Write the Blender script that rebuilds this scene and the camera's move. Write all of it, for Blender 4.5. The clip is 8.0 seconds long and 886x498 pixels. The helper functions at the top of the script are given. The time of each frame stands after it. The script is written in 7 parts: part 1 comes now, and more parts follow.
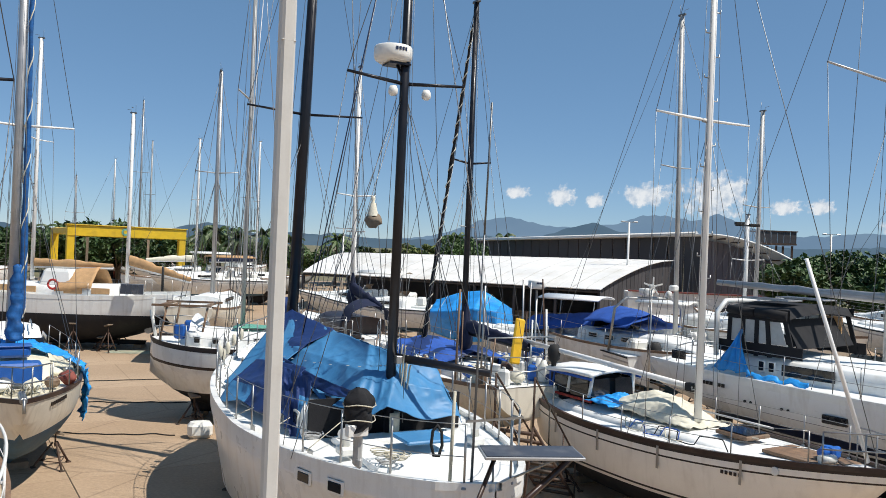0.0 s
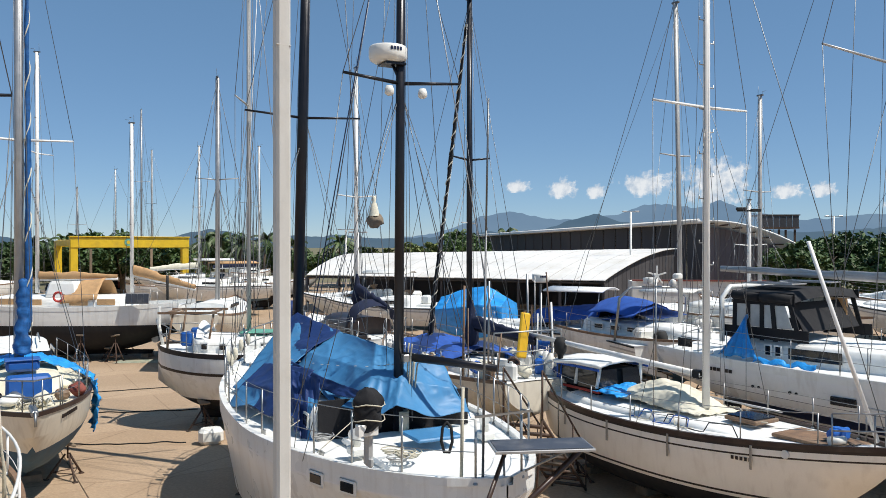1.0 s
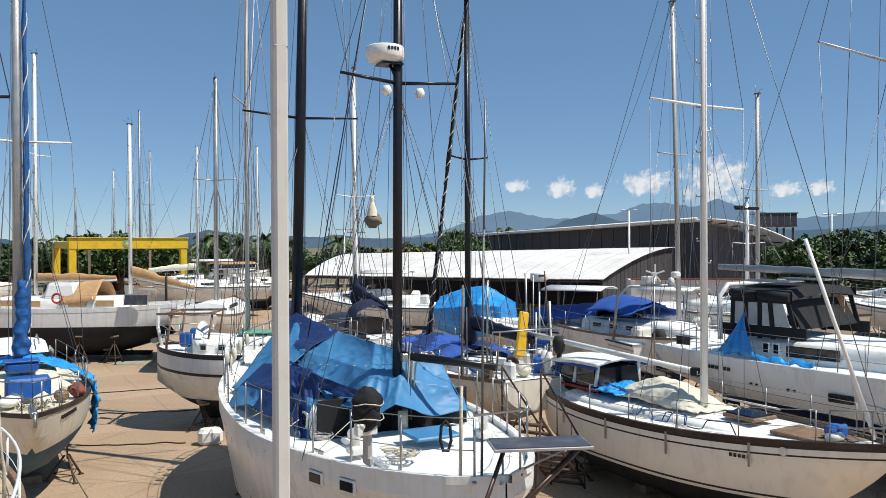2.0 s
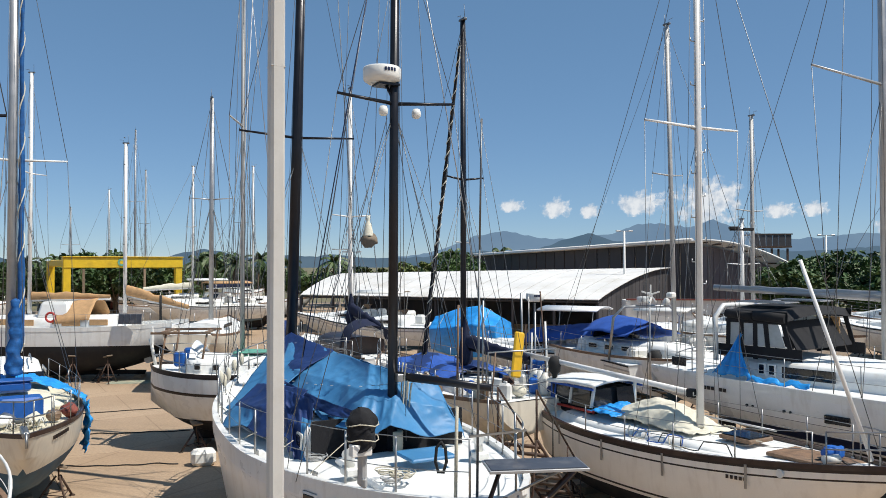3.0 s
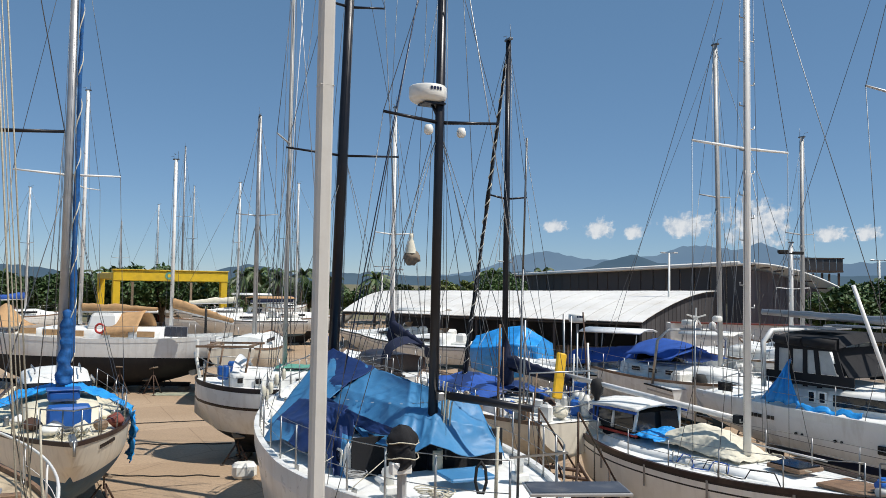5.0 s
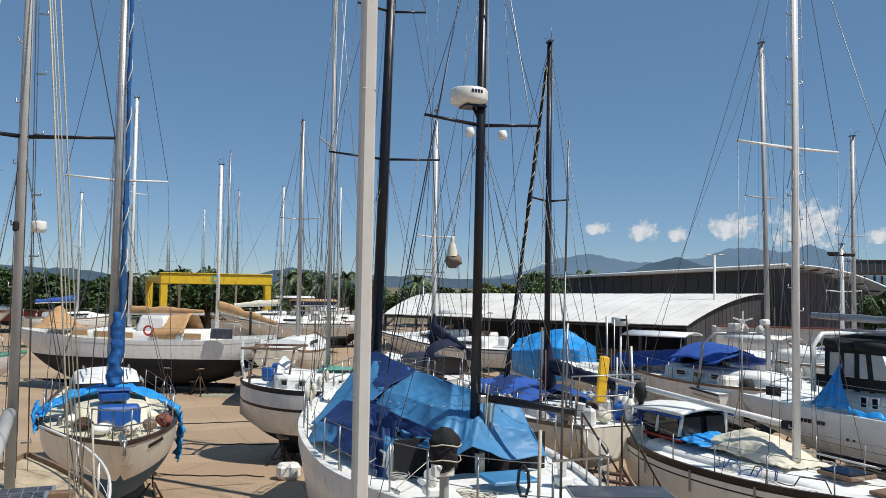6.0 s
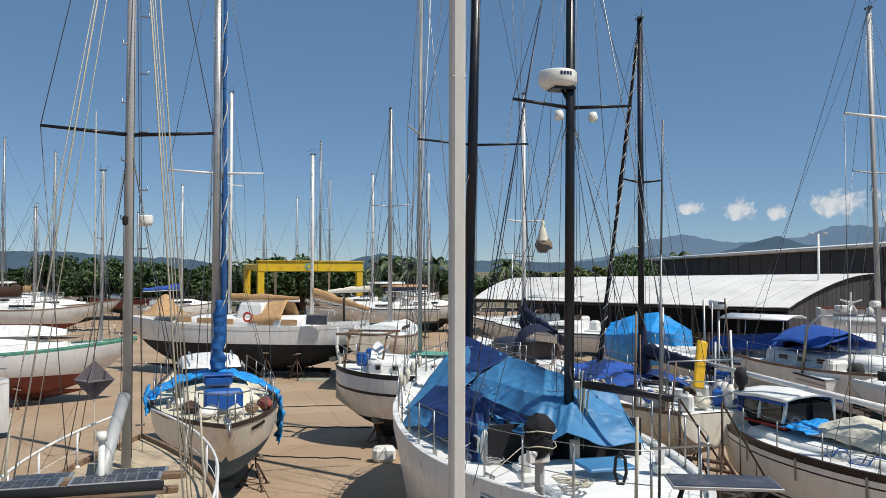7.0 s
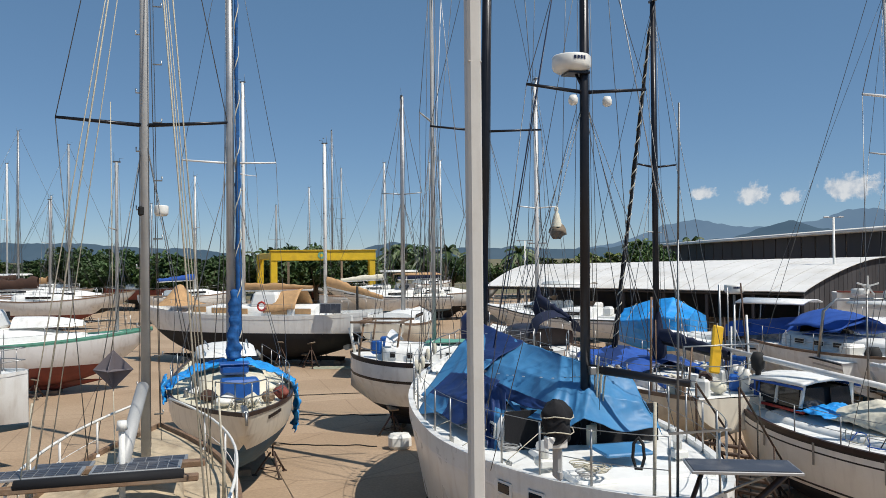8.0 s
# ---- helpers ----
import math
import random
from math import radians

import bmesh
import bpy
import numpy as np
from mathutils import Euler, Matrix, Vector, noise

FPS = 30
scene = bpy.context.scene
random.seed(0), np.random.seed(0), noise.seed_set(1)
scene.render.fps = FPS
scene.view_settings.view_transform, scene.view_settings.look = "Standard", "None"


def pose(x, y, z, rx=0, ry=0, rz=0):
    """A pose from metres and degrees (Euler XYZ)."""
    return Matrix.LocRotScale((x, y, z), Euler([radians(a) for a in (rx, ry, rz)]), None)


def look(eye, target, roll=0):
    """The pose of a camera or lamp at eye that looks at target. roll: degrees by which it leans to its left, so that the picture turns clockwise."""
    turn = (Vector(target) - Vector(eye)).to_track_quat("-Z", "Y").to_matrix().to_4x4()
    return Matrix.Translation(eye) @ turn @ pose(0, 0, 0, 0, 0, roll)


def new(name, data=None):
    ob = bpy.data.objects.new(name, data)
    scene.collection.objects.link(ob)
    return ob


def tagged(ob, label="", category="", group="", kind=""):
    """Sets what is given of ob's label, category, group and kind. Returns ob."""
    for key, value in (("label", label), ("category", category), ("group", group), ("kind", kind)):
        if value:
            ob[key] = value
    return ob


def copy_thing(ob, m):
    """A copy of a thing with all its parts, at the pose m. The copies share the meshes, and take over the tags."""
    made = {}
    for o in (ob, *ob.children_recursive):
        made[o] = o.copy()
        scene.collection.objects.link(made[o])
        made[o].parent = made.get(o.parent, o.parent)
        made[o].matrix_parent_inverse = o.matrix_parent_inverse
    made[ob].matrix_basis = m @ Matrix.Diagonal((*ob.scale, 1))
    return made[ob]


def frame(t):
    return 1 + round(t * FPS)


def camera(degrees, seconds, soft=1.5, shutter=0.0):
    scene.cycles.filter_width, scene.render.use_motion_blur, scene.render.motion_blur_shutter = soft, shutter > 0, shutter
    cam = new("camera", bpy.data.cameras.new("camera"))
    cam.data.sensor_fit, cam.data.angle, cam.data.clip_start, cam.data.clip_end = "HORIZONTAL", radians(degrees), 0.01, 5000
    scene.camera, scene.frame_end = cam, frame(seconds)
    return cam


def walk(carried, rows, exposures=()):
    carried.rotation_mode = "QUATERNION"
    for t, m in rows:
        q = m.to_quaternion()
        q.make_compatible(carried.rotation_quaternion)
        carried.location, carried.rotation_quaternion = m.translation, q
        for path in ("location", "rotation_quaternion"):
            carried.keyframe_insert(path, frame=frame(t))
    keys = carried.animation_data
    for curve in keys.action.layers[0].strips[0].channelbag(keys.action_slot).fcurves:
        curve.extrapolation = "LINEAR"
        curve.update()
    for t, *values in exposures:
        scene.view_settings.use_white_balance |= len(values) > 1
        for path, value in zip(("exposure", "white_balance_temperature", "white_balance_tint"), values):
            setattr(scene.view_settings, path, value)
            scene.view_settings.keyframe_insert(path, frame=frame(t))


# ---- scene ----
cam = camera(59.0, 8.0, soft=0.6)
PATH = [
    (0, (0.006, 0.047, 5.006), (0.005, 2.047, 5.006), 2.3),
    (0.5, (0.006, 0.047, 5.006), (0.006, 2.047, 5.002), 1.0),
    (1, (0.011, 0.009, 5.007), (0.003, 2.009, 5.0), -0.0),
    (1.5, (0.02, -0.019, 4.999), (0.01, 1.981, 4.984), -0.3),
    (3, (0.016, -0.018, 5.002), (0.023, 1.981, 5.045), -0.1),
    (3.5, (0.011, -0.022, 4.997), (-0.002, 1.976, 5.071), -0.1),
    (4, (0.013, -0.012, 4.998), (-0.014, 1.986, 5.081), 0.3),
    (5.5, (-0.009, -0.022, 4.998), (-0.142, 1.972, 5.091), 0.8),
    (6, (-0.008, -0.031, 4.993), (-0.213, 1.957, 5.089), 0.9),
    (6.5, (-0.013, -0.033, 5.008), (-0.43, 1.921, 5.097), 1.6),
    (7, (-0.045, -0.026, 5.019), (-0.472, 1.928, 5.073), 0.1),
    (7.5, (-0.061, -0.058, 5.028), (-0.492, 1.895, 5.076), -0.6),
    (8, (-0.095, -0.015, 5.008), (-0.551, 1.932, 5.031), -0.5),
]
walk(cam, [(t, look(eye, aim, lean)) for t, eye, aim, lean in PATH], ((0, 0.06), (4.2, -0.02), (6, -0.15), (8, -0.19)))

# ---------------------------------------------------------------- world and sun
world = bpy.data.worlds.new("sky")
scene.world = world
world.use_nodes = True
wn = world.node_tree
sky = wn.nodes.new("ShaderNodeTexSky")
sky.sky_type = 'NISHITA'
sky.sun_disc = False
sky.sun_elevation = radians(57.5)
sky.sun_rotation = radians(109)
sky.air_density, sky.dust_density, sky.ozone_density = 0.7, 0.0, 3.6
haze = wn.nodes.new("ShaderNodeMix")
haze.data_type = 'RGBA'
haze.inputs[0].default_value = 0.45
haze.inputs[7].default_value = (1.3, 2.85, 4.75, 1)
wn.links.new(sky.outputs[0], haze.inputs[6])
wn.links.new(haze.outputs[2], wn.nodes["Background"].inputs[0])
wn.nodes["Background"].inputs[1].default_value = 0.108
sun = new("sun", bpy.data.lights.new("sun", 'SUN'))
sun.data.energy, sun.data.angle, sun.data.color = 5.0, radians(0.5), (1.0, 0.95, 0.87)
sun.matrix_world = look((60, -21, 100), (0, 0, 0))


# ---------------------------------------------------------------- materials
def mat(name, col, rough=0.5, metal=0.0, var=0.12, scale=6.0, bump=0.0, grain=60.0, dirt=None, dirt_amt=0.0, dirt_scale=1.2, rnd=0.0, streak=0.0):
    """Painted or raw surface: large stains, fine grain, optional dirt colour and bump."""
    m = bpy.data.materials.new(name)
    m.use_nodes = True
    nt = m.node_tree
    N, K = nt.nodes, nt.links.new
    b = N["Principled BSDF"]
    b.inputs["Metallic"].default_value = metal
    tc = N.new("ShaderNodeTexCoord")
    n1 = N.new("ShaderNodeTexNoise")
    n1.inputs["Scale"].default_value, n1.inputs["Detail"].default_value = scale, 6
    K(tc.outputs["Object"], n1.inputs["Vector"])
    n2 = N.new("ShaderNodeTexNoise")
    n2.inputs["Scale"].default_value, n2.inputs["Detail"].default_value = grain, 3
    K(tc.outputs["Object"], n2.inputs["Vector"])
    mr = N.new("ShaderNodeMapRange")
    mr.inputs[1].default_value, mr.inputs[2].default_value = 0.3, 0.7
    mr.inputs[3].default_value, mr.inputs[4].default_value = 1 - var, 1 + var
    K(n1.outputs[0], mr.inputs[0])
    mg = N.new("ShaderNodeMapRange")
    mg.inputs[1].default_value, mg.inputs[2].default_value = 0.3, 0.7
    mg.inputs[3].default_value, mg.inputs[4].default_value = 1 - var * 0.4, 1 + var * 0.4
    K(n2.outputs[0], mg.inputs[0])
    mul = N.new("ShaderNodeMath")
    mul.operation = 'MULTIPLY'
    K(mr.outputs[0], mul.inputs[0]); K(mg.outputs[0], mul.inputs[1])
    fac = mul.outputs[0]
    if rnd:
        oi = N.new("ShaderNodeObjectInfo")
        mo = N.new("ShaderNodeMapRange")
        mo.inputs[3].default_value, mo.inputs[4].default_value = 1 - rnd, 1 + rnd
        K(oi.outputs["Random"], mo.inputs[0])
        m3 = N.new("ShaderNodeMath"); m3.operation = 'MULTIPLY'
        K(fac, m3.inputs[0]); K(mo.outputs[0], m3.inputs[1])
        fac = m3.outputs[0]
    vm = N.new("ShaderNodeVectorMath")
    vm.operation = 'SCALE'
    vm.inputs[0].default_value = col
    K(fac, vm.inputs["Scale"])
    out = vm.outputs[0]
    if dirt:
        n3 = N.new("ShaderNodeTexNoise")
        n3.inputs["Scale"].default_value, n3.inputs["Detail"].default_value = dirt_scale, 9
        n3.inputs["Roughness"].default_value = 0.65
        K(tc.outputs["Object"], n3.inputs["Vector"])
        r3 = N.new("ShaderNodeMapRange")
        r3.inputs[1].default_value, r3.inputs[2].default_value = 0.5, 0.72
        r3.inputs[3].default_value, r3.inputs[4].default_value = 0.0, dirt_amt
        K(n3.outputs[0], r3.inputs[0])
        mx = N.new("ShaderNodeMix"); mx.data_type = 'RGBA'
        K(r3.outputs[0], mx.inputs[0]); K(out, mx.inputs[6])
        mx.inputs[7].default_value = (*dirt, 1)
        out = mx.outputs[2]
    if streak:
        mp = N.new("ShaderNodeMapping")
        mp.inputs["Scale"].default_value = (7, 7, 0.5)
        K(tc.outputs["Object"], mp.inputs[0])
        n4 = N.new("ShaderNodeTexNoise")
        n4.inputs["Scale"].default_value, n4.inputs["Detail"].default_value = 1.0, 7
        K(mp.outputs[0], n4.inputs["Vector"])
        r4 = N.new("ShaderNodeMapRange")
        r4.inputs[1].default_value, r4.inputs[2].default_value = 0.52, 0.72
        r4.inputs[3].default_value, r4.inputs[4].default_value = 0.0, streak
        K(n4.outputs[0], r4.inputs[0])
        m4 = N.new("ShaderNodeMix"); m4.data_type = 'RGBA'
        K(r4.outputs[0], m4.inputs[0]); K(out, m4.inputs[6])
        m4.inputs[7].default_value = (0.3, 0.22, 0.14, 1)
        out = m4.outputs[2]
    K(out, b.inputs["Base Color"])
    rr = N.new("ShaderNodeMapRange")
    rr.inputs[3].default_value, rr.inputs[4].default_value = max(0.03, rough - 0.12), min(1, rough + 0.12)
    K(n1.outputs[0], rr.inputs[0]); K(rr.outputs[0], b.inputs["Roughness"])
    if bump:
        bp = N.new("ShaderNodeBump")
        bp.inputs["Strength"].default_value, bp.inputs["Distance"].default_value = 0.6, bump
        K(n2.outputs[0], bp.inputs["Height"]); K(bp.outputs[0], b.inputs["Normal"])
    return m


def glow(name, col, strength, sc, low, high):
    """Far backdrop: two-tone noise that gives off its own light, with distance haze put into its colours."""
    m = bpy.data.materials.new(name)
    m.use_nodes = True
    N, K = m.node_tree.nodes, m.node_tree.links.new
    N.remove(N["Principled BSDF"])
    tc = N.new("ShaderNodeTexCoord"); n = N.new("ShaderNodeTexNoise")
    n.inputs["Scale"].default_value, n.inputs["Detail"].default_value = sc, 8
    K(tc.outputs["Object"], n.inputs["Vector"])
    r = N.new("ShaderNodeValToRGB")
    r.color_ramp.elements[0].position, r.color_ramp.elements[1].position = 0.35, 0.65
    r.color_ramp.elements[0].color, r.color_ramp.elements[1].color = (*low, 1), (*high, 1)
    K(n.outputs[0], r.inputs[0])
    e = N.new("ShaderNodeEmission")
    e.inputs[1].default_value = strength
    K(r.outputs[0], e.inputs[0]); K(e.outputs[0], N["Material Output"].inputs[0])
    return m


M = {
    "gelcoat": mat("white gelcoat", (0.78, 0.78, 0.75), 0.3, streak=0.22, var=0.04, scale=1.5, dirt=(0.5, 0.46, 0.38), dirt_amt=0.35, dirt_scale=1.5),
    "deck": mat("white nonskid deck", (0.8, 0.8, 0.77), 0.55, var=0.05, scale=3, bump=0.002, grain=180, dirt=(0.5, 0.45, 0.36), dirt_amt=0.4, dirt_scale=2.5),
    "creamdeck": mat("cream deck paint", (0.72, 0.66, 0.5), 0.55, var=0.06, scale=3, bump=0.002, grain=150, dirt=(0.45, 0.36, 0.24), dirt_amt=0.4, dirt_scale=2.5),
    "olddeck": mat("dirty tan deck paint", (0.46, 0.37, 0.25), 0.8, var=0.2, scale=4, bump=0.003, grain=120, dirt=(0.2, 0.14, 0.09), dirt_amt=0.7, dirt_scale=3),
    "cream": mat("cream hull paint", (0.78, 0.71, 0.58), 0.35, streak=0.3, var=0.05, scale=1.2, dirt=(0.4, 0.33, 0.24), dirt_amt=0.3),
    "cutterhull": mat("pale cream topside paint", (0.84, 0.79, 0.7), 0.35, streak=0.16, var=0.04, scale=1.2, dirt=(0.5, 0.43, 0.34), dirt_amt=0.25),
    "greyhull": mat("pale grey hull paint", (0.77, 0.77, 0.76), 0.3, streak=0.2, var=0.05, scale=1.2, dirt=(0.42, 0.4, 0.36), dirt_amt=0.3),
    "black": mat("black bottom paint", (0.008, 0.008, 0.01), 0.75, streak=0.03, var=0.3, scale=2, dirt=(0.03, 0.028, 0.026), dirt_amt=0.4),
    "bluebot": mat("faded blue bottom paint", (0.04, 0.1, 0.16), 0.75, streak=0.08, var=0.25, scale=2, dirt=(0.1, 0.15, 0.18), dirt_amt=0.5),
    "redbot": mat("red brown bottom paint", (0.2, 0.05, 0.035), 0.75, var=0.25, scale=2, dirt=(0.16, 0.09, 0.07), dirt_amt=0.5),
    "greenbot": mat("grey green bottom paint", (0.09, 0.11, 0.08), 0.75, var=0.25, scale=2, dirt=(0.05, 0.05, 0.04), dirt_amt=0.6),
    "stripe": mat("dark brown stripe paint", (0.018, 0.011, 0.009), 0.45, var=0.2),
    "greenstripe": mat("sea green trim paint", (0.12, 0.34, 0.25), 0.5, var=0.15),
    "navy": mat("navy paint", (0.01, 0.015, 0.05), 0.35, var=0.2),
    "teak": mat("weathered teak", (0.2, 0.12, 0.07), 0.65, var=0.3, scale=8, bump=0.003, grain=90, dirt=(0.3, 0.26, 0.2), dirt_amt=0.6),
    "darkwood": mat("dark varnished wood", (0.03, 0.013, 0.009), 0.4, var=0.3, scale=8, grain=90, dirt=(0.2, 0.15, 0.1), dirt_amt=0.3),
    "alu": mat("grey anodised aluminium", (0.42, 0.42, 0.42), 0.45, 0.6, var=0.12, scale=3, dirt=(0.25, 0.24, 0.22), dirt_amt=0.3),
    "greyspar": mat("grey painted spar", (0.4, 0.4, 0.39), 0.5, 0.1, var=0.1, scale=3),
    "whitespar": mat("white painted spar", (0.76, 0.75, 0.72), 0.35, var=0.04, scale=3, dirt=(0.5, 0.46, 0.4), dirt_amt=0.3),
    "polepaint": mat("off white pole paint", (0.56, 0.54, 0.5), 0.5, streak=0.15, var=0.05, scale=2, dirt=(0.4, 0.36, 0.3), dirt_amt=0.35, dirt_scale=3),
    "blackspar": mat("black anodised spar", (0.012, 0.012, 0.016), 0.35, 0.3, var=0.2, scale=4),
    "steel": mat("stainless steel tube", (0.36, 0.36, 0.35), 0.42, 0.9, var=0.08),
    "wire": mat("dull rigging wire", (0.15, 0.155, 0.16), 0.45, 0.7, var=0.15),
    "rope": mat("sun bleached rope", (0.5, 0.46, 0.36), 0.9, var=0.2, scale=30, bump=0.003, grain=200),
    "tarp": mat("bright blue tarpaulin", (0.048, 0.2, 0.4), 0.5, var=0.1, scale=2.2, bump=0.004, grain=14, dirt=(0.1, 0.25, 0.42), dirt_amt=0.5, dirt_scale=1.6),
    "tarpdark": mat("dark blue tarpaulin", (0.01, 0.032, 0.13), 0.55, var=0.2, scale=2.2, bump=0.004, grain=16),
    "tarpcyan": mat("vivid blue plastic sheet", (0.025, 0.3, 0.74), 0.38, var=0.18, scale=3, bump=0.015, grain=18),
    "canvasblue": mat("royal blue canvas", (0.02, 0.085, 0.36), 0.85, var=0.15, scale=5, bump=0.004, grain=40),
    "canvasnavy": mat("navy canvas", (0.008, 0.013, 0.04), 0.85, var=0.25, scale=5, bump=0.004, grain=40),
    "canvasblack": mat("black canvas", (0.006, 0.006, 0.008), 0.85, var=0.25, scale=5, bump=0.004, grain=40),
    "canvastan": mat("tan canvas", (0.48, 0.29, 0.14), 0.9, var=0.12, scale=5, bump=0.004, grain=40),
    "canvasbrown": mat("dark brown canvas", (0.06, 0.03, 0.02), 0.9, var=0.2, scale=5, bump=0.004, grain=40),
    "canvaswhite": mat("off white canvas sheet", (0.66, 0.62, 0.5), 0.9, var=0.08, scale=5, bump=0.006, grain=25),
    "furlblue": mat("blue sail sleeve", (0.006, 0.085, 0.27), 0.75, var=0.3, scale=8, bump=0.008, grain=20),
    "window": mat("smoked acrylic window", (0.012, 0.013, 0.016), 0.08, var=0.2),
    "vinyl": mat("clear vinyl window", (0.42, 0.43, 0.42), 0.18, var=0.1),
    "plasticwhite": mat("white plastic", (0.76, 0.75, 0.7), 0.4, var=0.04, dirt=(0.55, 0.5, 0.4), dirt_amt=0.3),
    "plasticblue": mat("blue plastic", (0.015, 0.11, 0.42), 0.4, var=0.12, rnd=0.2),
    "plasticyellow": mat("yellow plastic", (0.72, 0.42, 0.02), 0.45, var=0.1),
    "plasticred": mat("red plastic", (0.42, 0.03, 0.02), 0.45, var=0.1),
    "rubber": mat("black rubber", (0.015, 0.015, 0.015), 0.8, var=0.2),
    "solar": mat("dusty solar cells", (0.05, 0.053, 0.065), 0.4, var=0.25, scale=3, dirt=(0.22, 0.21, 0.2), dirt_amt=0.5, dirt_scale=2.5),
    "yellow": mat("yellow machine paint", (0.66, 0.43, 0.015), 0.45, var=0.08, scale=2, dirt=(0.3, 0.18, 0.03), dirt_amt=0.4),
    "standsteel": mat("rusty stand steel", (0.09, 0.055, 0.04), 0.8, 0.2, var=0.35, scale=10, dirt=(0.05, 0.09, 0.08), dirt_amt=0.5),
    "blockwood": mat("grey timber block", (0.22, 0.17, 0.12), 0.85, var=0.2, scale=6, bump=0.004, grain=60, rnd=0.25),
    "roofwhite": mat("white sheet metal roof", (0.74, 0.72, 0.68), 0.55, var=0.06, scale=0.3, dirt=(0.5, 0.45, 0.37), dirt_amt=0.55, dirt_scale=0.35),
    "shedgrey": mat("dark grey cladding", (0.05, 0.047, 0.05), 0.7, var=0.15, scale=0.4, rnd=0.15),
    "shedlight": mat("mauve grey cladding", (0.16, 0.14, 0.15), 0.7, var=0.12, scale=0.4, rnd=0.12),
    "plaster": mat("white plaster wall", (0.66, 0.64, 0.6), 0.85, var=0.06, scale=0.6, bump=0.004, dirt=(0.4, 0.36, 0.3), dirt_amt=0.4),
    "bark": mat("tree bark", (0.1, 0.075, 0.05), 0.9, var=0.3, scale=4, bump=0.02, grain=20),
    "leaf": mat("tree leaves", (0.045, 0.088, 0.018), 0.6, var=0.45, scale=0.35, rnd=0.3),
    "leafdry": mat("yellow green leaves", (0.11, 0.135, 0.03), 0.6, var=0.45, scale=0.35, rnd=0.3),
    "palm": mat("palm leaves", (0.05, 0.08, 0.02), 0.55, var=0.3, scale=1, rnd=0.3),
    # distance haze is painted into these bluish tones, and both surfaces glow
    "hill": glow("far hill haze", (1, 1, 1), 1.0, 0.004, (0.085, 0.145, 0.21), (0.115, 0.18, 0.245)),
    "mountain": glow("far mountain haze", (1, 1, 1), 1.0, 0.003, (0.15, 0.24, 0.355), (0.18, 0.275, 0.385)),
}


# ---------------------------------------------------------------- mesh helpers
class B:
    """Collects vertices and faces of one mesh."""
    def __init__(self):
        self.v, self.f, self.m, self.s = [], [], [], []

    def add(self, vs, fs, mi=0, smooth=False):
        o = len(self.v)
        self.v += [tuple(p) for p in vs]
        for f in fs:
            self.f.append([o + i for i in f]); self.m.append(mi); self.s.append(smooth)
        return self

    def box(self, c, size, rz=0.0, ry=0.0, rx=0.0, bevel=0.0, mi=0, taper=1.0):
        sx, sy, sz = (k / 2 for k in size)
        b = min(bevel, sx * 0.9, sy * 0.9, sz * 0.9)
        R = Euler((rx, ry, rz)).to_matrix()
        C = Vector(c)
        if b <= 0:
            P = [(x, y, z) for z in (-sz, sz) for x, y in ((-sx, -sy), (sx, -sy), (sx, sy), (-sx, sy))]
            P = [(x * (taper if z > 0 else 1), y * (taper if z > 0 else 1), z) for x, y, z in P]
            F = [(3, 2, 1, 0), (4, 5, 6, 7), (0, 1, 5, 4), (1, 2, 6, 5), (2, 3, 7, 6), (3, 0, 4, 7)]
        else:
            def ring(z, ix):
                k = taper if z > 0 else 1
                q = []
                for ax, ay, cx, cy in ((-1, -1, 1, 0), (1, -1, 0, 1), (1, 1, -1, 0), (-1, 1, 0, -1)):
                    ex, ey = sx - ix, sy - ix
                    q.append((ax * ex * k + (cx * b if cx else 0) * 0, ay * ey * k, z))
                out = []
                for i, (x, y, zz) in enumerate(q):
                    nx, ny, _ = q[(i + 1) % 4]; px, py, _ = q[i - 1]
                    d1 = Vector((px - x, py - y)).normalized() * b; d2 = Vector((nx - x, ny - y)).normalized() * b
                    out += [(x + d1.x, y + d1.y, zz), (x + d2.x, y + d2.y, zz)]
                return out
            rings = [ring(-sz, b * 0.7), ring(-sz + b, 0), ring(sz - b, 0), ring(sz, b * 0.7)]
            P = [p for r in rings for p in r]
            F = [tuple(range(7, -1, -1)), tuple(range(24, 32))]
            for k in range(3):
                for i in range(8):
                    j = (i + 1) % 8
                    F.append((k * 8 + i, k * 8 + j, k * 8 + 8 + j, k * 8 + 8 + i))
        return self.add([C + R @ Vector(p) for p in P], F, mi)

    def tube(self, pts, r, n=6, mi=0, r2=None, caps=True, flat=1.0, smooth=True):
        pts = [Vector(p) for p in pts]
        m = len(pts)
        V, F = [], []
        up = None
        for i, p in enumerate(pts):
            d = (pts[min(i + 1, m - 1)] - pts[max(i - 1, 0)])
            d = d.normalized() if d.length else Vector((0, 0, 1))
            if up is None:
                a = Vector((0, 0, 1)) if abs(d.z) < 0.9 else Vector((0, 1, 0))
                up = d.cross(a).normalized()
            up = (up - d * up.dot(d)).normalized()
            w = d.cross(up)
            rr = r if r2 is None else r + (r2 - r) * i / (m - 1)
            for k in range(n):
                a = 2 * math.pi * k / n
                V.append(p + up * math.cos(a) * rr * flat + w * math.sin(a) * rr)
        for i in range(m - 1):
            for k in range(n):
                j = (k + 1) % n
                F.append((i * n + k, i * n + j, i * n + n + j, i * n + n + k))
        self.add(V, F, mi, smooth)
        if caps:
            o = len(self.v) - len(V)
            self.f += [[o + k for k in range(n - 1, -1, -1)], [o + (m - 1) * n + k for k in range(n)]]
            self.m += [mi, mi]; self.s += [False, False]
        return self

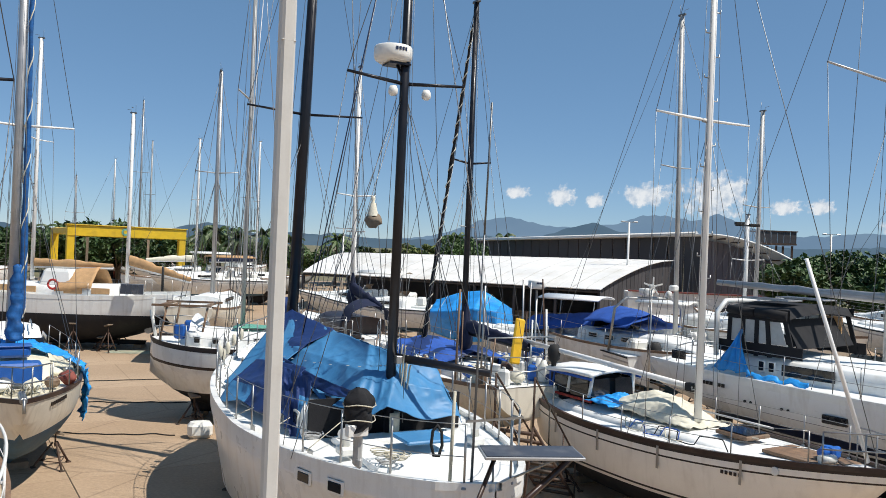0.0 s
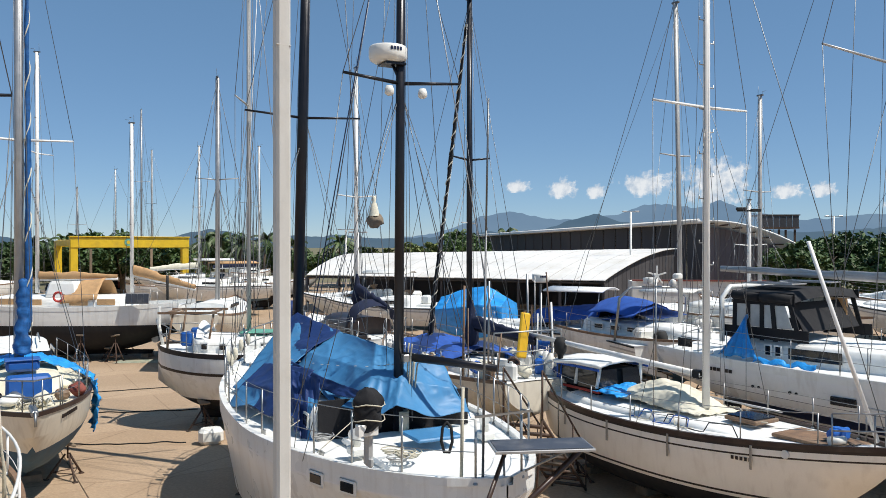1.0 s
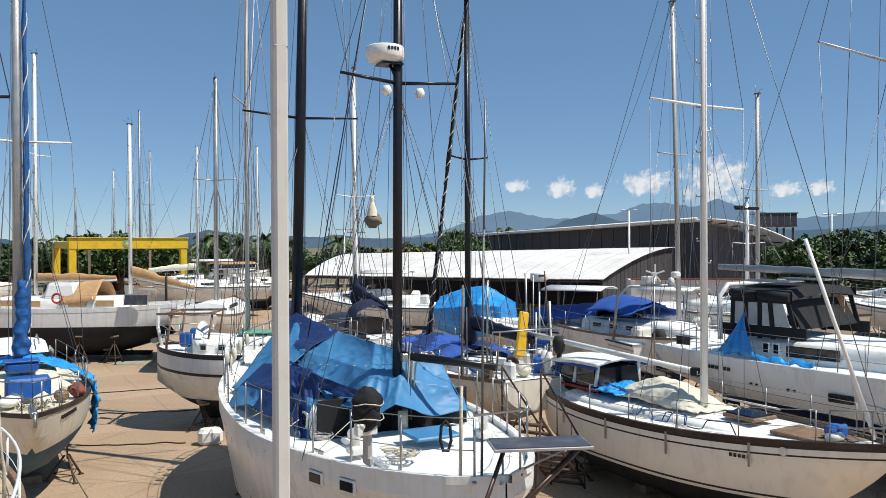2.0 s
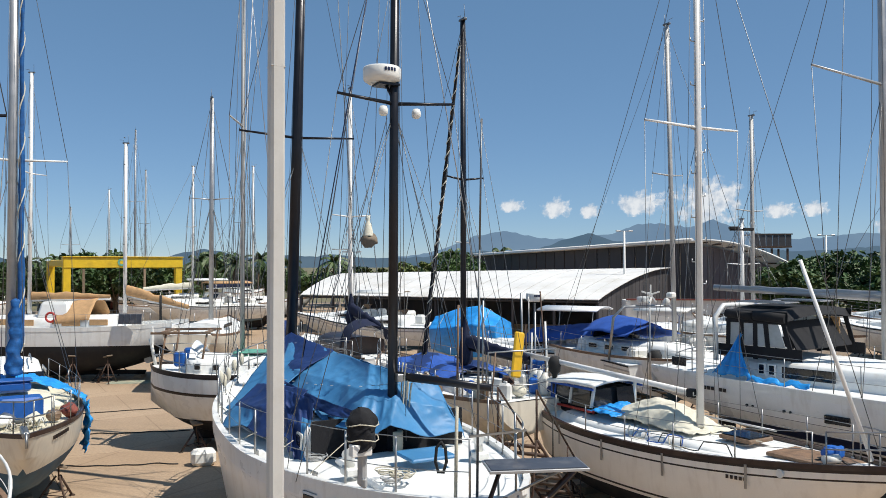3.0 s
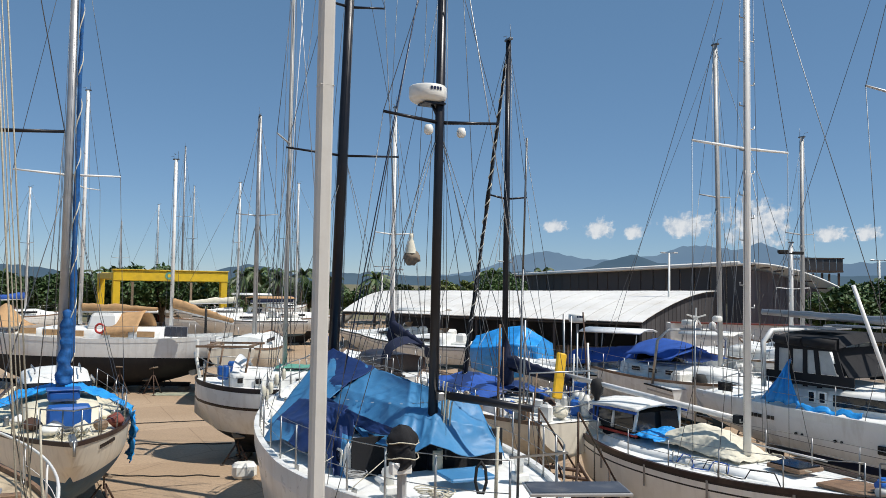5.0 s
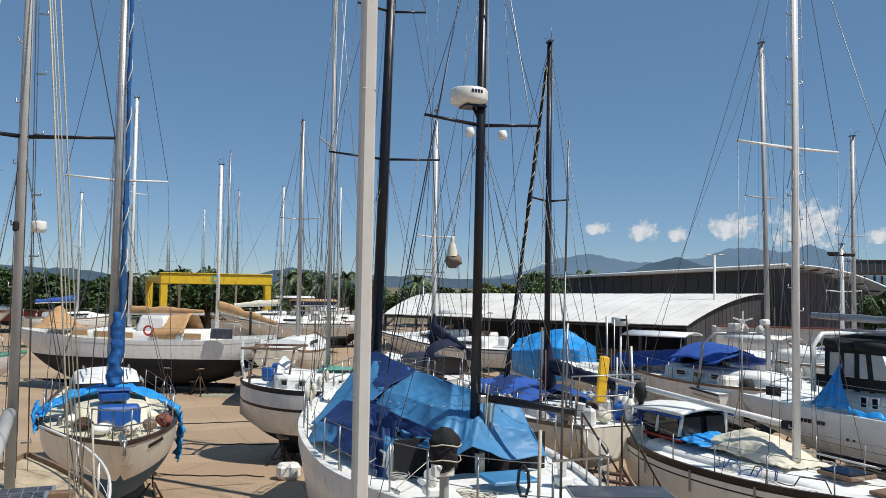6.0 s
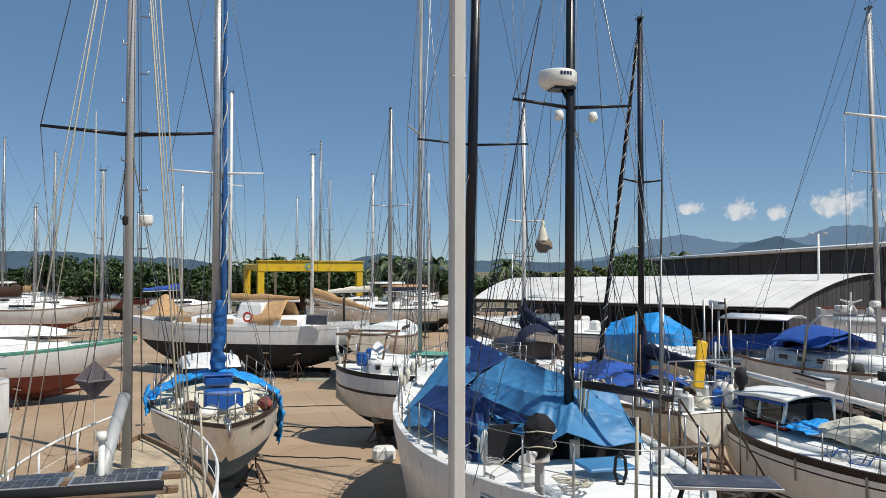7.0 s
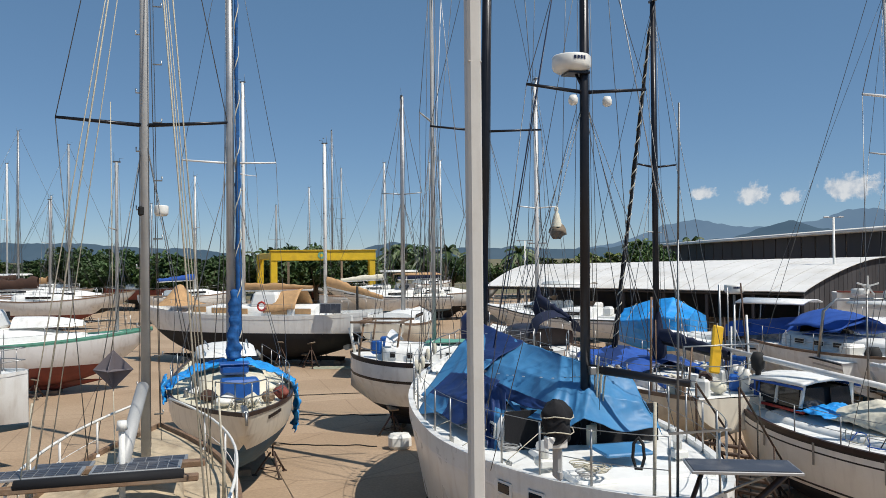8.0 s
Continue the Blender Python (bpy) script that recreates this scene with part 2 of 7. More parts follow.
    def grid(self, rows, mi=0, smooth=True, flip=False):
        """Surface through rows of points, each row equally long."""
        n = len(rows[0])
        F = []
        for i in range(len(rows) - 1):
            for k in range(n - 1):
                q = (i * n + k, i * n + k + 1, i * n + n + k + 1, i * n + n + k)
                F.append(q[::-1] if flip else q)
        return self.add([p for r in rows for p in r], F, mi, smooth)

    def lathe(self, c, prof, n=16, mi=0):
        """Turned body: profile of (radius, height) round the vertical through c."""
        rows = [[(c[0] + r * math.cos(2 * math.pi * k / n), c[1] + r * math.sin(2 * math.pi * k / n), c[2] + z) for k in range(n + 1)] for r, z in prof]
        return self.grid(rows, mi)

    def prism(self, poly, h, axis=1, mi=0):
        """Flat outline given as pairs, thickened by h about the plane normal to the axis."""
        def P(a, b, t):
            return (a, t, b) if axis == 1 else ((t, a, b) if axis == 0 else (a, b, t))
        n = len(poly)
        V = [P(a, b, -h / 2) for a, b in poly] + [P(a, b, h / 2) for a, b in poly]
        F = [tuple(range(n - 1, -1, -1)), tuple(range(n, 2 * n))] + [(i, (i + 1) % n, n + (i + 1) % n, n + i) for i in range(n)]
        return self.add(V, F, mi)


def meshed(name, b, mats):
    me = bpy.data.meshes.new(name)
    me.from_pydata(b.v, [], b.f)
    for k in (mats if isinstance(mats, (list, tuple)) else [mats]):
        me.materials.append(M[k] if isinstance(k, str) else k)
    me.polygons.foreach_set("material_index", b.m)
    me.polygons.foreach_set("use_smooth", b.s)
    bm = bmesh.new()
    bm.from_mesh(me)
    bmesh.ops.remove_doubles(bm, verts=bm.verts, dist=0.0005)
    bmesh.ops.recalc_face_normals(bm, faces=bm.faces)
    bm.to_mesh(me)
    bm.free()
    return me


def part(name, b, mats, parent, label=""):
    ob = new(name, meshed(name, b, mats))
    ob.parent = parent
    return tagged(ob, label)


def thing(name, m, label, category, group="", kind=""):
    ob = new(name)
    ob.empty_display_size = 0.3
    ob.matrix_basis = m
    return tagged(ob, label, category, group, kind)


def solo(name, b, mats, label, category="", group="", kind="", m=None):
    ob = new(name, meshed(name, b, mats))
    if m is not None:
        ob.matrix_basis = m
    return tagged(ob, label, category, group, kind)


def lerp(a, b, t):
    return a + (b - a) * t


def smooth01(t):
    t = max(0.0, min(1.0, t))
    return t * t * (3 - 2 * t)


# ---------------------------------------------------------------- boats
class Hull:
    """Hull form in its own frame: bow towards +x, z up from the ground."""
    def __init__(self, L, beam, sheer, canoe, zw, stern="transom", tw=0.7, full=2.3, bowrise=2.6, sternrise=0.5, levels=(), sf=2.6, se=0.8, box=2.6):
        self.L, self.beam, self.sheer, self.canoe, self.zw = L, beam, sheer, canoe, zw
        self.sf, self.se, self.box = sf, se, box
        self.stern, self.tw, self.full, self.bowrise, self.sternrise = stern, tw, full, bowrise, sternrise

    def s(self, x):
        return max(0.0, min(1.0, x / self.L + 0.5))

    def zs(self, x):
        s = self.s(x)
        a, m, b = self.sheer  # stern, lowest, bow
        return m + (a - m) * max(0, (0.4 - s) / 0.4) ** 2 + (b - m) * max(0, (s - 0.4) / 0.6) ** 2

    def hb(self, x):
        s = self.s(x)
        if s > 0.45:
            f = 1 - ((s - 0.45) / 0.55) ** self.full
        elif self.stern == "canoe":
            f = (1 - ((0.45 - s) / 0.45) ** self.sf) ** self.se
        else:
            f = self.tw + (1 - self.tw) * (1 - ((0.45 - s) / 0.45) ** 2)
        return max(0.012, self.beam / 2 * f)

    def zc(self, x):
        s = self.s(x)
        zs = self.zs(x)
        z = self.canoe
        if s > 0.55:
            z = lerp(self.canoe, zs - 0.08, ((s - 0.55) / 0.45) ** self.bowrise)
        elif s < 0.4:
            z = lerp(self.canoe, lerp(self.canoe, zs, self.sternrise), ((0.4 - s) / 0.4) ** 1.8)
        return z

    def y(self, x, z):
        zs, zc = self.zs(x), self.zc(x)
        u = max(0.0, min(1.0, (zs - z) / max(0.05, zs - zc)))
        s = self.s(x)
        p = lerp(self.box, 1.25, smooth01((s - 0.5) / 0.5))
        return self.hb(x) * (1 - u ** p) ** 0.62

    def mesh(self, bands, N=30):
        """bands: from the sheer downward (depth below the sheer, or height if over the waterline is given as 'w'), material number."""
        b = B()
        xs = [-self.L / 2 + self.L * (1 - (1 - i / N) ** 1.25) for i in range(N + 1)]
        for side in (1, -1):
            cols = []
            for x in xs:
                zs, zc = self.zs(x), self.zc(x)
                zl = []
                for d, ref, mi in bands:
                    z = zs - d if ref == "s" else self.zw + d
                    zl.append(min(zs, z))
                mids = []
                for i, z in enumerate(zl):
                    mids.append(max(z, zc))
                row = []
                for i in range(len(mids)):
                    row.append(mids[i])
                for k in range(1, 6):
                    row.append(lerp(mids[-1], zc, k / 5))
                cols.append([(x, side * self.y(x, z), z) for z in row])
            nb = len(bands)
            for k in range(len(cols[0]) - 1):
                mi = bands[min(k, nb - 1)][2]
                strip = [[c[k], c[k + 1]] for c in cols]
                b.grid(strip, mi)
        if self.stern != "canoe":
            x = xs[0]
            zs, zc = self.zs(x), self.zc(x)
            zz = [lerp(zs, zc, k / 8) for k in range(9)]
            b.grid([[(x, self.y(x, z) * q, z) for z in zz] for q in (1, 0.5, 0, -0.5, -1)], 0)
        return b

    def line(self, x0, x1, n, inset=0.0, up=0.0, side=1):
        out = []
        for i in range(n + 1):
            x = lerp(x0, x1, i / n)
            out.append((x, side * max(0.0, self.hb(x) - inset), self.zs(x) + up))
        return out

    def decked(self, camber=0.06, N=26, drop=0.0):
        b = B()
        rows = []
        for i in range(N + 1):
            x = lerp(-self.L / 2 + 0.01, self.L / 2 - 0.03, i / N)
            h = max(0.005, self.hb(x) - 0.012)
            rows.append([(x, h * q, self.zs(x) - 0.012 - drop + camber * (1 - q * q) * h / self.beam * 2) for q in (-1, -0.75, -0.4, 0, 0.4, 0.75, 1)])
        return b.grid(rows)


def wire(parent, a, b, r=0.005, mat_="wire", name="stay", sag=0.0):
    q = B()
    r *= 1.1
    if sag:
        a, b = Vector(a), Vector(b)
        q.tube([a.lerp(b, i / 8) - Vector((0, 0, sag * 4 * (i / 8) * (1 - i / 8))) for i in range(9)], r, 4)
    else:
        q.tube([a, b], r, 4)
    return part(name, q, mat_, parent)


def spar(parent, name, a, b, r, r2=None, mat_="alu", label="", flat=0.75, n=12):
    return part(name, B().tube([a, Vector(a).lerp(Vector(b), 0.5), b], r, n, r2=r2 if r2 else r, flat=flat), mat_, parent, label)


def mast(parent, H, x, z0, top, r, mat_, spreaders=((0.55, 1.0),), rear=None, shrouds=True, wr=0.006, stay_bow=None, stay_stern=None, sp_mat=None, steps=False, head=True, rake=0.0, lean=0.0, y0=0.0):
    """Mast with spreaders, shrouds and stays."""
    m = spar(parent, "mast", (x, y0, z0), (x - rake, y0 + lean, top), r, r * 0.82, mat_)
    chain = H.hb(x) - 0.08
    zc = H.zs(x)
    for fr, w in spreaders:
        z = lerp(z0, top, fr)
        xm, ym = x - rake * fr, y0 + lean * fr
        for sd in (1, -1):
            part("spreader", B().tube([(xm, ym, z), (xm - 0.12, ym + sd * w, z + 0.06)], 0.032, 6, r2=0.022), sp_mat or mat_, parent)
            if shrouds:
                wire(parent, (x - 0.1, sd * chain, zc), (xm - 0.12, ym + sd * w, z + 0.06), wr, name="shroud")
                wire(parent, (xm - 0.12, ym + sd * w, z + 0.06), (x - rake, y0 + lean, top - 0.15), wr, name="shroud")
    if shrouds and spreaders:
        zl = lerp(z0, top, spreaders[0][0]) - 0.1
        for sd in (1, -1):
            for dx in (0.45, -0.55):
                wire(parent, (x + dx, sd * chain, zc), (x, ym, zl), wr, name="shroud")
    if stay_bow:
        wire(parent, stay_bow, (x - rake, y0 + lean, top - 0.05), wr)
    if stay_stern:
        wire(parent, stay_stern, (x - rake, y0 + lean, top - 0.05), wr)
    for dx, dy in ((0.25, 0.12), (-0.3, -0.1), (0.1, -0.2)):
        wire(parent, (x + dx, y0 + dy, z0 + 0.2), (x - rake + dx * 0.25, y0 + lean + dy * 0.3, top - 0.1), wr * 0.8, name="halyard")
    if steps:
        k = 0
        z = z0 + 0.6
        while z < top - 0.5:
            part("mast_step", B().tube([(x, (r * 0.8) * (1 if k % 2 else -1), z), (x, (r * 0.8 + 0.12) * (1 if k % 2 else -1), z), (x, (r * 0.8 + 0.12) * (1 if k % 2 else -1), z + 0.06)], 0.012, 5), "steel", parent)
            z += 0.42; k += 1
    if head:
        e = y0 + lean
        q = B().box((x - rake, e, top + 0.03), (0.28, 0.1, 0.06), bevel=0.01)
        q.tube([(x - rake - 0.1, e, top), (x - rake - 0.1, e + 0.02, top + 0.4)], 0.008, 4)
        q.tube([(x - rake + 0.1, e, top), (x - rake + 0.1, e, top + 0.16), (x - rake + 0.28, e, top + 0.18)], 0.008, 4)
        part("masthead", q, "wire", parent)
    return m


def rail(parent, H, x0, x1, n, h=0.62, inset=0.1, sides=(1, -1), mat_="steel", r=0.013, lines=(1.0, 0.5)):
    """Stanchions and lifelines on the sheer."""
    for sd in sides:
        for i in range(n + 1):
            x = lerp(x0, x1, i / n)
            y, z = sd * (H.hb(x) - inset), H.zs(x)
            part("stanchion", B().tube([(x, y, z), (x, y, z + h)], r, 6).lathe((x, y, z), [(0.0, 0.03), (0.035, 0.03), (0.04, 0.0)], 8), mat_, parent)
        for f in lines:
            part("lifeline", B().tube(H.line(x0, x1, n * 3, inset, h * f, sd), 0.006, 4), mat_, parent)


def pulpit(parent, H, bow=True, h=0.65, depth=1.1, mat_="steel", r=0.014):
    e = H.L / 2 - 0.12 if bow else -H.L / 2 + 0.08
    k = -1 if bow else 1
    for f in (1.0, 0.52):
        pts = []
        for i in range(13):
            t = i / 12 * 2 - 1
            x = e + k * depth * abs(t) ** 1.4
            y = math.copysign(max(0.03, H.hb(x) - 0.08), t) * min(1, abs(t) * 1.6)
            pts.append((x, y, H.zs(x) + h * f))
        part("pulpit_rail" if bow else "pushpit_rail", B().tube(pts, r, 6), mat_, parent)
    for t in (-1, -0.5, 0.5, 1):
        x = e + k * depth * abs(t) ** 1.4
        y = math.copysign(max(0.03, H.hb(x) - 0.08), t) * min(1, abs(t) * 1.6)
        part("stanchion", B().tube([(x, y, H.zs(x) - 0.02), (x, y, H.zs(x) + h)], r, 6), mat_, parent)


def toerail(parent, H, w=0.05, h=0.06, mat_="teak", label=""):
    for sd in (1, -1):
        rows = []
        for i in range(31):
            x = lerp(-H.L / 2 + 0.01, H.L / 2 - 0.02, i / 30)
            y, z = H.hb(x), H.zs(x)
            o = [(y + 0.012, z - 0.02), (y + 0.012, z + h), (max(0.004, y - w), z + h), (max(0.004, y - w), z - 0.02)]
            rows.append([(x, sd * a, c) for a, c in o] + [(x, sd * o[0][0], o[0][1])])
        part("toe_rail", B().grid(rows, smooth=False), mat_, parent, label)


def trunk(parent, H, x0, x1, w0, w1, h, name="cabin", mat_="deck", slope=0.35, z=None, crown=0.08, label=""):
    """Cabin trunk: sides lean in, cambered top, sloping front."""
    rows = []
    N = 14
    for i in range(N + 1):
        t = i / N
        x = lerp(x0, x1, t)
        zb = (H.zs(x) - 0.03) if z is None else z
        w = lerp(w0, w1, t ** 1.5) / 2
        hh = h * min(1, smooth01((1 - t) / slope) + 0.02) if slope else h
        hh = h * (0.25 + 0.75 * smooth01((1 - t) / max(0.05, slope)))
        prof = [(-w, 0), (-w + 0.02, hh * 0.55), (-w + 0.07, hh * 0.92), (-w + 0.16, hh), (-w * 0.4, hh + crown * 0.8), (0, hh + crown), (w * 0.4, hh + crown * 0.8), (w - 0.16, hh), (w - 0.07, hh * 0.92), (w - 0.02, hh * 0.55), (w, 0)]
        rows.append([(x, y, zb + zz) for y, zz in prof])
    b = B().grid(rows)
    n = len(rows[0])
    b.add(rows[0], [tuple(range(n))]); b.add(rows[-1], [tuple(range(n))])
    return part(name, b, mat_, parent, label)


def portlights(parent, H, xs, wfun, zoff, size=(0.32, 0.14), frame_mat="plasticwhite", lean=0.0):
    for x in xs:
        for sd in (1, -1):
            y = sd * wfun(x)
            z = H.zs(x) + zoff
            dy = 0.02
            yaw = math.atan2(sd * (wfun(x + 0.1) - wfun(x - 0.1)), 0.2)
            f = part("portlight", B().box((x, y, z), (size[0] + 0.07, 0.03, size[1] + 0.07), rz=yaw, rx=sd * lean, bevel=0.02), frame_mat, parent)
            part("pane", B().box((x, y + sd * 0.012, z), (size[0], 0.024, size[1]), rz=yaw, rx=sd * lean, bevel=0.01), "window", f)


def keel(parent, H, x0, x1, mat_, z0=0.16, w=0.3, rudder=True, long=False):
    poly = [(x0, z0), (x1, z0), (x1 + (0.9 if not long else 1.6), H.canoe + 0.25), (x0 - (0.2 if not long else 0.1), H.canoe + 0.25)]
    b = B()
    rows = []
    for t in (0, 0.25, 0.5, 0.75, 1):
        zz = lerp(z0, H.canoe + 0.25, t)
        xa, xb = lerp(poly[0][0], poly[3][0], t), lerp(poly[1][0], poly[2][0], t)
        ring = []
        for k in range(13):
            a = k / 12 * 2 * math.pi
            ring.append((lerp(xa, xb, 0.5 + 0.5 * math.cos(a)), w / 2 * math.sin(a) * (1 - 0.35 * math.cos(a) * -1 * 0), zz))
        rows.append(ring)
    b.grid(rows)
    b.add(rows[0][:-1], [tuple(range(12))])
    part("keel", b, mat_, parent)
    if rudder:
        xr = -H.L / 2 + H.L * 0.06
        zt = H.zc(xr) + 0.15
        part("rudder", B().prism([(xr - 0.05, 0.5), (xr + 0.4, 0.5), (xr + 0.5, zt + 0.2), (xr + 0.0, zt + 0.2)], 0.07), mat_, parent)


def furled(parent, name, a, b, r, mat_, spiral=None, n=90, seed=0):
    """Sail rolled on its stay, with an uneven outline and an optional spiral line."""
    rnd = random.Random(seed)
    a, b = Vector(a), Vector(b)
    q = B()
    rows = []
    for i in range(n + 1):
        t = i / n
        p = a.lerp(b, t)
        rr = r * (1 - 0.45 * t) * (0.95 + 0.28 * noise.noise(Vector((t * n * 0.16, seed * 3.7, 0))) + 0.06 * rnd.random()) * min(1, t * 30 + 0.3) * min(1, (1 - t) * 30 + 0.3)
        ring = []
        for k in range(13):
            ca, sa = math.cos(k / 12 * 6.2832), math.sin(k / 12 * 6.2832)
            q2 = rr * (1 + 0.55 * noise.noise(Vector((ca * 1.4, sa * 1.4, t * n * 0.13 + seed))))
            ring.append((p.x + q2 * ca, p.y + q2 * sa, p.z))
        rows.append(ring)
    q.grid(rows)
    ob = part(name, q, mat_, parent)
    if spiral:
        pts = []
        for i in range(n * 3 + 1):
            t = i / (n * 3)
            p = a.lerp(b, t)
            rr = r * (1 - 0.45 * t) * 1.06
            w = t * spiral * 6.2832
            pts.append((p.x + rr * math.cos(w), p.y + rr * math.sin(w), p.z))
        part("lashing", B().tube(pts, 0.016, 4), "canvaswhite", ob, "white spiral lashing")
    return ob


def boom_cover(parent, a, b, r, mat_, boom_mat="alu", seed=0, name="sail_cover"):
    """Boom with a lumpy sail cover lying on it."""
    rnd = random.Random(seed)
    a, b = Vector(a), Vector(b)
    bo = spar(parent, "boom", a, b, 0.07, 0.06, boom_mat)
    rows = []
    for i in range(15):
        t = i / 14
        p = a.lerp(b, t)
        rr = r * (1 - 0.5 * t) * (0.85 + 0.3 * rnd.random())
        d = (b - a).normalized(); sdir = Vector((-d.y, d.x, 0)).normalized()
        rows.append([p + sdir * rr * 0.55 * math.cos(k / 10 * 6.2832) + Vector((0, 0, rr * 0.9 + rr * math.sin(k / 10 * 6.2832))) for k in range(11)])
    part(name, B().grid(rows), mat_, parent)
    return bo


def cloth(rows_fn, nu, nv, amp, seed, freq=2.5):
    """Cloth through rows_fn(u, v), wrinkled by noise."""
    rows = []
    for i in range(nu + 1):
        r = []
        for k in range(nv + 1):
            u, v = i / nu, k / nv
            p = Vector(rows_fn(u, v))
            n = noise.noise_vector(p * freq + Vector((seed * 7.3, 0, 0)))
            n2 = noise.noise_vector(p * freq * 3 + Vector((0, seed * 3.1, 0)))
            r.append(p + n * amp + n2 * amp * 0.4)
        rows.append(r)
    return rows


def sheet(name, rows, mats, parent, thick=0.012, label="", pick=None):
    b = B()
    nu, nv = len(rows) - 1, len(rows[0]) - 1
    for i in range(nu):
        for k in range(nv):
            mi = pick(i / nu, k / nv) if pick else 0
            b.add([rows[i][k], rows[i][k + 1], rows[i + 1][k + 1], rows[i + 1][k]], [(0, 1, 2, 3)], mi, True)
    ob = part(name, b, mats, parent, label) if parent else solo(name, b, mats, label)
    md = ob.modifiers.new("thickness", 'SOLIDIFY')
    md.thickness = thick
    return ob


def jack_stand(m, h, label="rusty steel tripod boat stand on the concrete"):
    t = thing("boat_stand", m, label, "boat stand", "boat stands under the hulls")
    top = Vector((0, 0, h))
    for k in range(3):
        a = k * 2.0944 + 0.5
        f = (0.42 * math.cos(a), 0.42 * math.sin(a), 0.02)
        part("leg", B().tube([f, (0.05 * math.cos(a), 0.05 * math.sin(a), h * 0.72)], 0.024, 6).box(f, (0.09, 0.09, 0.03)), "standsteel", t)
        a2 = a + 2.0944
        part("brace", B().tube([(0.3 * math.cos(a), 0.3 * math.sin(a), h * 0.22), (0.3 * math.cos(a2), 0.3 * math.sin(a2), h * 0.22)], 0.012, 5), "standsteel", t)
    part("screw", B().tube([(0, 0, h * 0.6), top], 0.02, 8), "standsteel", t)
    part("pad", B().box(top, (0.28, 0.28, 0.05), ry=0.3, bevel=0.01), "blockwood", t)
    return t


def supports(obj, H, xs, blocks, off=0.62):
    """Stands beside the hull and timber blocks under the keel."""
    m0 = obj.matrix_basis
    for x in xs:
        for sd in (1, -1):
            y = H.hb(x) * off
            z = H.zs(x) - 0.4
            lo = H.zc(x)
            for k in range(40):
                zz = lerp(H.zs(x), H.zc(x), k / 39)
                if H.y(x, zz) < y:
                    break
                z = zz
            p = m0 @ Vector((x, sd * (y + 0.04), 0))
            jack_stand(Matrix.Translation(p) @ pose(0, 0, 0, 0, 0, 35 * x), max(0.3, z - 0.03))
    for x in blocks:
        p = m0 @ Vector((x, 0, 0.08))
        solo("keel_block", B().box((0, 0, 0), (0.32, 0.75, 0.16), bevel=0.012), "blockwood", "grey timber block under a boat keel", "timber block", "keel blocks", m=Matrix.Translation(p) @ pose(0, 0, 0, 0, 0, math.degrees(m0.to_euler().z)))


def hatch(parent, c, size, mat_="window", frame_mat="teak", name="hatch"):
    h = part(name, B().box(c, (size[0] + 0.08, size[1] + 0.08, 0.07), bevel=0.015), frame_mat, parent)
    part("lid", B().box((c[0], c[1], c[2] + 0.045), (size[0], size[1], 0.03), bevel=0.01), mat_, h)
    return h


def dorade(parent, x, y, z, turn=0.0, s=1.0):
    b = B().box((x, y, z + 0.07 * s), (0.34 * s, 0.26 * s, 0.14 * s), bevel=0.02)
    pts = [Vector((x, y, z + 0.13 * s)), Vector((x, y, z + 0.3 * s)), Vector((x + 0.04 * math.cos(turn), y + 0.04 * math.sin(turn), z + 0.36 * s)), Vector((x + 0.12 * math.cos(turn), y + 0.12 * math.sin(turn), z + 0.38 * s))]
    b.tube(pts, 0.075 * s, 10, r2=0.1 * s)
    b.lathe((x, y, z + 0.3 * s), [(0.08 * s, -0.02), (0.1 * s, 0.04 * s), (0.085 * s, 0.11 * s), (0.04 * s, 0.15 * s), (0, 0.16 * s)], 10)
    part("dorade_vent", b, "plasticwhite", parent, "white plastic cowl vent")


def radome(parent, c, r=0.3, h=0.22, band=None):
    ob = part("radar_dome", B().lathe(c, [(0, -h * 0.5), (r * 0.7, -h * 0.5), (r * 0.93, -h * 0.34), (r, -h * 0.15), (r * 0.99, h * 0.36), (r * 0.94, h * 0.44), (r * 0.5, h * 0.5), (0, h * 0.51)], 24), "plasticwhite", parent, "white radar dome")
    if band:
        for k in range(4):
            a = band + k * 0.17
            part("lettering_bar", B().box((c[0] + r * 1.004 * math.cos(a), c[1] + r * 1.004 * math.sin(a), c[2] + h * 0.17), (0.008, 0.034, 0.05), rz=a), "navy", ob)
    return ob


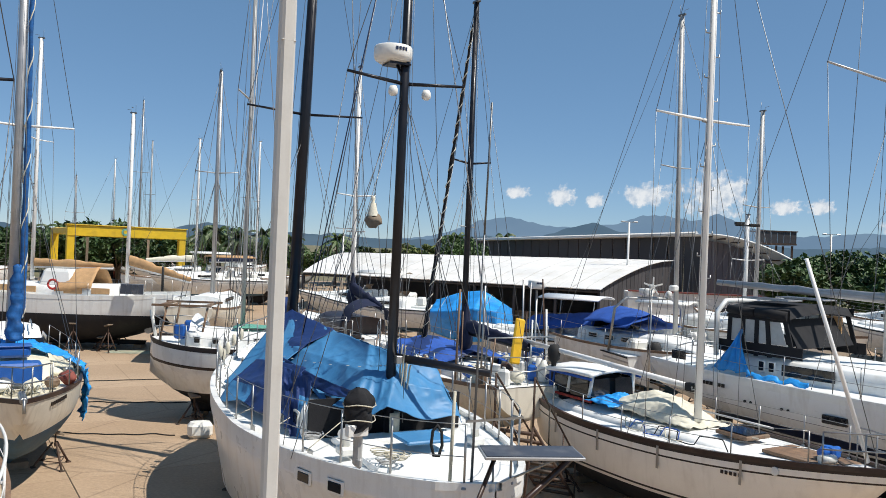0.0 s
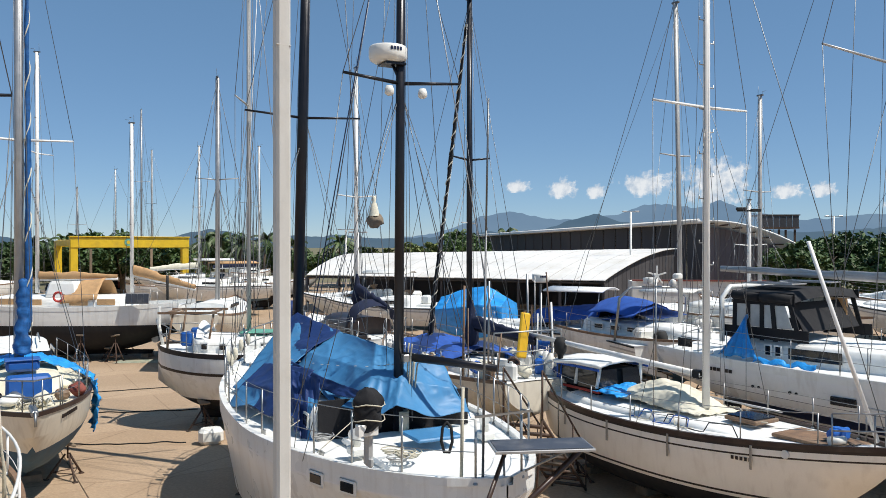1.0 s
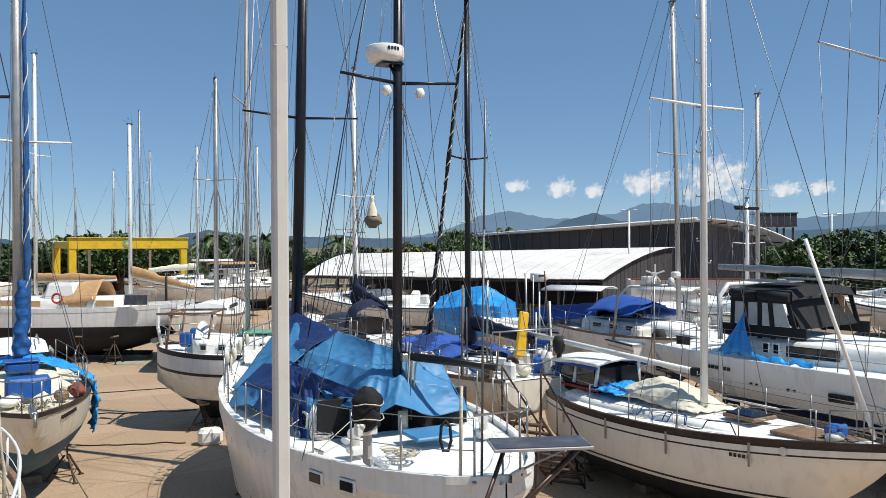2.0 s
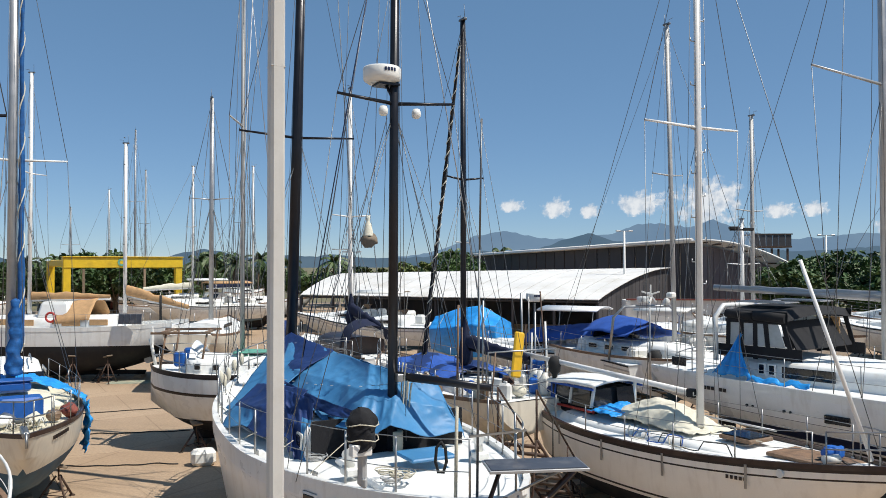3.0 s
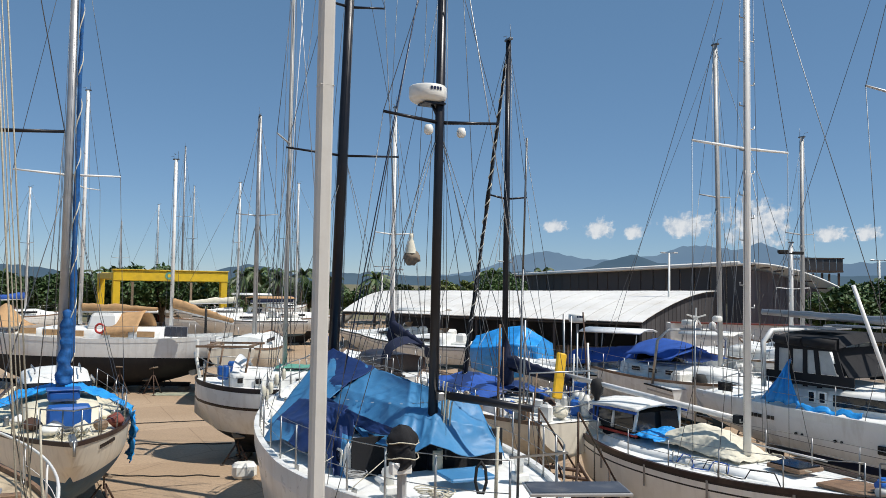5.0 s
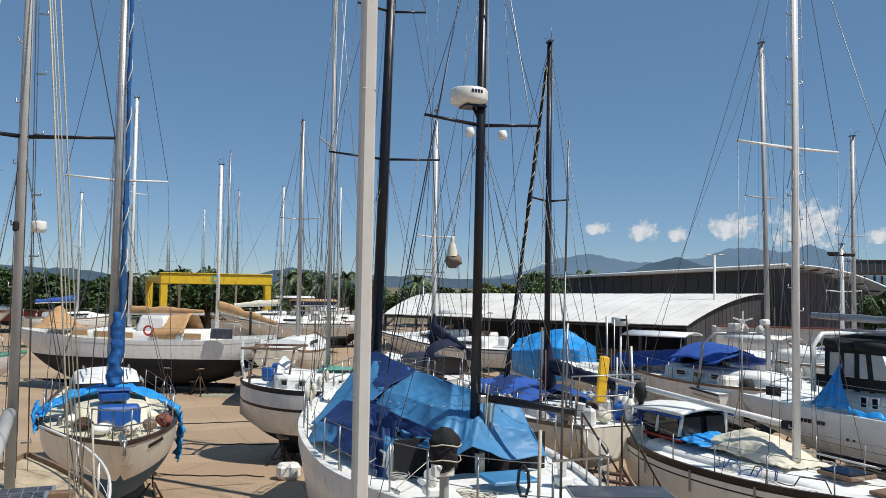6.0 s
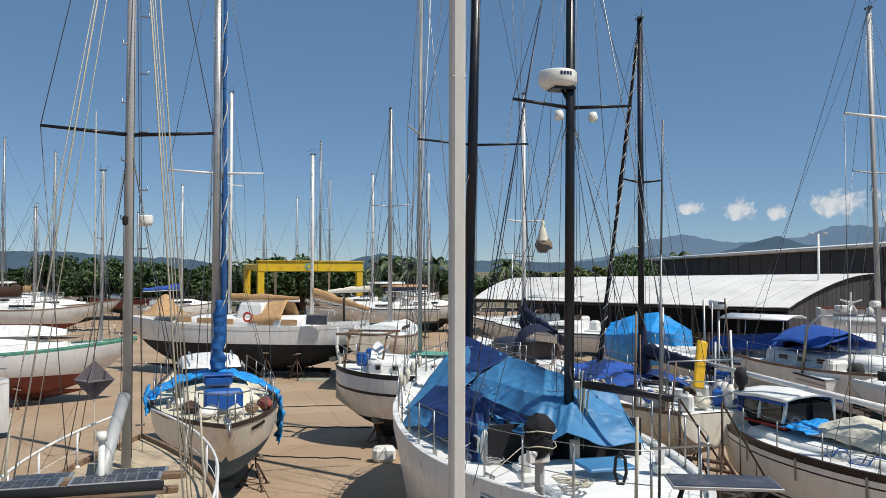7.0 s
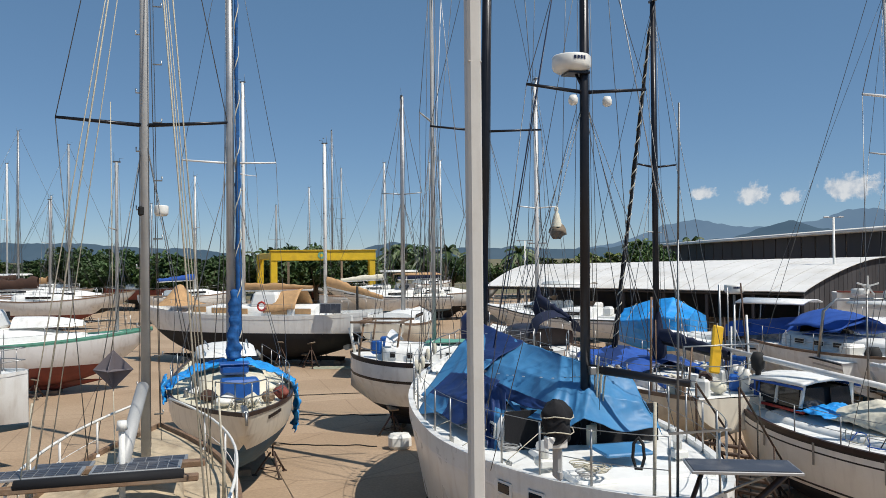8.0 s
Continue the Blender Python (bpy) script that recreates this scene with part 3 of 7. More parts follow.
# ---------------------------------------------------------------- ground
def concrete():
    m = bpy.data.materials.new("sunlit concrete yard")
    m.use_nodes = True
    N, K = m.node_tree.nodes, m.node_tree.links.new
    b = N["Principled BSDF"]
    tc = N.new("ShaderNodeTexCoord")

    def nz(sc, det=6, rg=0.6):
        n = N.new("ShaderNodeTexNoise")
        n.inputs["Scale"].default_value, n.inputs["Detail"].default_value, n.inputs["Roughness"].default_value = sc, det, rg
        K(tc.outputs["Object"], n.inputs["Vector"])
        return n.outputs[0]

    def ramp(src, a, c, lo, hi):
        r = N.new("ShaderNodeValToRGB")
        r.color_ramp.elements[0].position, r.color_ramp.elements[1].position = a, c
        r.color_ramp.elements[0].color, r.color_ramp.elements[1].color = (*lo, 1), (*hi, 1)
        K(src, r.inputs[0])
        return r.outputs[0]

    def mixc(f, x, y, mode='MIX'):
        q = N.new("ShaderNodeMix"); q.data_type = 'RGBA'; q.blend_type = mode
        if isinstance(f, float):
            q.inputs[0].default_value = f
        else:
            K(f, q.inputs[0])
        K(x, q.inputs[6]); K(y, q.inputs[7])
        return q.outputs[2]
    base = ramp(nz(0.18, 8), 0.35, 0.68, (0.35, 0.245, 0.155), (0.45, 0.325, 0.215))
    fine = ramp(nz(14, 5), 0.3, 0.7, (0.82, 0.82, 0.82), (1.1, 1.1, 1.1))
    base = mixc(1.0, base, fine, 'MULTIPLY')
    grease = ramp(nz(0.5, 9, 0.7), 0.60, 0.74, (1, 1, 1), (0.55, 0.53, 0.5))
    base = mixc(1.0, base, grease, 'MULTIPLY')
    v = N.new("ShaderNodeTexVoronoi"); v.feature = 'DISTANCE_TO_EDGE'; v.inputs["Scale"].default_value = 0.22
    K(tc.outputs["Object"], v.inputs["Vector"])
    crack = ramp(v.outputs[0], 0.001, 0.006, (0.7, 0.68, 0.66), (1, 1, 1))
    base = mixc(1.0, base, crack, 'MULTIPLY')
    K(base, b.inputs["Base Color"])
    b.inputs["Roughness"].default_value = 0.85
    bp = N.new("ShaderNodeBump"); bp.inputs["Distance"].default_value = 0.01
    K(nz(40, 4), bp.inputs["Height"]); K(bp.outputs[0], b.inputs["Normal"])
    return m


M["concrete"] = concrete()
M["earth"] = mat("dry grassy earth", (0.16, 0.14, 0.075), 0.95, var=0.35, scale=0.05, dirt=(0.07, 0.09, 0.03), dirt_amt=0.9, dirt_scale=0.03)
M["joint"] = mat("dark slab joint", (0.16, 0.13, 0.1), 0.9, var=0.2)
g = B().grid([[(x, y, -0.03) for x in (-4500, -600, -100, 0, 100, 600, 4500)] for y in (-4500, -600, -100, 0, 100, 600, 4500)], smooth=False)
solo("ground", g, "earth", "dry grassy earth reaching to the far hills", "ground", kind="structure")
slab = 5.0
TURN = pose(0, 0, 0, 0, 0, 33)
yard = thing("yard_pavement", TURN, "sun-bleached tan concrete boatyard paving with dark joints", "pavement", kind="structure")
part("joint_bed", B().grid([[(x, y, -0.012) for x in (-70, 70)] for y in (-70, 100)], smooth=False), "joint", yard)
cell = B().box((0, 0, -0.006), (slab - 0.02, slab - 0.02, 0.024), bevel=0.006)
me = meshed("slab", cell, "concrete")
me_far = B()
inv = TURN.inverted()
for i in range(-14, 14):
    for k in range(-13, 20):
        c = Vector((i * slab, k * slab, 0))
        w = TURN @ c
        if -32 < w.x < 22 and 2 < w.y < 52:
            o = new("slab", me)
            o.parent = yard
            o.location = (c.x, c.y, random.uniform(-0.003, 0.003))
        else:
            me_far.box((c.x, c.y, -0.006), (slab - 0.02, slab - 0.02, 0.024))
tagged(part("far_slabs", me_far, "concrete", yard), kind="stuff")


# ---------------------------------------------------------------- far distance
def ridge(name, pts, depth, y0, mat_, label, seed, rough):
    """Hill line: (bearing ratio, height ratio) control points at one distance."""
    b = B()
    top, N = [], 520
    xs = [p[0] for p in pts]; hs = [p[1] for p in pts]
    for i in range(N + 1):
        u = lerp(xs[0], xs[-1], i / N)
        h = float(np.interp(u, xs, hs))
        h += rough * (noise.noise(Vector((u * 9 + seed, 0, 0))) + 0.5 * noise.noise(Vector((u * 27 + seed, 3, 0))) + 0.3 * noise.noise(Vector((u * 80, 5, seed))) + 0.15 * noise.noise(Vector((u * 210, 9, seed))))
        top.append((u * depth, depth, max(0.5, h * depth)))
    rows = [[(x, y - 0.25 * depth * 0.3 * (1 - q) + 30 * noise.noise(Vector((x * 0.004, q * 4, seed))), z * q - 6 * (q == 0)) for x, y, z in top] for q in (0, 0.35, 0.7, 1)]
    rows.append([(x, y + 200, -5) for x, y, z in top])
    b.grid(rows)
    solo(name, b, mat_, label, "hills", kind="structure")


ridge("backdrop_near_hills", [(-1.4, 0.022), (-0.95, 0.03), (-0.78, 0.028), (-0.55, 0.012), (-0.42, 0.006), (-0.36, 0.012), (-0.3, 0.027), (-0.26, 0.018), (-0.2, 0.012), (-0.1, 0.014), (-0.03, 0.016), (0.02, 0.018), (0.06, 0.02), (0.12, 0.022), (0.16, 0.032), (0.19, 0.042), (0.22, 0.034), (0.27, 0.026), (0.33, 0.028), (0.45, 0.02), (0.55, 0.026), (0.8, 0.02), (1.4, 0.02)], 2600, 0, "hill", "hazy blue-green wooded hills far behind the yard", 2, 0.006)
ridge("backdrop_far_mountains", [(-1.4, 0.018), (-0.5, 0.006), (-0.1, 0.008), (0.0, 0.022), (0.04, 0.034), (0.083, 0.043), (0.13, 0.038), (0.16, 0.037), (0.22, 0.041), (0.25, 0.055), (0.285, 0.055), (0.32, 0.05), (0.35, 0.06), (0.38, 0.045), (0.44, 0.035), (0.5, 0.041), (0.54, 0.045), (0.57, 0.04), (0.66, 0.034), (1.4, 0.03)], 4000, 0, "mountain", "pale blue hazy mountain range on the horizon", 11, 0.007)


def cloud_mat():
    m = bpy.data.materials.new("self-lit cloud")
    m.use_nodes = True
    N, K = m.node_tree.nodes, m.node_tree.links.new
    N.remove(N["Principled BSDF"])
    tc = N.new("ShaderNodeTexCoord")
    sep = N.new("ShaderNodeSeparateXYZ"); K(tc.outputs["Generated"], sep.inputs[0])
    n = N.new("ShaderNodeTexNoise"); n.inputs["Scale"].default_value, n.inputs["Detail"].default_value, n.inputs["Roughness"].default_value = 0.012, 9, 0.62
    K(tc.outputs["Object"], n.inputs["Vector"])

    def mth(op, a, c=None):
        q = N.new("ShaderNodeMath"); q.operation = op
        for i, v in enumerate((a, c)):
            if v is None: continue
            if isinstance(v, (int, float)): q.inputs[i].default_value = v
            else: K(v, q.inputs[i])
        return q.outputs[0]
    ux = mth('MULTIPLY', mth('SUBTRACT', sep.outputs[0], 0.5), 2.0)
    uz = mth('MULTIPLY', mth('SUBTRACT', sep.outputs[2], 0.38), 1.7)
    d = mth('SQRT', mth('ADD', mth('POWER', mth('ABSOLUTE', ux), 2.0), mth('POWER', mth('ABSOLUTE', uz), 2.0)))
    dens = mth('ADD', mth('SUBTRACT', 0.62, d), mth('MULTIPLY', mth('SUBTRACT', n.outputs[0], 0.5), 1.9))
    r = N.new("ShaderNodeMapRange"); r.inputs[1].default_value, r.inputs[2].default_value = 0.0, 0.28
    r.inputs[4].default_value = 0.92
    K(dens, r.inputs[0])
    # bright and shaded cloud tones are noise colours; the card emits them itself
    n2 = N.new("ShaderNodeTexNoise"); n2.inputs["Scale"].default_value, n2.inputs["Detail"].default_value = 0.02, 6
    K(tc.outputs["Object"], n2.inputs["Vector"])
    ra = N.new("ShaderNodeValToRGB")
    ra.color_ramp.elements[0].position, ra.color_ramp.elements[1].position = 0.35, 0.6
    ra.color_ramp.elements[0].color, ra.color_ramp.elements[1].color = (0.48, 0.56, 0.66, 1), (0.8, 0.82, 0.84, 1)
    K(n2.outputs[0], ra.inputs[0])
    e = N.new("ShaderNodeEmission"); K(ra.outputs[0], e.inputs[0])
    t = N.new("ShaderNodeBsdfTransparent"); mx = N.new("ShaderNodeMixShader")
    K(r.outputs[0], mx.inputs[0]); K(t.outputs[0], mx.inputs[1]); K(e.outputs[0], mx.inputs[2]); K(mx.outputs[0], N["Material Output"].inputs[0])
    return m


M["cloud"] = cloud_mat()
for u0, u1, h0, h1 in ((0.065, 0.118, 0.068, 0.092), (0.12, 0.178, 0.06, 0.098), (0.17, 0.215, 0.06, 0.088), (0.2, 0.31, 0.062, 0.108), (0.275, 0.415, 0.045, 0.138), (0.4, 0.47, 0.06, 0.09), (0.45, 0.51, 0.062, 0.092), (0.54, 0.62, 0.04, 0.07)):
    D = 4600
    b = B().grid([[((u1 - u0) * D * (i / 6 - 0.5), 0, (h1 - h0) * D * (k / 6 - 0.5)) for i in range(7)] for k in range(7)])
    solo("backdrop_cloud", b, "cloud", "small white cumulus cloud over the mountains", "cloud", "clouds", "structure", m=Matrix.Translation(((u0 + u1) / 2 * D, D, 5 + (h0 + h1) / 2 * D)))


# ---------------------------------------------------------------- trees
def tree_mesh(seed, h, w, leaf, n):
    rnd = random.Random(seed)
    tr = B()
    tr.tube([(0, 0, -0.1), (rnd.uniform(-.2, .2), 0.1, h * 0.3), (rnd.uniform(-.4, .4), 0, h * 0.6)], h * 0.035, 8, r2=h * 0.015)
    for k in range(6):
        a = k * 1.05 + rnd.random()
        tr.tube([(0, 0, h * 0.28), (w * 0.2 * math.cos(a), w * 0.2 * math.sin(a), h * 0.5), (w * 0.38 * math.cos(a), w * 0.38 * math.sin(a), h * rnd.uniform(0.6, 0.8))], h * 0.014, 5, r2=h * 0.005)
    cr = B()
    clumps = []
    for k in range(26):
        a = rnd.random() * 6.283
        q = math.sqrt(rnd.random())
        clumps.append((w * 0.42 * q * math.cos(a), w * 0.42 * q * math.sin(a), h * (0.42 + 0.5 * rnd.random() * (1 - 0.55 * q * q)), rnd.uniform(0.5, 1.0) * w * 0.17))
    for i in range(n):
        cx, cy, cz, r = rnd.choice(clumps)
        v = Vector((rnd.gauss(0, 1), rnd.gauss(0, 1), rnd.gauss(0, 1))).normalized() * r * rnd.uniform(0.6, 1.1)
        p = Vector((cx, cy, cz)) + Vector((v.x, v.y, v.z * 0.7))
        R = Euler((rnd.uniform(-1.0, 1.0), rnd.uniform(-1.0, 1.0), rnd.random() * 6.28)).to_matrix()
        s = leaf * rnd.uniform(0.6, 1.3)
        cr.add([p + R @ Vector(q) for q in ((-s, 0, 0), (0, -s * 0.5, s * 0.15), (s, 0, 0), (0, s * 0.5, s * 0.15))], [(0, 1, 2), (0, 2, 3)])
    return tr, cr


def make_tree(seed, h, w, leaf, n, mat_, label):
    t = thing("tree", pose(0, 0, 0), label, "tree", "trees behind the yard")
    tr, cr = tree_mesh(seed, h, w, leaf, n)
    part("trunk", tr, "bark", t)
    me = bpy.data.meshes.new("crown")
    me.from_pydata(cr.v, [], cr.f)
    me.materials.append(M[mat_])
    ob = new("crown", me)
    ob.parent = t
    return t


def make_palm(seed, h):
    rnd = random.Random(seed)
    t = thing("palm_tree", pose(0, 0, 0), "tall coconut palm with drooping fronds", "palm", "palms behind the yard")
    part("trunk", B().tube([(0, 0, 0), (0.2, 0, h * 0.5), (0.35, 0.1, h)], 0.16, 7, r2=0.1), "bark", t)
    fr = B()
    for k in range(18):
        a = k * 0.8 + rnd.random() * 0.5
        el = rnd.uniform(-0.2, 1.2)
        pts = []
        for i in range(7):
            q = i / 6 * 2.3
            pts.append(Vector((0.35 + math.cos(a) * q * math.cos(el), 0.1 + math.sin(a) * q * math.cos(el), h + q * math.sin(el) - 0.26 * q * q)))
        sd = Vector((-math.sin(a), math.cos(a), 0))
        for i in range(6):
            for s in (1, -1):
                fr.add([pts[i], pts[i + 1], pts[i + 1] + sd * s * 0.34 * (1 - i / 7) + Vector((0, 0, -0.22)), pts[i] + sd * s * 0.34 * (1 - i / 7) + Vector((0, 0, -0.22))], [(0, 1, 2, 3)])
    me = bpy.data.meshes.new("fronds")
    me.from_pydata(fr.v, [], fr.f)
    me.materials.append(M["palm"])
    ob = new("fronds", me); ob.parent = t
    return t


kinds = [make_tree(1, 6.5, 8, 0.3, 3600, "leaf", "dense green broadleaf tree behind the yard"), make_tree(2, 5.5, 7, 0.28, 3200, "leafdry", "yellow-green broadleaf tree behind the yard"), make_tree(3, 7.2, 9, 0.3, 4200, "leaf", "tall dense green broadleaf tree behind the yard")]
rnd = random.Random(5)
first = [True, True, True]


def plant(k, x, y, s, rz):
    m = pose(x, y, 0, 0, 0, rz) @ Matrix.Diagonal((s, s, s * rnd.uniform(0.9, 1.1), 1))
    if first[k]:
        first[k] = False
        kinds[k].matrix_basis = m
    else:
        o = copy_thing(kinds[k], Matrix())
        o.matrix_basis = m


for i in range(46):
    u = lerp(-1.15, 0.03, i / 45)
    y = rnd.uniform(92, 112)
    plant(rnd.randrange(3), u * y + rnd.uniform(-2, 2), y, rnd.uniform(0.72, 1.0), rnd.uniform(0, 360))
for i in range(12):
    u = lerp(-0.02, 0.36, i / 11)
    y = rnd.uniform(128, 140)
    plant(rnd.choice((0, 1)), u * y, y, rnd.uniform(1.0, 1.15), rnd.uniform(0, 360))
for i in range(12):
    u = lerp(0.45, 0.85, i / 11)
    y = rnd.uniform(56, 68)
    plant(rnd.choice((0, 2)), u * y, y, rnd.uniform(0.8, 0.95), rnd.uniform(0, 360))
for i in range(9):
    u = lerp(-0.8, -0.36, i / 8)
    y = rnd.uniform(70, 78)
    plant(rnd.choice((0, 2)), u * y, y, rnd.uniform(0.72, 0.95), rnd.uniform(0, 360))
pal = make_palm(4, 5.6)
pal.matrix_basis = pose(-26.5, 85, 0)
for x, y, s in ((-24.5, 86, 1.05), (-22, 84, 0.95), (-21, 90, 1.05), (-41, 84, 1.0), (-27.5, 90, 0.95), (-34, 82, 0.95), (-12, 88, 1.0), (9, 122, 1.25), (-17, 88, 0.95), (2, 115, 1.2), (-45, 86, 1.0)):
    copy_thing(pal, Matrix()).matrix_basis = pose(x, y, 0, 0, 0, x * 37) @ Matrix.Diagonal((s, s, s, 1))


# ---------------------------------------------------------------- sheds
def shed_white():
    t = thing("boat_shed", pose(0, 0, 0), "long open boat shed with a curved white sheet-metal roof", "shed")
    A0, A1 = Vector((-10.6, 59.5, 2.85)), Vector((10.0, 49.2, 2.85))
    C0, C1 = Vector((-8.6, 71, 4.35)), Vector((19.2, 64.5, 4.83))
    n = 24
    for i in range(n):
        a, b2 = i / n, (i + 1) / n - 0.002
        rows = []
        for k in range(15):
            q = k / 14
            z = math.sin(q * math.pi / 2) ** 0.9
            rw = []
            for u in (a, b2):
                lo, hi = A0.lerp(A1, u), C0.lerp(C1, u)
                p = lo.lerp(hi, q)
                rw.append((p.x, p.y, lerp(lo.z, hi.z, z) + (0.012 if i % 2 else 0)))
            rows.append(rw)
        ob = part("roof_sheet", B().grid(rows, smooth=False), "roofwhite", t)
        md = ob.modifiers.new("thickness", 'SOLIDIFY'); md.thickness = 0.05
    part("eave_beam", B().tube([A0 - Vector((0, -0.3, 0.16)), A1 - Vector((0, -0.3, 0.16))], 0.09, 4), "shedgrey", t)
    for i in range(9):
        p = A0.lerp(A1, i / 8)
        part("post", B().box((p.x, p.y + 0.5, p.z / 2 - 0.1), (0.16, 0.16, p.z - 0.1), rz=-0.46), "shedgrey", t)
    for a, c in ((C0, C1),):
        part("back_wall", B().box(((a.x + c.x) / 2, (a.y + c.y) / 2 - 0.2, 2.1), ((c - a).length, 0.15, 4.2), rz=math.atan2(c.y - a.y, c.x - a.x)), "shedgrey", t)
    # gable end with upright cladding panels under the curve
    g = 20
    for i in range(1, g):
        q0, q1 = i / g, (i + 1) / g - 0.004
        z0, z1 = (lerp(A1.z, C1.z, math.sin(q * math.pi / 2) ** 0.9) - 0.1 for q in (q0, q1))
        p0, p1 = A1.lerp(C1, q0), A1.lerp(C1, q1)
        off = Vector((-0.35, 0.1, 0))
        p0, p1 = p0 + off, p1 + off
        V = [(p0.x, p0.y, 0), (p1.x, p1.y, 0), (p1.x, p1.y, z1), (p0.x, p0.y, z0)]
        V += [(x - 0.08, y + 0.03, z) for x, y, z in V]
        part("cladding_panel", B().add(V, [(0, 1, 2, 3), (7, 6, 5, 4), (0, 4, 5, 1), (1, 5, 6, 2), (2, 6, 7, 3), (3, 7, 4, 0)]), "shedgrey", t)


def shed_big():
    t = thing("warehouse", pose(0, 0, 0), "large dark grey clad warehouse with an arched metal roof", "warehouse")
    P, Q = Vector((21.6, 66, 7.1)), Vector((1.2, 120, 6.35))
    n = 26
    for i in range(n):
        a, b2 = P.lerp(Q, i / n), P.lerp(Q, (i + 1) / n - 0.003)
        V = [(a.x, a.y, 0), (b2.x, b2.y, 0), (b2.x, b2.y, b2.z - 0.1), (a.x, a.y, a.z - 0.1)]
        V += [(x + 0.1, y + 0.05, z) for x, y, z in V]
        part("cladding_panel", B().add(V, [(0, 1, 2, 3), (7, 6, 5, 4), (0, 4, 5, 1), (1, 5, 6, 2), (2, 6, 7, 3), (3, 7, 4, 0)]), "shedgrey", t)

    def arc(q):
        return 7.12 - 2.75 * (q ** 1.9)
    w = 7.9
    for i in range(16):
        q0, q1 = i / 16, (i + 1) / 16 - 0.004
        V = [(21.6 + q0 * w, 66, 0), (21.6 + q1 * w, 66, 0), (21.6 + q1 * w, 66, arc(q1) - 0.5), (21.6 + q0 * w, 66, arc(q0) - 0.5)]
        V += [(x, y + 0.1, z) for x, y, z in V]
        part("cladding_panel", B().add(V, [(0, 1, 2, 3), (7, 6, 5, 4), (0, 4, 5, 1), (1, 5, 6, 2), (2, 6, 7, 3), (3, 7, 4, 0)]), "shedlight", t)
    rows = [[(21.2 + q * (w + 0.5) - 0.377 * yy, 65 + yy, arc(q) - 0.0139 * yy) for yy in (-1.2, 55)] for q in [k / 14 for k in range(15)]]
    ob = part("roof", B().grid(rows), "roofwhite", t)
    md = ob.modifiers.new("thickness", 'SOLIDIFY'); md.thickness = 0.14
    part("roof_edge", B().tube([P + Vector((-0.5, -0.6, 0.05)), Q + Vector((-0.4, 0, 0.05))], 0.16, 4), "roofwhite", t, "pale sheet-metal roof edge")
    for k in range(1, 14, 2):
        q = k / 14
        part("purlin", B().tube([(21.3 + q * w, 63.9, arc(q) - 0.22), (21.3 + q * w, 66, arc(q) - 0.22)], 0.06, 4), "standsteel", t)


shed_white()
shed_big()
wl = thing("wall_yard", pose(0, 0, 0), "low white plastered yard building with a red-edged roof", "wall", kind="structure")
part("wall_face", B().box((15.2, 47.2, 1.45), (7.6, 0.25, 2.9), rz=-0.12), "plaster", wl)
part("coping", B().box((15.2, 47.15, 2.94), (7.8, 0.4, 0.08), rz=-0.12), "redbot", wl)
part("side_face", B().box((11.5, 48.4, 1.44), (0.25, 2.4, 2.88), rz=-0.12), "plaster", wl)
part("window_opening", B().box((17.0, 46.86, 1.7), (1.1, 0.1, 0.9), rz=-0.12, bevel=0.01), "window", wl)


def gantry():
    t = thing("travel_lift", pose(-25.2, 62.6, 0, 0, 0, 36), "tall yellow steel boat travel lift gantry", "boat lift")
    zt = 5.55
    for x in (-4.25, 4.25):
        for y in (0, 6.5):
            lg = part("leg", B().box((x, y, zt / 2 + 0.2), (0.55, 0.5, zt - 0.6), bevel=0.04), "yellow", t)
            part("wheel", B().tube([(x - 0.25, y, 0.55), (x + 0.25, y, 0.55)], 0.55, 18), "rubber", t)
        part("side_beam", B().box((x, 3.25, 0.95), (0.5, 6.0, 0.55), bevel=0.04), "yellow", t)
        part("upper_side_beam", B().box((x, 3.25, zt - 0.3), (0.45, 6.0, 0.5), bevel=0.04), "yellow", t)
    part("top_beam", B().box((0, 0, zt - 0.25), (9.1, 0.62, 0.85), bevel=0.05), "yellow", t)
    part("rear_top_beam", B().box((0, 6.5, zt - 0.3), (8.5, 0.5, 0.6), bevel=0.04), "yellow", t)
    part("flange", B().box((0, -0.02, zt + 0.21), (9.2, 0.8, 0.07), bevel=0.01), "yellow", t)
    part("emblem", B().tube([(-0.3, -0.33, zt - 0.22), (-0.3, -0.345, zt - 0.22)], 0.3, 20), "greenstripe", t, "round green emblem")
    part("emblem_ring", B().tube([(-0.3, -0.345, zt - 0.22), (-0.3, -0.355, zt - 0.22)], 0.14, 16), "yellow", t)
    for x in (-2.4, 2.4):
        part("hoist_strap", B().box((x, 3.0, 2.6), (0.2, 0.03, 4.4)), "blockwood", t)
    part("engine_box", B().box((-4.6, 3.2, 1.7), (0.9, 1.8, 1.1), bevel=0.05), "yellow", t)


gantry()


# near post
pl = thing("flag_pole", pose(-1.30, 6.25, 0), "off-white square steel pole with a bracket at the top", "pole")
part("shaft", B().box((0, 0, 3.72), (0.118, 0.118, 7.44), rz=0.55, bevel=0.02), "polepaint", pl)
part("cap", B().box((-0.02, 0, 7.46), (0.16, 0.16, 0.05), rz=0.55, bevel=0.012), "polepaint", pl)
part("bracket", B().box((-0.16, 0, 7.47), (0.26, 0.07, 0.045), rz=0.1, bevel=0.01), "polepaint", pl)
part("seam", B().box((0, 0, 6.6), (0.1195, 0.1195, 0.006), rz=0.55, bevel=0.004), "polepaint", pl)
part("foot", B().box((0, 0, 0.02), (0.4, 0.4, 0.04), bevel=0.005), "standsteel", pl)


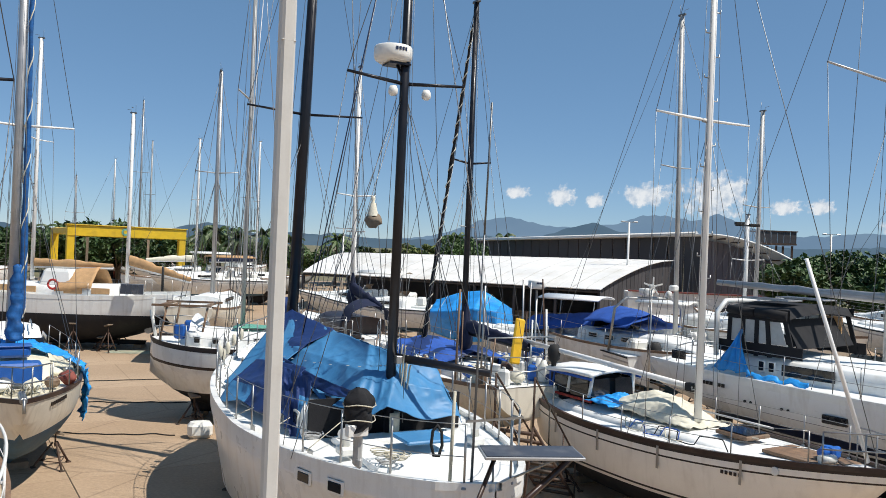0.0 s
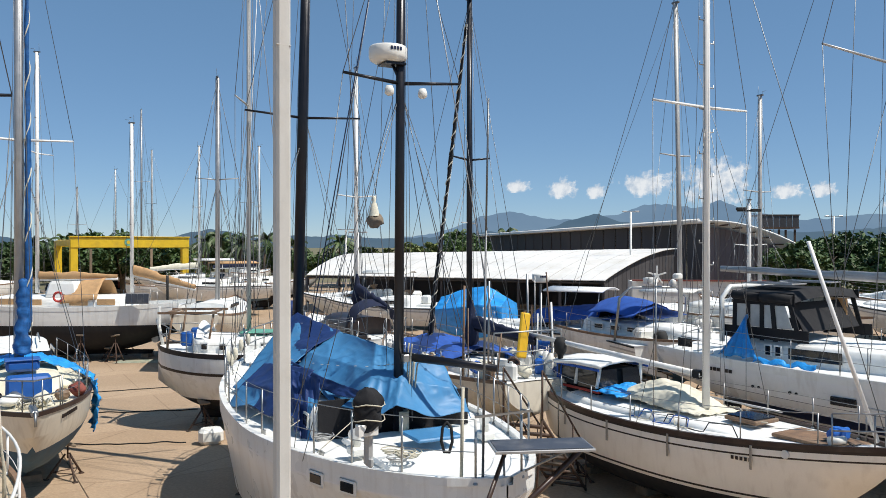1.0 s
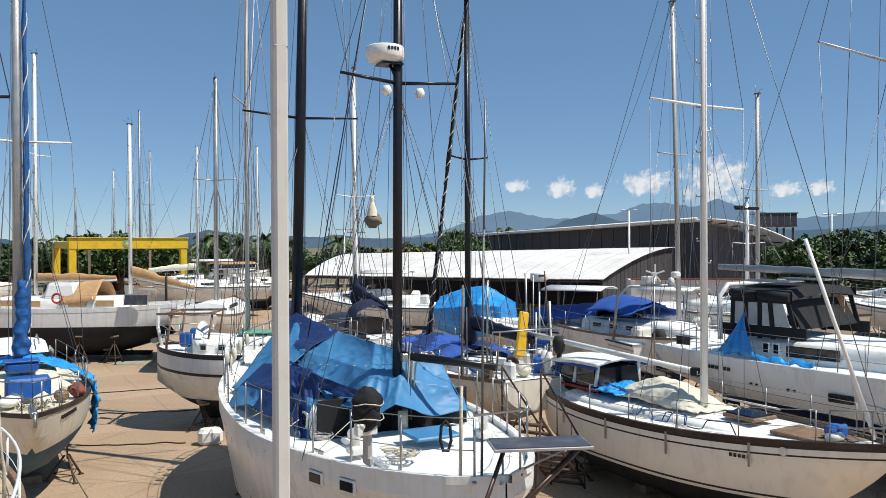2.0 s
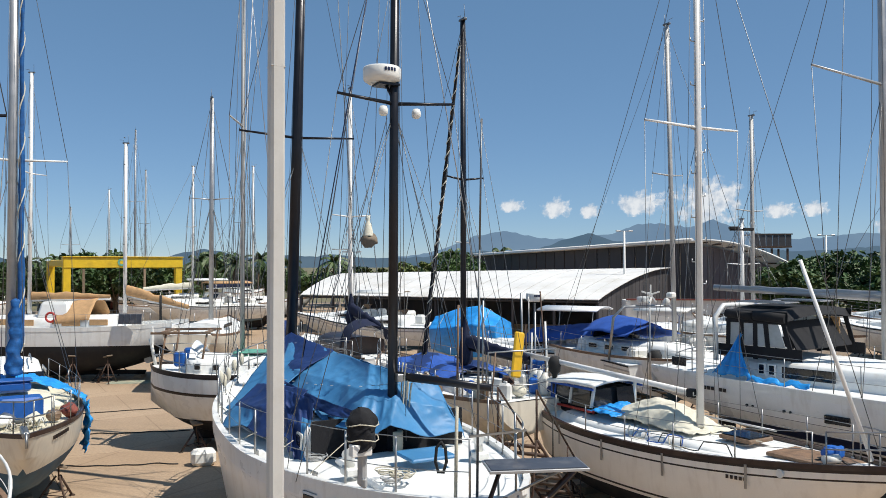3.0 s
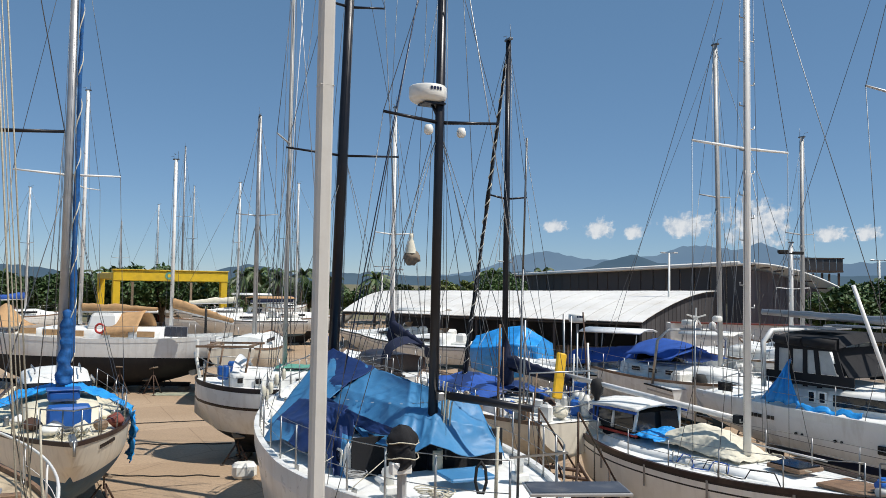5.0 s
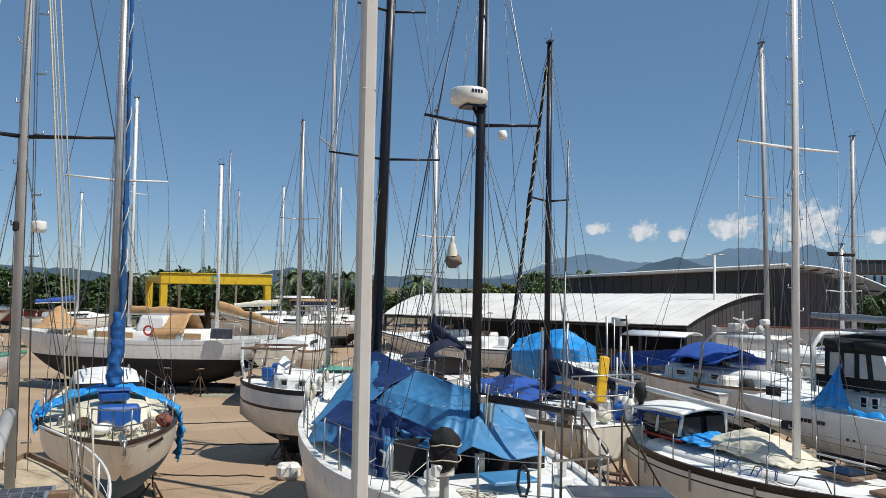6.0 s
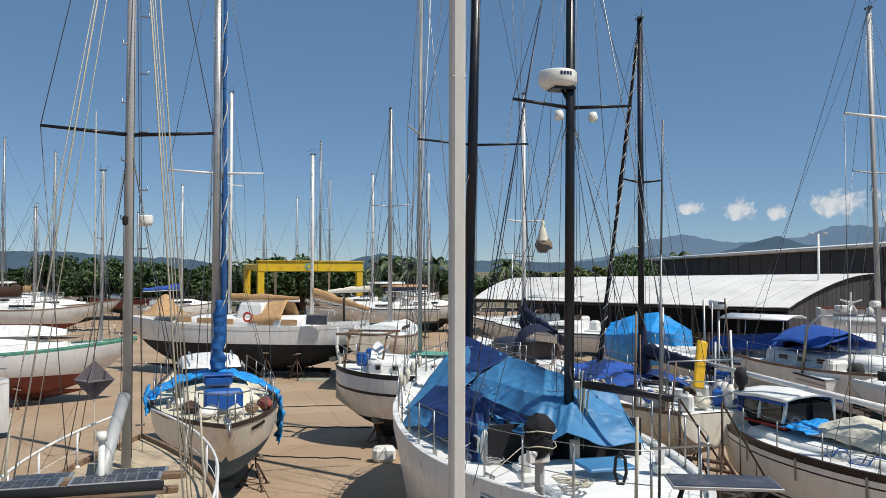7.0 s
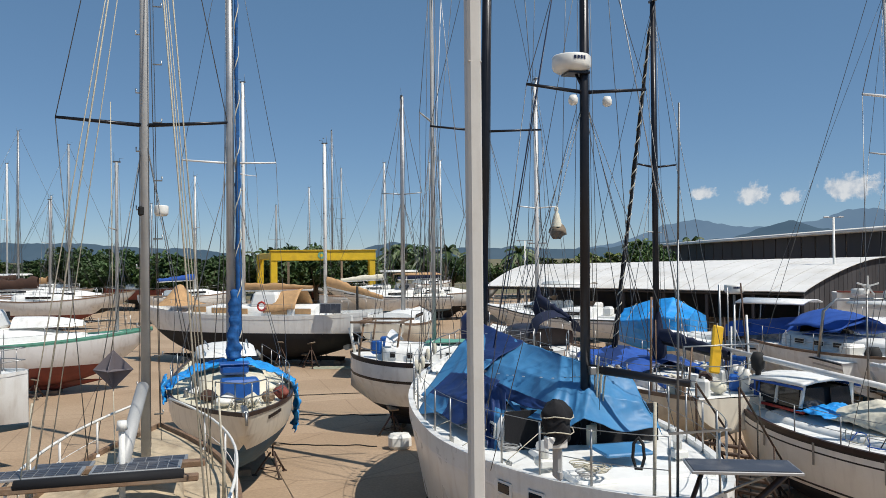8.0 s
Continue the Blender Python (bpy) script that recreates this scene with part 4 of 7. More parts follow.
# ---------------------------------------------------------------- boats ashore
def hullbands(top=0, cove=None, boot=None, bottom=1):
    b = [(0, "s", top)]
    if cove:
        for d, w, mi in cove:
            b += [(d, "s", mi), (d + w, "s", top)]
    b += [(0.5, "s", top)] if not cove else []
    if boot:
        b += [(boot[0] + boot[1], "w", boot[2]), (boot[0], "w", top)]
    b += [(0.0, "w", bottom)]
    return b


def yacht(name, m, label, L, beam, sheer, canoe, zw, mats, bands, deck="deck", rails="teak", keelx=None, long=False, stands=None, category="sailboat", raildim=(0.05, 0.06), **kw):
    t = thing(name, m, label, category)
    H = Hull(L, beam, sheer, canoe, zw, **kw)
    part("hull", H.mesh(bands), mats, t)
    part("deck", H.decked(), deck, t)
    if rails:
        toerail(t, H, mat_=rails, w=raildim[0], h=raildim[1])
    kx = keelx or (-L * 0.18, L * 0.08)
    keel(t, H, kx[0], kx[1], mats[bands[-1][2]], long=long, rudder=not long)
    supports(t, H, stands or (-L * 0.25, L * 0.14), (kx[0] + 0.2, (kx[0] + kx[1]) / 2, kx[1] - 0.2))
    return t, H


def local(t, x, y, z=0.0):
    return t.matrix_basis.inverted() @ Vector((x, y, z))


# -- ketch under the blue tarpaulin
A, HA = yacht("ketch", pose(-1.75, 14.3, 0, 0, 0, 117), "white two-masted ketch ashore under a big blue tarpaulin, black masts", 11.0, 4.2, (2.15, 2.0, 2.6), 0.25, 0.65,
              ["gelcoat", "black", "greyhull"], [(0, "s", 0), (0.2, "s", 2), (0.23, "s", 0), (0.0, "w", 1)], stern="canoe", sf=1.6, se=0.58, sternrise=0.55, rails="gelcoat", long=True, keelx=(-3.6, 1.8), raildim=(0.1, 0.08), stands=(-2.6, 2.6), full=3.0, box=8.0)
trunk(A, HA, -1.95, 3.9, 2.6, 1.7, 0.55, label="white cabin trunk with small oval windows")
portlights(A, HA, (-1.6, -0.6, 0.6, 1.7, 2.7), lambda x: 1.31 - 0.04 * max(0, x) ** 1.2, 0.28, (0.2, 0.17), lean=0.05)
part("aft_deck", B().box((-3.3, 0, HA.zs(-3.5) + 0.05), (1.9, 2.0, 0.1), bevel=0.04), "deck", A)
for x in (-3.15, -3.78):
    portlights(A, HA, (x,), lambda q: HA.y(q, HA.zs(q) - 0.3) + 0.005, -0.22, (0.26, 0.13), lean=0.0)
mast(A, HA, 3.1, 2.5, 13.6, 0.125, "blackspar", ((0.478, 1.28), (0.78, 0.8)), stay_bow=(5.4, 0, 2.6), wr=0.0055, y0=0.09, lean=-0.28)
MZ = -2.38
mast(A, HA, MZ, 2.15, 10.9, 0.084, "blackspar", ((0.615, 0.98),), wr=0.0055, y0=0.07, lean=-0.06)
spar(A, "mizzen_boom", (MZ, 0, 3.3), local(A, 0.78, 11.7, 3.18), 0.07, 0.055, "blackspar", "black boom angled out")
part("gooseneck", B().box((MZ - 0.1, 0, 3.28), (0.14, 0.1, 0.12), bevel=0.01), "steel", A)
rd = radome(A, (MZ + 0.1, 0.2, 7.98), 0.3, 0.27, band=2.95)
part("radar_bracket", B().tube([(MZ, 0, 7.5), (MZ + 0.02, 0.16, 7.82)], 0.025, 6).box((MZ + 0.05, 0.15, 7.82), (0.3, 0.35, 0.03)), "blackspar", A)
for y in (0.26, -0.3):
    part("deck_light", B().lathe((MZ - 0.1, y, 7.38), [(0, 0.08), (0.05, 0.08), (0.075, 0.02), (0.07, -0.04), (0.04, -0.07), (0, -0.07)], 12), "plasticwhite", A)
part("mast_boot", B().tube([(MZ, 0, 2.1), (MZ, 0, 2.45)], 0.105, 12), "canvaswhite", A)
for k, (yy, h) in enumerate(((0.1, 0.75), (0.14, 0.6), (0.07, 0.9))):
    part("coiled_rope", B().tube([(MZ - 0.1 + 0.06 * math.cos(a * 0.5), yy * -1.4 + 0.05 * math.sin(a * 0.5), 2.6 + h * 0.5 + h * 0.5 * math.cos(a)) for a in [i * 0.5 for i in range(14)]], 0.014, 5), "rope", A)
rail(A, HA, -5.3, 4.2, 12, 0.78, 0.1, r=0.015)
pulpit(A, HA, True)
part("stern_rail", B().tube([(-5.3, HA.hb(-5.3) - 0.1, 2.98), (-5.42, 0.4, 2.98), (-5.42, -0.4, 2.98), (-5.3, -HA.hb(-5.3) + 0.1, 2.98)], 0.016, 6), "steel", A)
dorade(A, -3.3, 1.1, 2.12, 2.4, 0.8)
dorade(A, -3.55, -0.8, 2.18, 2.6, 0.8)
part("hatch", B().box((-3.45, 0.02, 2.31), (0.62, 0.7, 0.05), bevel=0.02), "tarp", A, "faded blue cushion over a deck hatch")
ob_m = part("outboard_motor", B().grid(cloth(lambda u, v: (-4.65 + (0.15 + 0.05 * v) * min(1, (1 - v) * 3 + 0.05) ** 0.5 * math.cos(u * 6.283), 1.45 + (0.14 + 0.06 * v) * min(1, (1 - v) * 3 + 0.05) ** 0.5 * math.sin(u * 6.283), 2.78 + 0.52 * v), 28, 18, 0.05, 3, 6)), "canvasblack", A, "outboard motor in a black cover")
part("motor_leg", B().box((-4.65, 1.45, 2.6), (0.12, 0.1, 0.5), bevel=0.03).box((-4.65, 1.45, 2.4), (0.22, 0.06, 0.12), bevel=0.02), "greyspar", ob_m)
for zz in (2.92, 3.1):
    part("strap", B().tube([(-4.65 + 0.2 * math.cos(i * 0.5236), 1.45 + 0.2 * math.sin(i * 0.5236), zz + 0.02 * math.sin(i * 1.5)) for i in range(13)], 0.008, 4), "rope", ob_m)
part("motor_pad", B().box((-4.72, 1.5, 2.8), (0.12, 0.26, 0.14), bevel=0.01), "plasticwhite", A)
for wx, wy, ex, ey in ((0.75, 9.55, 0.35, 8.75), (1.7, 9.6, 0.6, 8.8)):
    a, c = local(A, wx, wy, 2.55), local(A, ex, ey, 1.8)
    d = c - a
    part("davit", B().tube([a, a.lerp(c, 0.5), c], 0.05, 4, flat=0.6), "darkwood", A, "dark wooden davit arm")
q = local(A, 1.15, 9.45, 2.6)
rz = -radians(117)
sp = part("solar_panel", B().box(q, (1.2, 0.56, 0.035), rz=rz + 0.12, bevel=0.005), "alu", A, "tilted solar panel in an aluminium frame")
part("cell_sheet", B().box(q + Vector((0, 0, 0.02)), (1.15, 0.51, 0.012), rz=rz + 0.12), "solar", sp)
for wx, wy in ((0.7, 9.5), (1.6, 9.5)):
    part("panel_strut", B().tube([local(A, 0.75, 9.9, 2.05), local(A, wx, wy, 2.58)], 0.016, 6), "steel", A)
part("flag_staff", B().tube([local(A, 0.46, 9.62, 2.05), local(A, 0.5, 9.62, 5.2)], 0.018, 7, r2=0.013), "wire", A)
part("antenna", B().tube([local(A, 0.5, 9.62, 5.2), local(A, 0.53, 9.62, 6.82)], 0.013, 5), "wire", A)
part("boat_hook", B().tube([local(A, 0.2, 9.75, 2.1), local(A, 0.22, 9.75, 3.25)], 0.022, 6), "rope", A)
part("rope_hank", B().tube([local(A, 0.02 + 0.07 * math.sin(i * 0.9), 9.75, 2.62 + 0.2 * math.cos(i * 0.9)) for i in range(16)], 0.02, 5), "rubber", A)
ra = random.Random(4)
for k in range(5):
    x = ra.uniform(-4.6, -2.6); y = ra.choice((1, -1)) * (HA.hb(x) - ra.uniform(0.25, 0.6))
    part("rope_coil", B().tube([(x + (0.09 + 0.003 * i) * math.cos(i * 0.7), y + (0.09 + 0.003 * i) * math.sin(i * 0.7), 2.24 + 0.003 * i) for i in range(26)], 0.009, 4), ra.choice(("rope", "rope", "greyspar")), A)
for x in (-3.0, -1.2, 1.0):
    part("deck_cleat", B().tube([(x, HA.hb(x) - 0.2, HA.zs(x) + 0.09), (x + 0.24, HA.hb(x + 0.24) - 0.2, HA.zs(x) + 0.09)], 0.016, 5).box((x + 0.12, HA.hb(x) - 0.2, HA.zs(x) + 0.04), (0.1, 0.05, 0.08)), "steel", A)
for k in range(12):
    x = lerp(0.3, 4.4, k / 11)
    part("baggywrinkle", B().lathe((x, HA.hb(x) - 0.1, HA.zs(x) + 0.3 + 0.25 * ra.random()), [(0.02, -0.14), (0.05, -0.1), (0.06, 0.02), (0.04, 0.1), (0.0, 0.13)], 7), "canvaswhite", A) if k > 6 else None


# running rigging and stays set up between the masts and the rails of the ketch
for a, c, r, mt in (
        ((-0.13, -0.69, 11.52), (1.53, 0.35, 2.91), 0.011, "navy"),
        ((1.38, -1.05, 10.76), (2.42, -0.1, 3.25), 0.009, "wire"),
        ((1.74, -0.33, 13.15), (0.55, -0.46, 4.27), 0.006, "wire"),
        ((1.07, -1.64, 11.95), (1.73, -0.35, 4.22), 0.006, "wire"),
        ((2.47, -1.1, 13.02), (2.63, -0.79, 3.68), 0.006, "wire"),
        ((-1.75, -0.58, 10.84), (-1.07, -1.45, 3.51), 0.006, "wire"),
        ((-2.7, -0.23, 9.85), (-1.89, -1.95, 3.56), 0.009, "alu"),
        ((-2.02, -0.0, 7.38), (0.3, 0.14, 3.77), 0.006, "wire"),
        ((-2.29, -0.08, 7.25), (-2.05, -1.16, 3.62), 0.006, "wire"),
        ((-2.27, -0.04, 7.3), (-1.88, -0.83, 3.62), 0.006, "wire"),
        ((3.43, 0.79, 12.14), (3.63, 1.17, 3.2), 0.008, "whitespar"),
        ((3.01, 1.07, 11.69), (2.75, 0.55, 5.87), 0.007, "alu"),
        ((-1.3, 0.31, 7.0), (-1.37, 0.18, 5.3), 0.005, "wire"),
):
    wire(A, a, c, r, mt, "backstay")

# the tarpaulin: stiff sheets stretched between the masts, the rail and each other
def net(ties, u, v):
    """Point on a sheet stretched between rows of tie points."""
    n, k = len(ties) - 1, len(ties[0]) - 1
    a, c = min(int(u * n), n - 1), min(int(v * k), k - 1)
    fu, fv = u * n - a, v * k - c
    p = [Vector(ties[i][j]) for i in (a, a + 1) for j in (c, c + 1)]
    return p[0].lerp(p[1], fv).lerp(p[2].lerp(p[3], fv), fu)


def stretched(ties, nu, nv, seed, sag=0.05, hem=0.06):
    """Sheet with pull lines running from its ties, sags between them and an uneven hem."""
    rows = []
    n, k = len(ties) - 1, len(ties[0]) - 1
    for i in range(nu + 1):
        r = []
        for j in range(nv + 1):
            u, v = i / nu, j / nv
            p = net(ties, u, v)
            e = 0.02
            d = (net(ties, min(1, u + e), v) - net(ties, max(0, u - e), v)).cross(net(ties, u, min(1, v + e)) - net(ties, u, max(0, v - e)))
            d = d.normalized() if d.length else Vector((0, 0, 1))
            if d.z < 0:
                d = -d
            w = 0.35 - abs(noise.noise(Vector((u * n * 1.3 + seed, v * k * 3.2, seed * 2.0))))
            w2 = 0.3 - abs(noise.noise(Vector((u * n * 4.0 - v * 3, v * k * 6.0 + u * 5, seed * 5.0))))
            belly = math.sin(math.pi * (u * n % 1.0)) * math.sin(math.pi * (v * k % 1.0))
            q = p + d * (0.055 * w + 0.012 * w2 - sag * belly)
            q.z += hem * u ** 6 * math.sin(v * k * math.pi * 2 + seed)
            r.append(q)
        rows.append(r)
    return rows


tpt = thing("tarpaulin", A.matrix_basis.copy(), "creased blue tarpaulin sheets tied over the ketch", "tarpaulin")
MAIN = [[(3.0, 0.1, 3.5), (1.0, -0.15, 3.34), (-1.4, 0.05, 3.38), (-2.1, -0.1, 3.32), (-2.0, -0.9, 3.07)],
        [(1.8, 0.68, 3.06), (-0.15, 0.56, 3.04), (-2.05, 0.36, 3.04), (-2.5, 0.1, 2.96), (-2.45, -0.87, 2.73)],
        [(0.9, 1.1, 2.77), (-1.05, 1.0, 2.66), (-2.6, 0.8, 2.5), (-2.95, 0.33, 2.6), (-2.65, -1.05, 2.32)]]
FAR_SIDE = [[(3.0, 0.1, 3.5), (1.0, -0.15, 3.34), (-1.4, 0.05, 3.38), (-2.0, -0.9, 3.07)],
            [(2.6, -1.6, 2.75), (1.0, -1.75, 2.6), (-1.2, -1.6, 2.5), (-2.65, -1.05, 2.32)]]
PEAK = [[(3.1, 0.1, 3.58), (2.1, 0.0, 3.47), (0.95, -0.15, 3.36)],
        [(2.7, 0.72, 3.1), (1.55, 0.6, 3.1), (0.55, 0.5, 3.13)],
        [(2.0, 1.7, 2.2), (1.1, 1.45, 2.47), (0.2, 1.12, 2.8)]]
LOW = [[(1.4, 1.22, 2.76), (0.2, 1.08, 2.88), (-0.75, 0.92, 2.93)],
       [(1.2, 1.65, 2.46), (-0.05, 1.48, 2.54), (-1.15, 1.3, 2.62)],
       [(1.1, 1.96, 2.13), (-0.4, 1.68, 2.22), (-1.65, 1.42, 2.3)]]
FLAP = [[(-0.6, 1.25, 2.93), (-1.0, 1.14, 2.9), (-1.4, 1.02, 2.87)],
        [(-1.2, 1.4, 2.54), (-1.5, 1.27, 2.5), (-1.8, 1.16, 2.48)],
        [(-1.5, 1.46, 2.14), (-1.8, 1.38, 1.95), (-2.0, 1.3, 1.94)]]
sheet("cover_sheet", stretched(MAIN, 60, 110, 1.7), "tarp", tpt, 0.008)
sheet("far_cover_sheet", stretched(FAR_SIDE, 30, 50, 4.1), "tarp", tpt, 0.008)
sheet("peak_sheet", stretched(PEAK, 50, 50, 2.3), ["tarpdark", "tarp"], tpt, 0.008, "navy tarpaulin with a paler lower strip", lambda u, v: 1 if u > 0.35 + 0.3 * v else 0)
sheet("low_sheet", stretched(LOW, 44, 50, 3.9), ["tarpdark", "tarp"], tpt, 0.008, "", lambda u, v: 1 if u > 0.55 and v < 0.35 else 0)
sheet("hanging_flap", stretched(FLAP, 36, 30, 5.2), ["tarpdark", "tarp"], tpt, 0.008, "loose navy flap with a pale blue fold", lambda u, v: 1 if u > 0.35 and v > 0.55 else 0)
# the shadow along a fold, laid on as a navy strip
sheet("fold_shadow", stretched([[(0.6, 0.98, 2.92), (-1.15, 0.85, 2.83), (-2.35, 0.66, 2.79)], [(0.45, 1.12, 2.82), (-1.2, 0.97, 2.68), (-2.42, 0.74, 2.68)]], 12, 60, 8.0, 0.02, 0.02), "tarpdark", tpt, 0.008, "navy strip painted in as the shadow of a tarpaulin fold")
# black panel and box added to darken the shaded space under the sheets
part("aft_curtain", B().box((-2.02, -0.05, 2.34), (0.03, 2.6, 0.6), bevel=0.005), "canvasblack", tpt, "black panel standing in for the shade under the tarpaulin end")
part("dark_liner", B().box((0.35, 0, 2.35), (4.7, 1.8, 0.5), bevel=0.1), "canvasblack", tpt, "black box standing in for the shade under the tarpaulin")
for p, x in (((2.0, 1.7, 2.2), 2.2), ((1.1, 1.96, 2.13), 1.3), ((-0.4, 1.68, 2.22), -0.4), ((-1.65, 1.42, 2.3), -1.8), ((-2.6, 0.8, 2.5), -3.0)):
    part("tie_rope", B().tube([p, (x, HA.hb(x) - 0.1, HA.zs(x) + 0.1)], 0.008, 4), "rope", tpt)
for k in range(16):
    u, v = 0.15 + 0.7 * ((k * 0.381) % 1), 0.05 + 0.9 * ((k * 0.618) % 1)
    part("eyelet", B().lathe(net(MAIN, u, v) + Vector((0, 0, 0.07)), [(0.012, 0.0), (0.02, 0.006), (0.028, 0.0)], 8), "alu", tpt)

# -- small cutter with a brown rail
Bt, HB = yacht("cutter", pose(4.62, 15.38, 0, 0, 0, -59.7), "cream-hulled small cutter with dark brown rail stripes and weathered deck", 8.8, 2.75, (1.95, 1.66, 1.96), 0.15, 0.78,
               ["cutterhull", "black", "stripe"], [(0, "s", 2), (0.07, "s", 0), (0.17, "s", 2), (0.2, "s", 0), (0.1, "w", 2), (0.06, "w", 0), (0.0, "w", 1)], stern="canoe", rails="darkwood", long=True, keelx=(-2.6, 1.2), raildim=(0.07, 0.06), box=3.6)
trunk(Bt, HB, -2.4, 2.3, 1.9, 1.3, 0.16, crown=0.05)
mast(Bt, HB, 0.62, 1.95, 12.6, 0.085, "whitespar", ((0.533, 1.27),), stay_bow=(4.1, 0, 2.0), stay_stern=(-4.0, 0, 2.0), wr=0.007, steps=True)
spar(Bt, "boom", (0.5, 0, 2.56), (-4.8, -0.85, 3.0), 0.06, 0.055, "whitespar")
part("gooseneck", B().box((0.42, 0, 2.56), (0.2, 0.14, 0.16), bevel=0.02), "rubber", Bt)
# pilothouse with glazed sides
part("pilothouse_roof", B().grid([[(x, y, 2.44 + 0.09 * (1 - (y / 0.72) ** 2) - (0.05 if abs(x + 2.11) > 0.7 else 0)) for y in (-0.72, -0.66, -0.4, 0, 0.4, 0.66, 0.72)] for x in (-3.12, -3.02, -2.35, -1.68, -1.58)]), "deck", Bt, "white cambered pilothouse roof").modifiers.new("thickness", 'SOLIDIFY').thickness = -0.06
part("roof_trim", B().box((-2.35, 0.7, 2.40), (1.5, 0.03, 0.05)).box((-2.35, -0.7, 2.40), (1.5, 0.03, 0.05)), "canvasblue", Bt)
# solid black box stands in for the shade behind the pilothouse windows
part("dark_interior", B().box((-2.35, 0, 2.06), (1.1, 1.1, 0.6), bevel=0.05), "canvasblack", Bt)
for sx in (-3.0, -2.45, -1.75):
    for sd in (1, -1):
        part("pillar", B().tube([(sx, sd * 0.62, 2.0), (sx + 0.05, sd * 0.58, 2.46)], 0.04, 6), "plasticwhite" if sx > -2.9 else "canvasblue", Bt)
for sd in (1, -1):
    part("side_window", B().box((-2.72, sd * 0.6, 2.18), (0.46, 0.012, 0.42), bevel=0.004), "window", Bt)
    part("side_window", B().box((-2.1, sd * 0.6, 2.18), (0.58, 0.012, 0.42), bevel=0.004), "window", Bt)
    part("canvas_panel", B().box((-3.05, sd * 0.6, 2.11), (0.16, 0.02, 0.6), bevel=0.005), "canvasblue", Bt)
for y in (-0.33, 0.33):
    part("front_window", B().box((-1.72, y, 2.18), (0.012, 0.5, 0.4), ry=-0.1, bevel=0.004), "window", Bt)
part("sill_rail", B().box((-2.4, 0.63, 1.92), (1.5, 0.04, 0.05)).box((-2.4, -0.63, 1.92), (1.5, 0.04, 0.05)), "plasticred", Bt)
rail(Bt, HB, -3.4, 3.3, 6, 0.55, 0.08)
pulpit(Bt, HB, True, 0.55, 0.8)
pulpit(Bt, HB, False, 0.5, 0.9)
hatch(Bt, (1.6, 0.05, 1.93), (0.6, 0.55), "window", "teak")
part("anchor_well", B().box((3.0, 0, HB.zs(3.0) + 0.03), (1.3, 0.8, 0.06), bevel=0.01), "teak", Bt)
part("windlass", B().box((3.25, 0.1, HB.zs(3.2) + 0.16), (0.28, 0.2, 0.18), bevel=0.04).tube([(3.25, -0.15, HB.zs(3.2) + 0.17), (3.25, 0.3, HB.zs(3.2) + 0.17)], 0.07, 12), "plasticblue", Bt, "blue painted windlass")
part("fender", B().tube([(3.35, -0.32, HB.zs(3.3) + 0.1), (3.45, -0.08, HB.zs(3.3) + 0.1)], 0.07, 10), "plasticwhite", Bt)
for k in range(5):
    part("name_lettering", B().box((2.1 + k * 0.07, -HB.y(2.1 + k * 0.07, HB.zs(2.1) - 0.25) - 0.004, HB.zs(2.1) - 0.25), (0.045, 0.01, 0.06), rz=0.35), "stripe", Bt)
spar(Bt, "whisker_pole", local(Bt, 6.75, 12.25, 1.95), local(Bt, 5.57, 12.05, 5.08), 0.042, 0.036, "whitespar", "white spar standing at a slant")
sheet("sail_bag", cloth(lambda u, v: (lerp(-1.35, 0.9, u), lerp(-0.5, 0.62, v), 1.9 + 0.42 * math.sin(math.pi * min(1, u * 1.1 + 0.02)) ** 0.7 * math.sin(math.pi * v) ** 0.6), 64, 48, 0.05, 3, 4.0), "canvaswhite", Bt, 0.01, "crumpled off-white sail lying on the cabin")
sheet("plastic_sheet", cloth(lambda u, v: (lerp(-1.75, -0.95, u), lerp(-0.75, 0.4, v), 1.98 + 0.14 * math.sin(math.pi * u) * math.sin(math.pi * v)), 36, 40, 0.06, 5, 6.0), "tarpcyan", Bt, 0.008, "crumpled bright blue plastic sheet")

# -- large white cruiser with black cockpit enclosure
C, HC = yacht("cruising_yacht", pose(10.55, 15.1, 0, 0, 0, -54), "large white centre-cockpit cruising yacht with a black canvas enclosure", 13.4, 4.2, (2.5, 2.4, 2.85), 0.7, 1.3,
              ["greyhull", "black", "navy", "gelcoat"], [(0, "s", 3), (0.12, "s", 0), (0.62, "s", 2), (0.63, "s", 0), (0.26, "w", 2), (0.06, "w", 0), (0.0, "w", 1)], rails="gelcoat", tw=0.8, raildim=(0.1, 0.05), stands=(-4.2, -0.8, 2.6))
trunk(C, HC, -4.9, 3.4, 2.7, 1.6, 0.48, slope=0.5)
mast(C, HC, -1.84, 3.0, 15.5, 0.11, "alu", ((0.468, 2.65), (0.75, 1.2)), stay_bow=(6.5, 0, 3.1), stay_stern=(-6.5, 0, 2.7), wr=0.007)
boom_cover(C, (-1.7, 0, 4.28), (-6.2, 0.25, 4.42), 0.09, "alu", "alu", 3)
wx = lambda x: 1.35 - 0.02 * (x + 4.9) ** 1.3
for x, wd in ((-3.9, 0.12), (-3.66, 0.12)):
    portlights(C, HC, (x,), wx, 0.27, (wd, 0.2), "gelcoat")
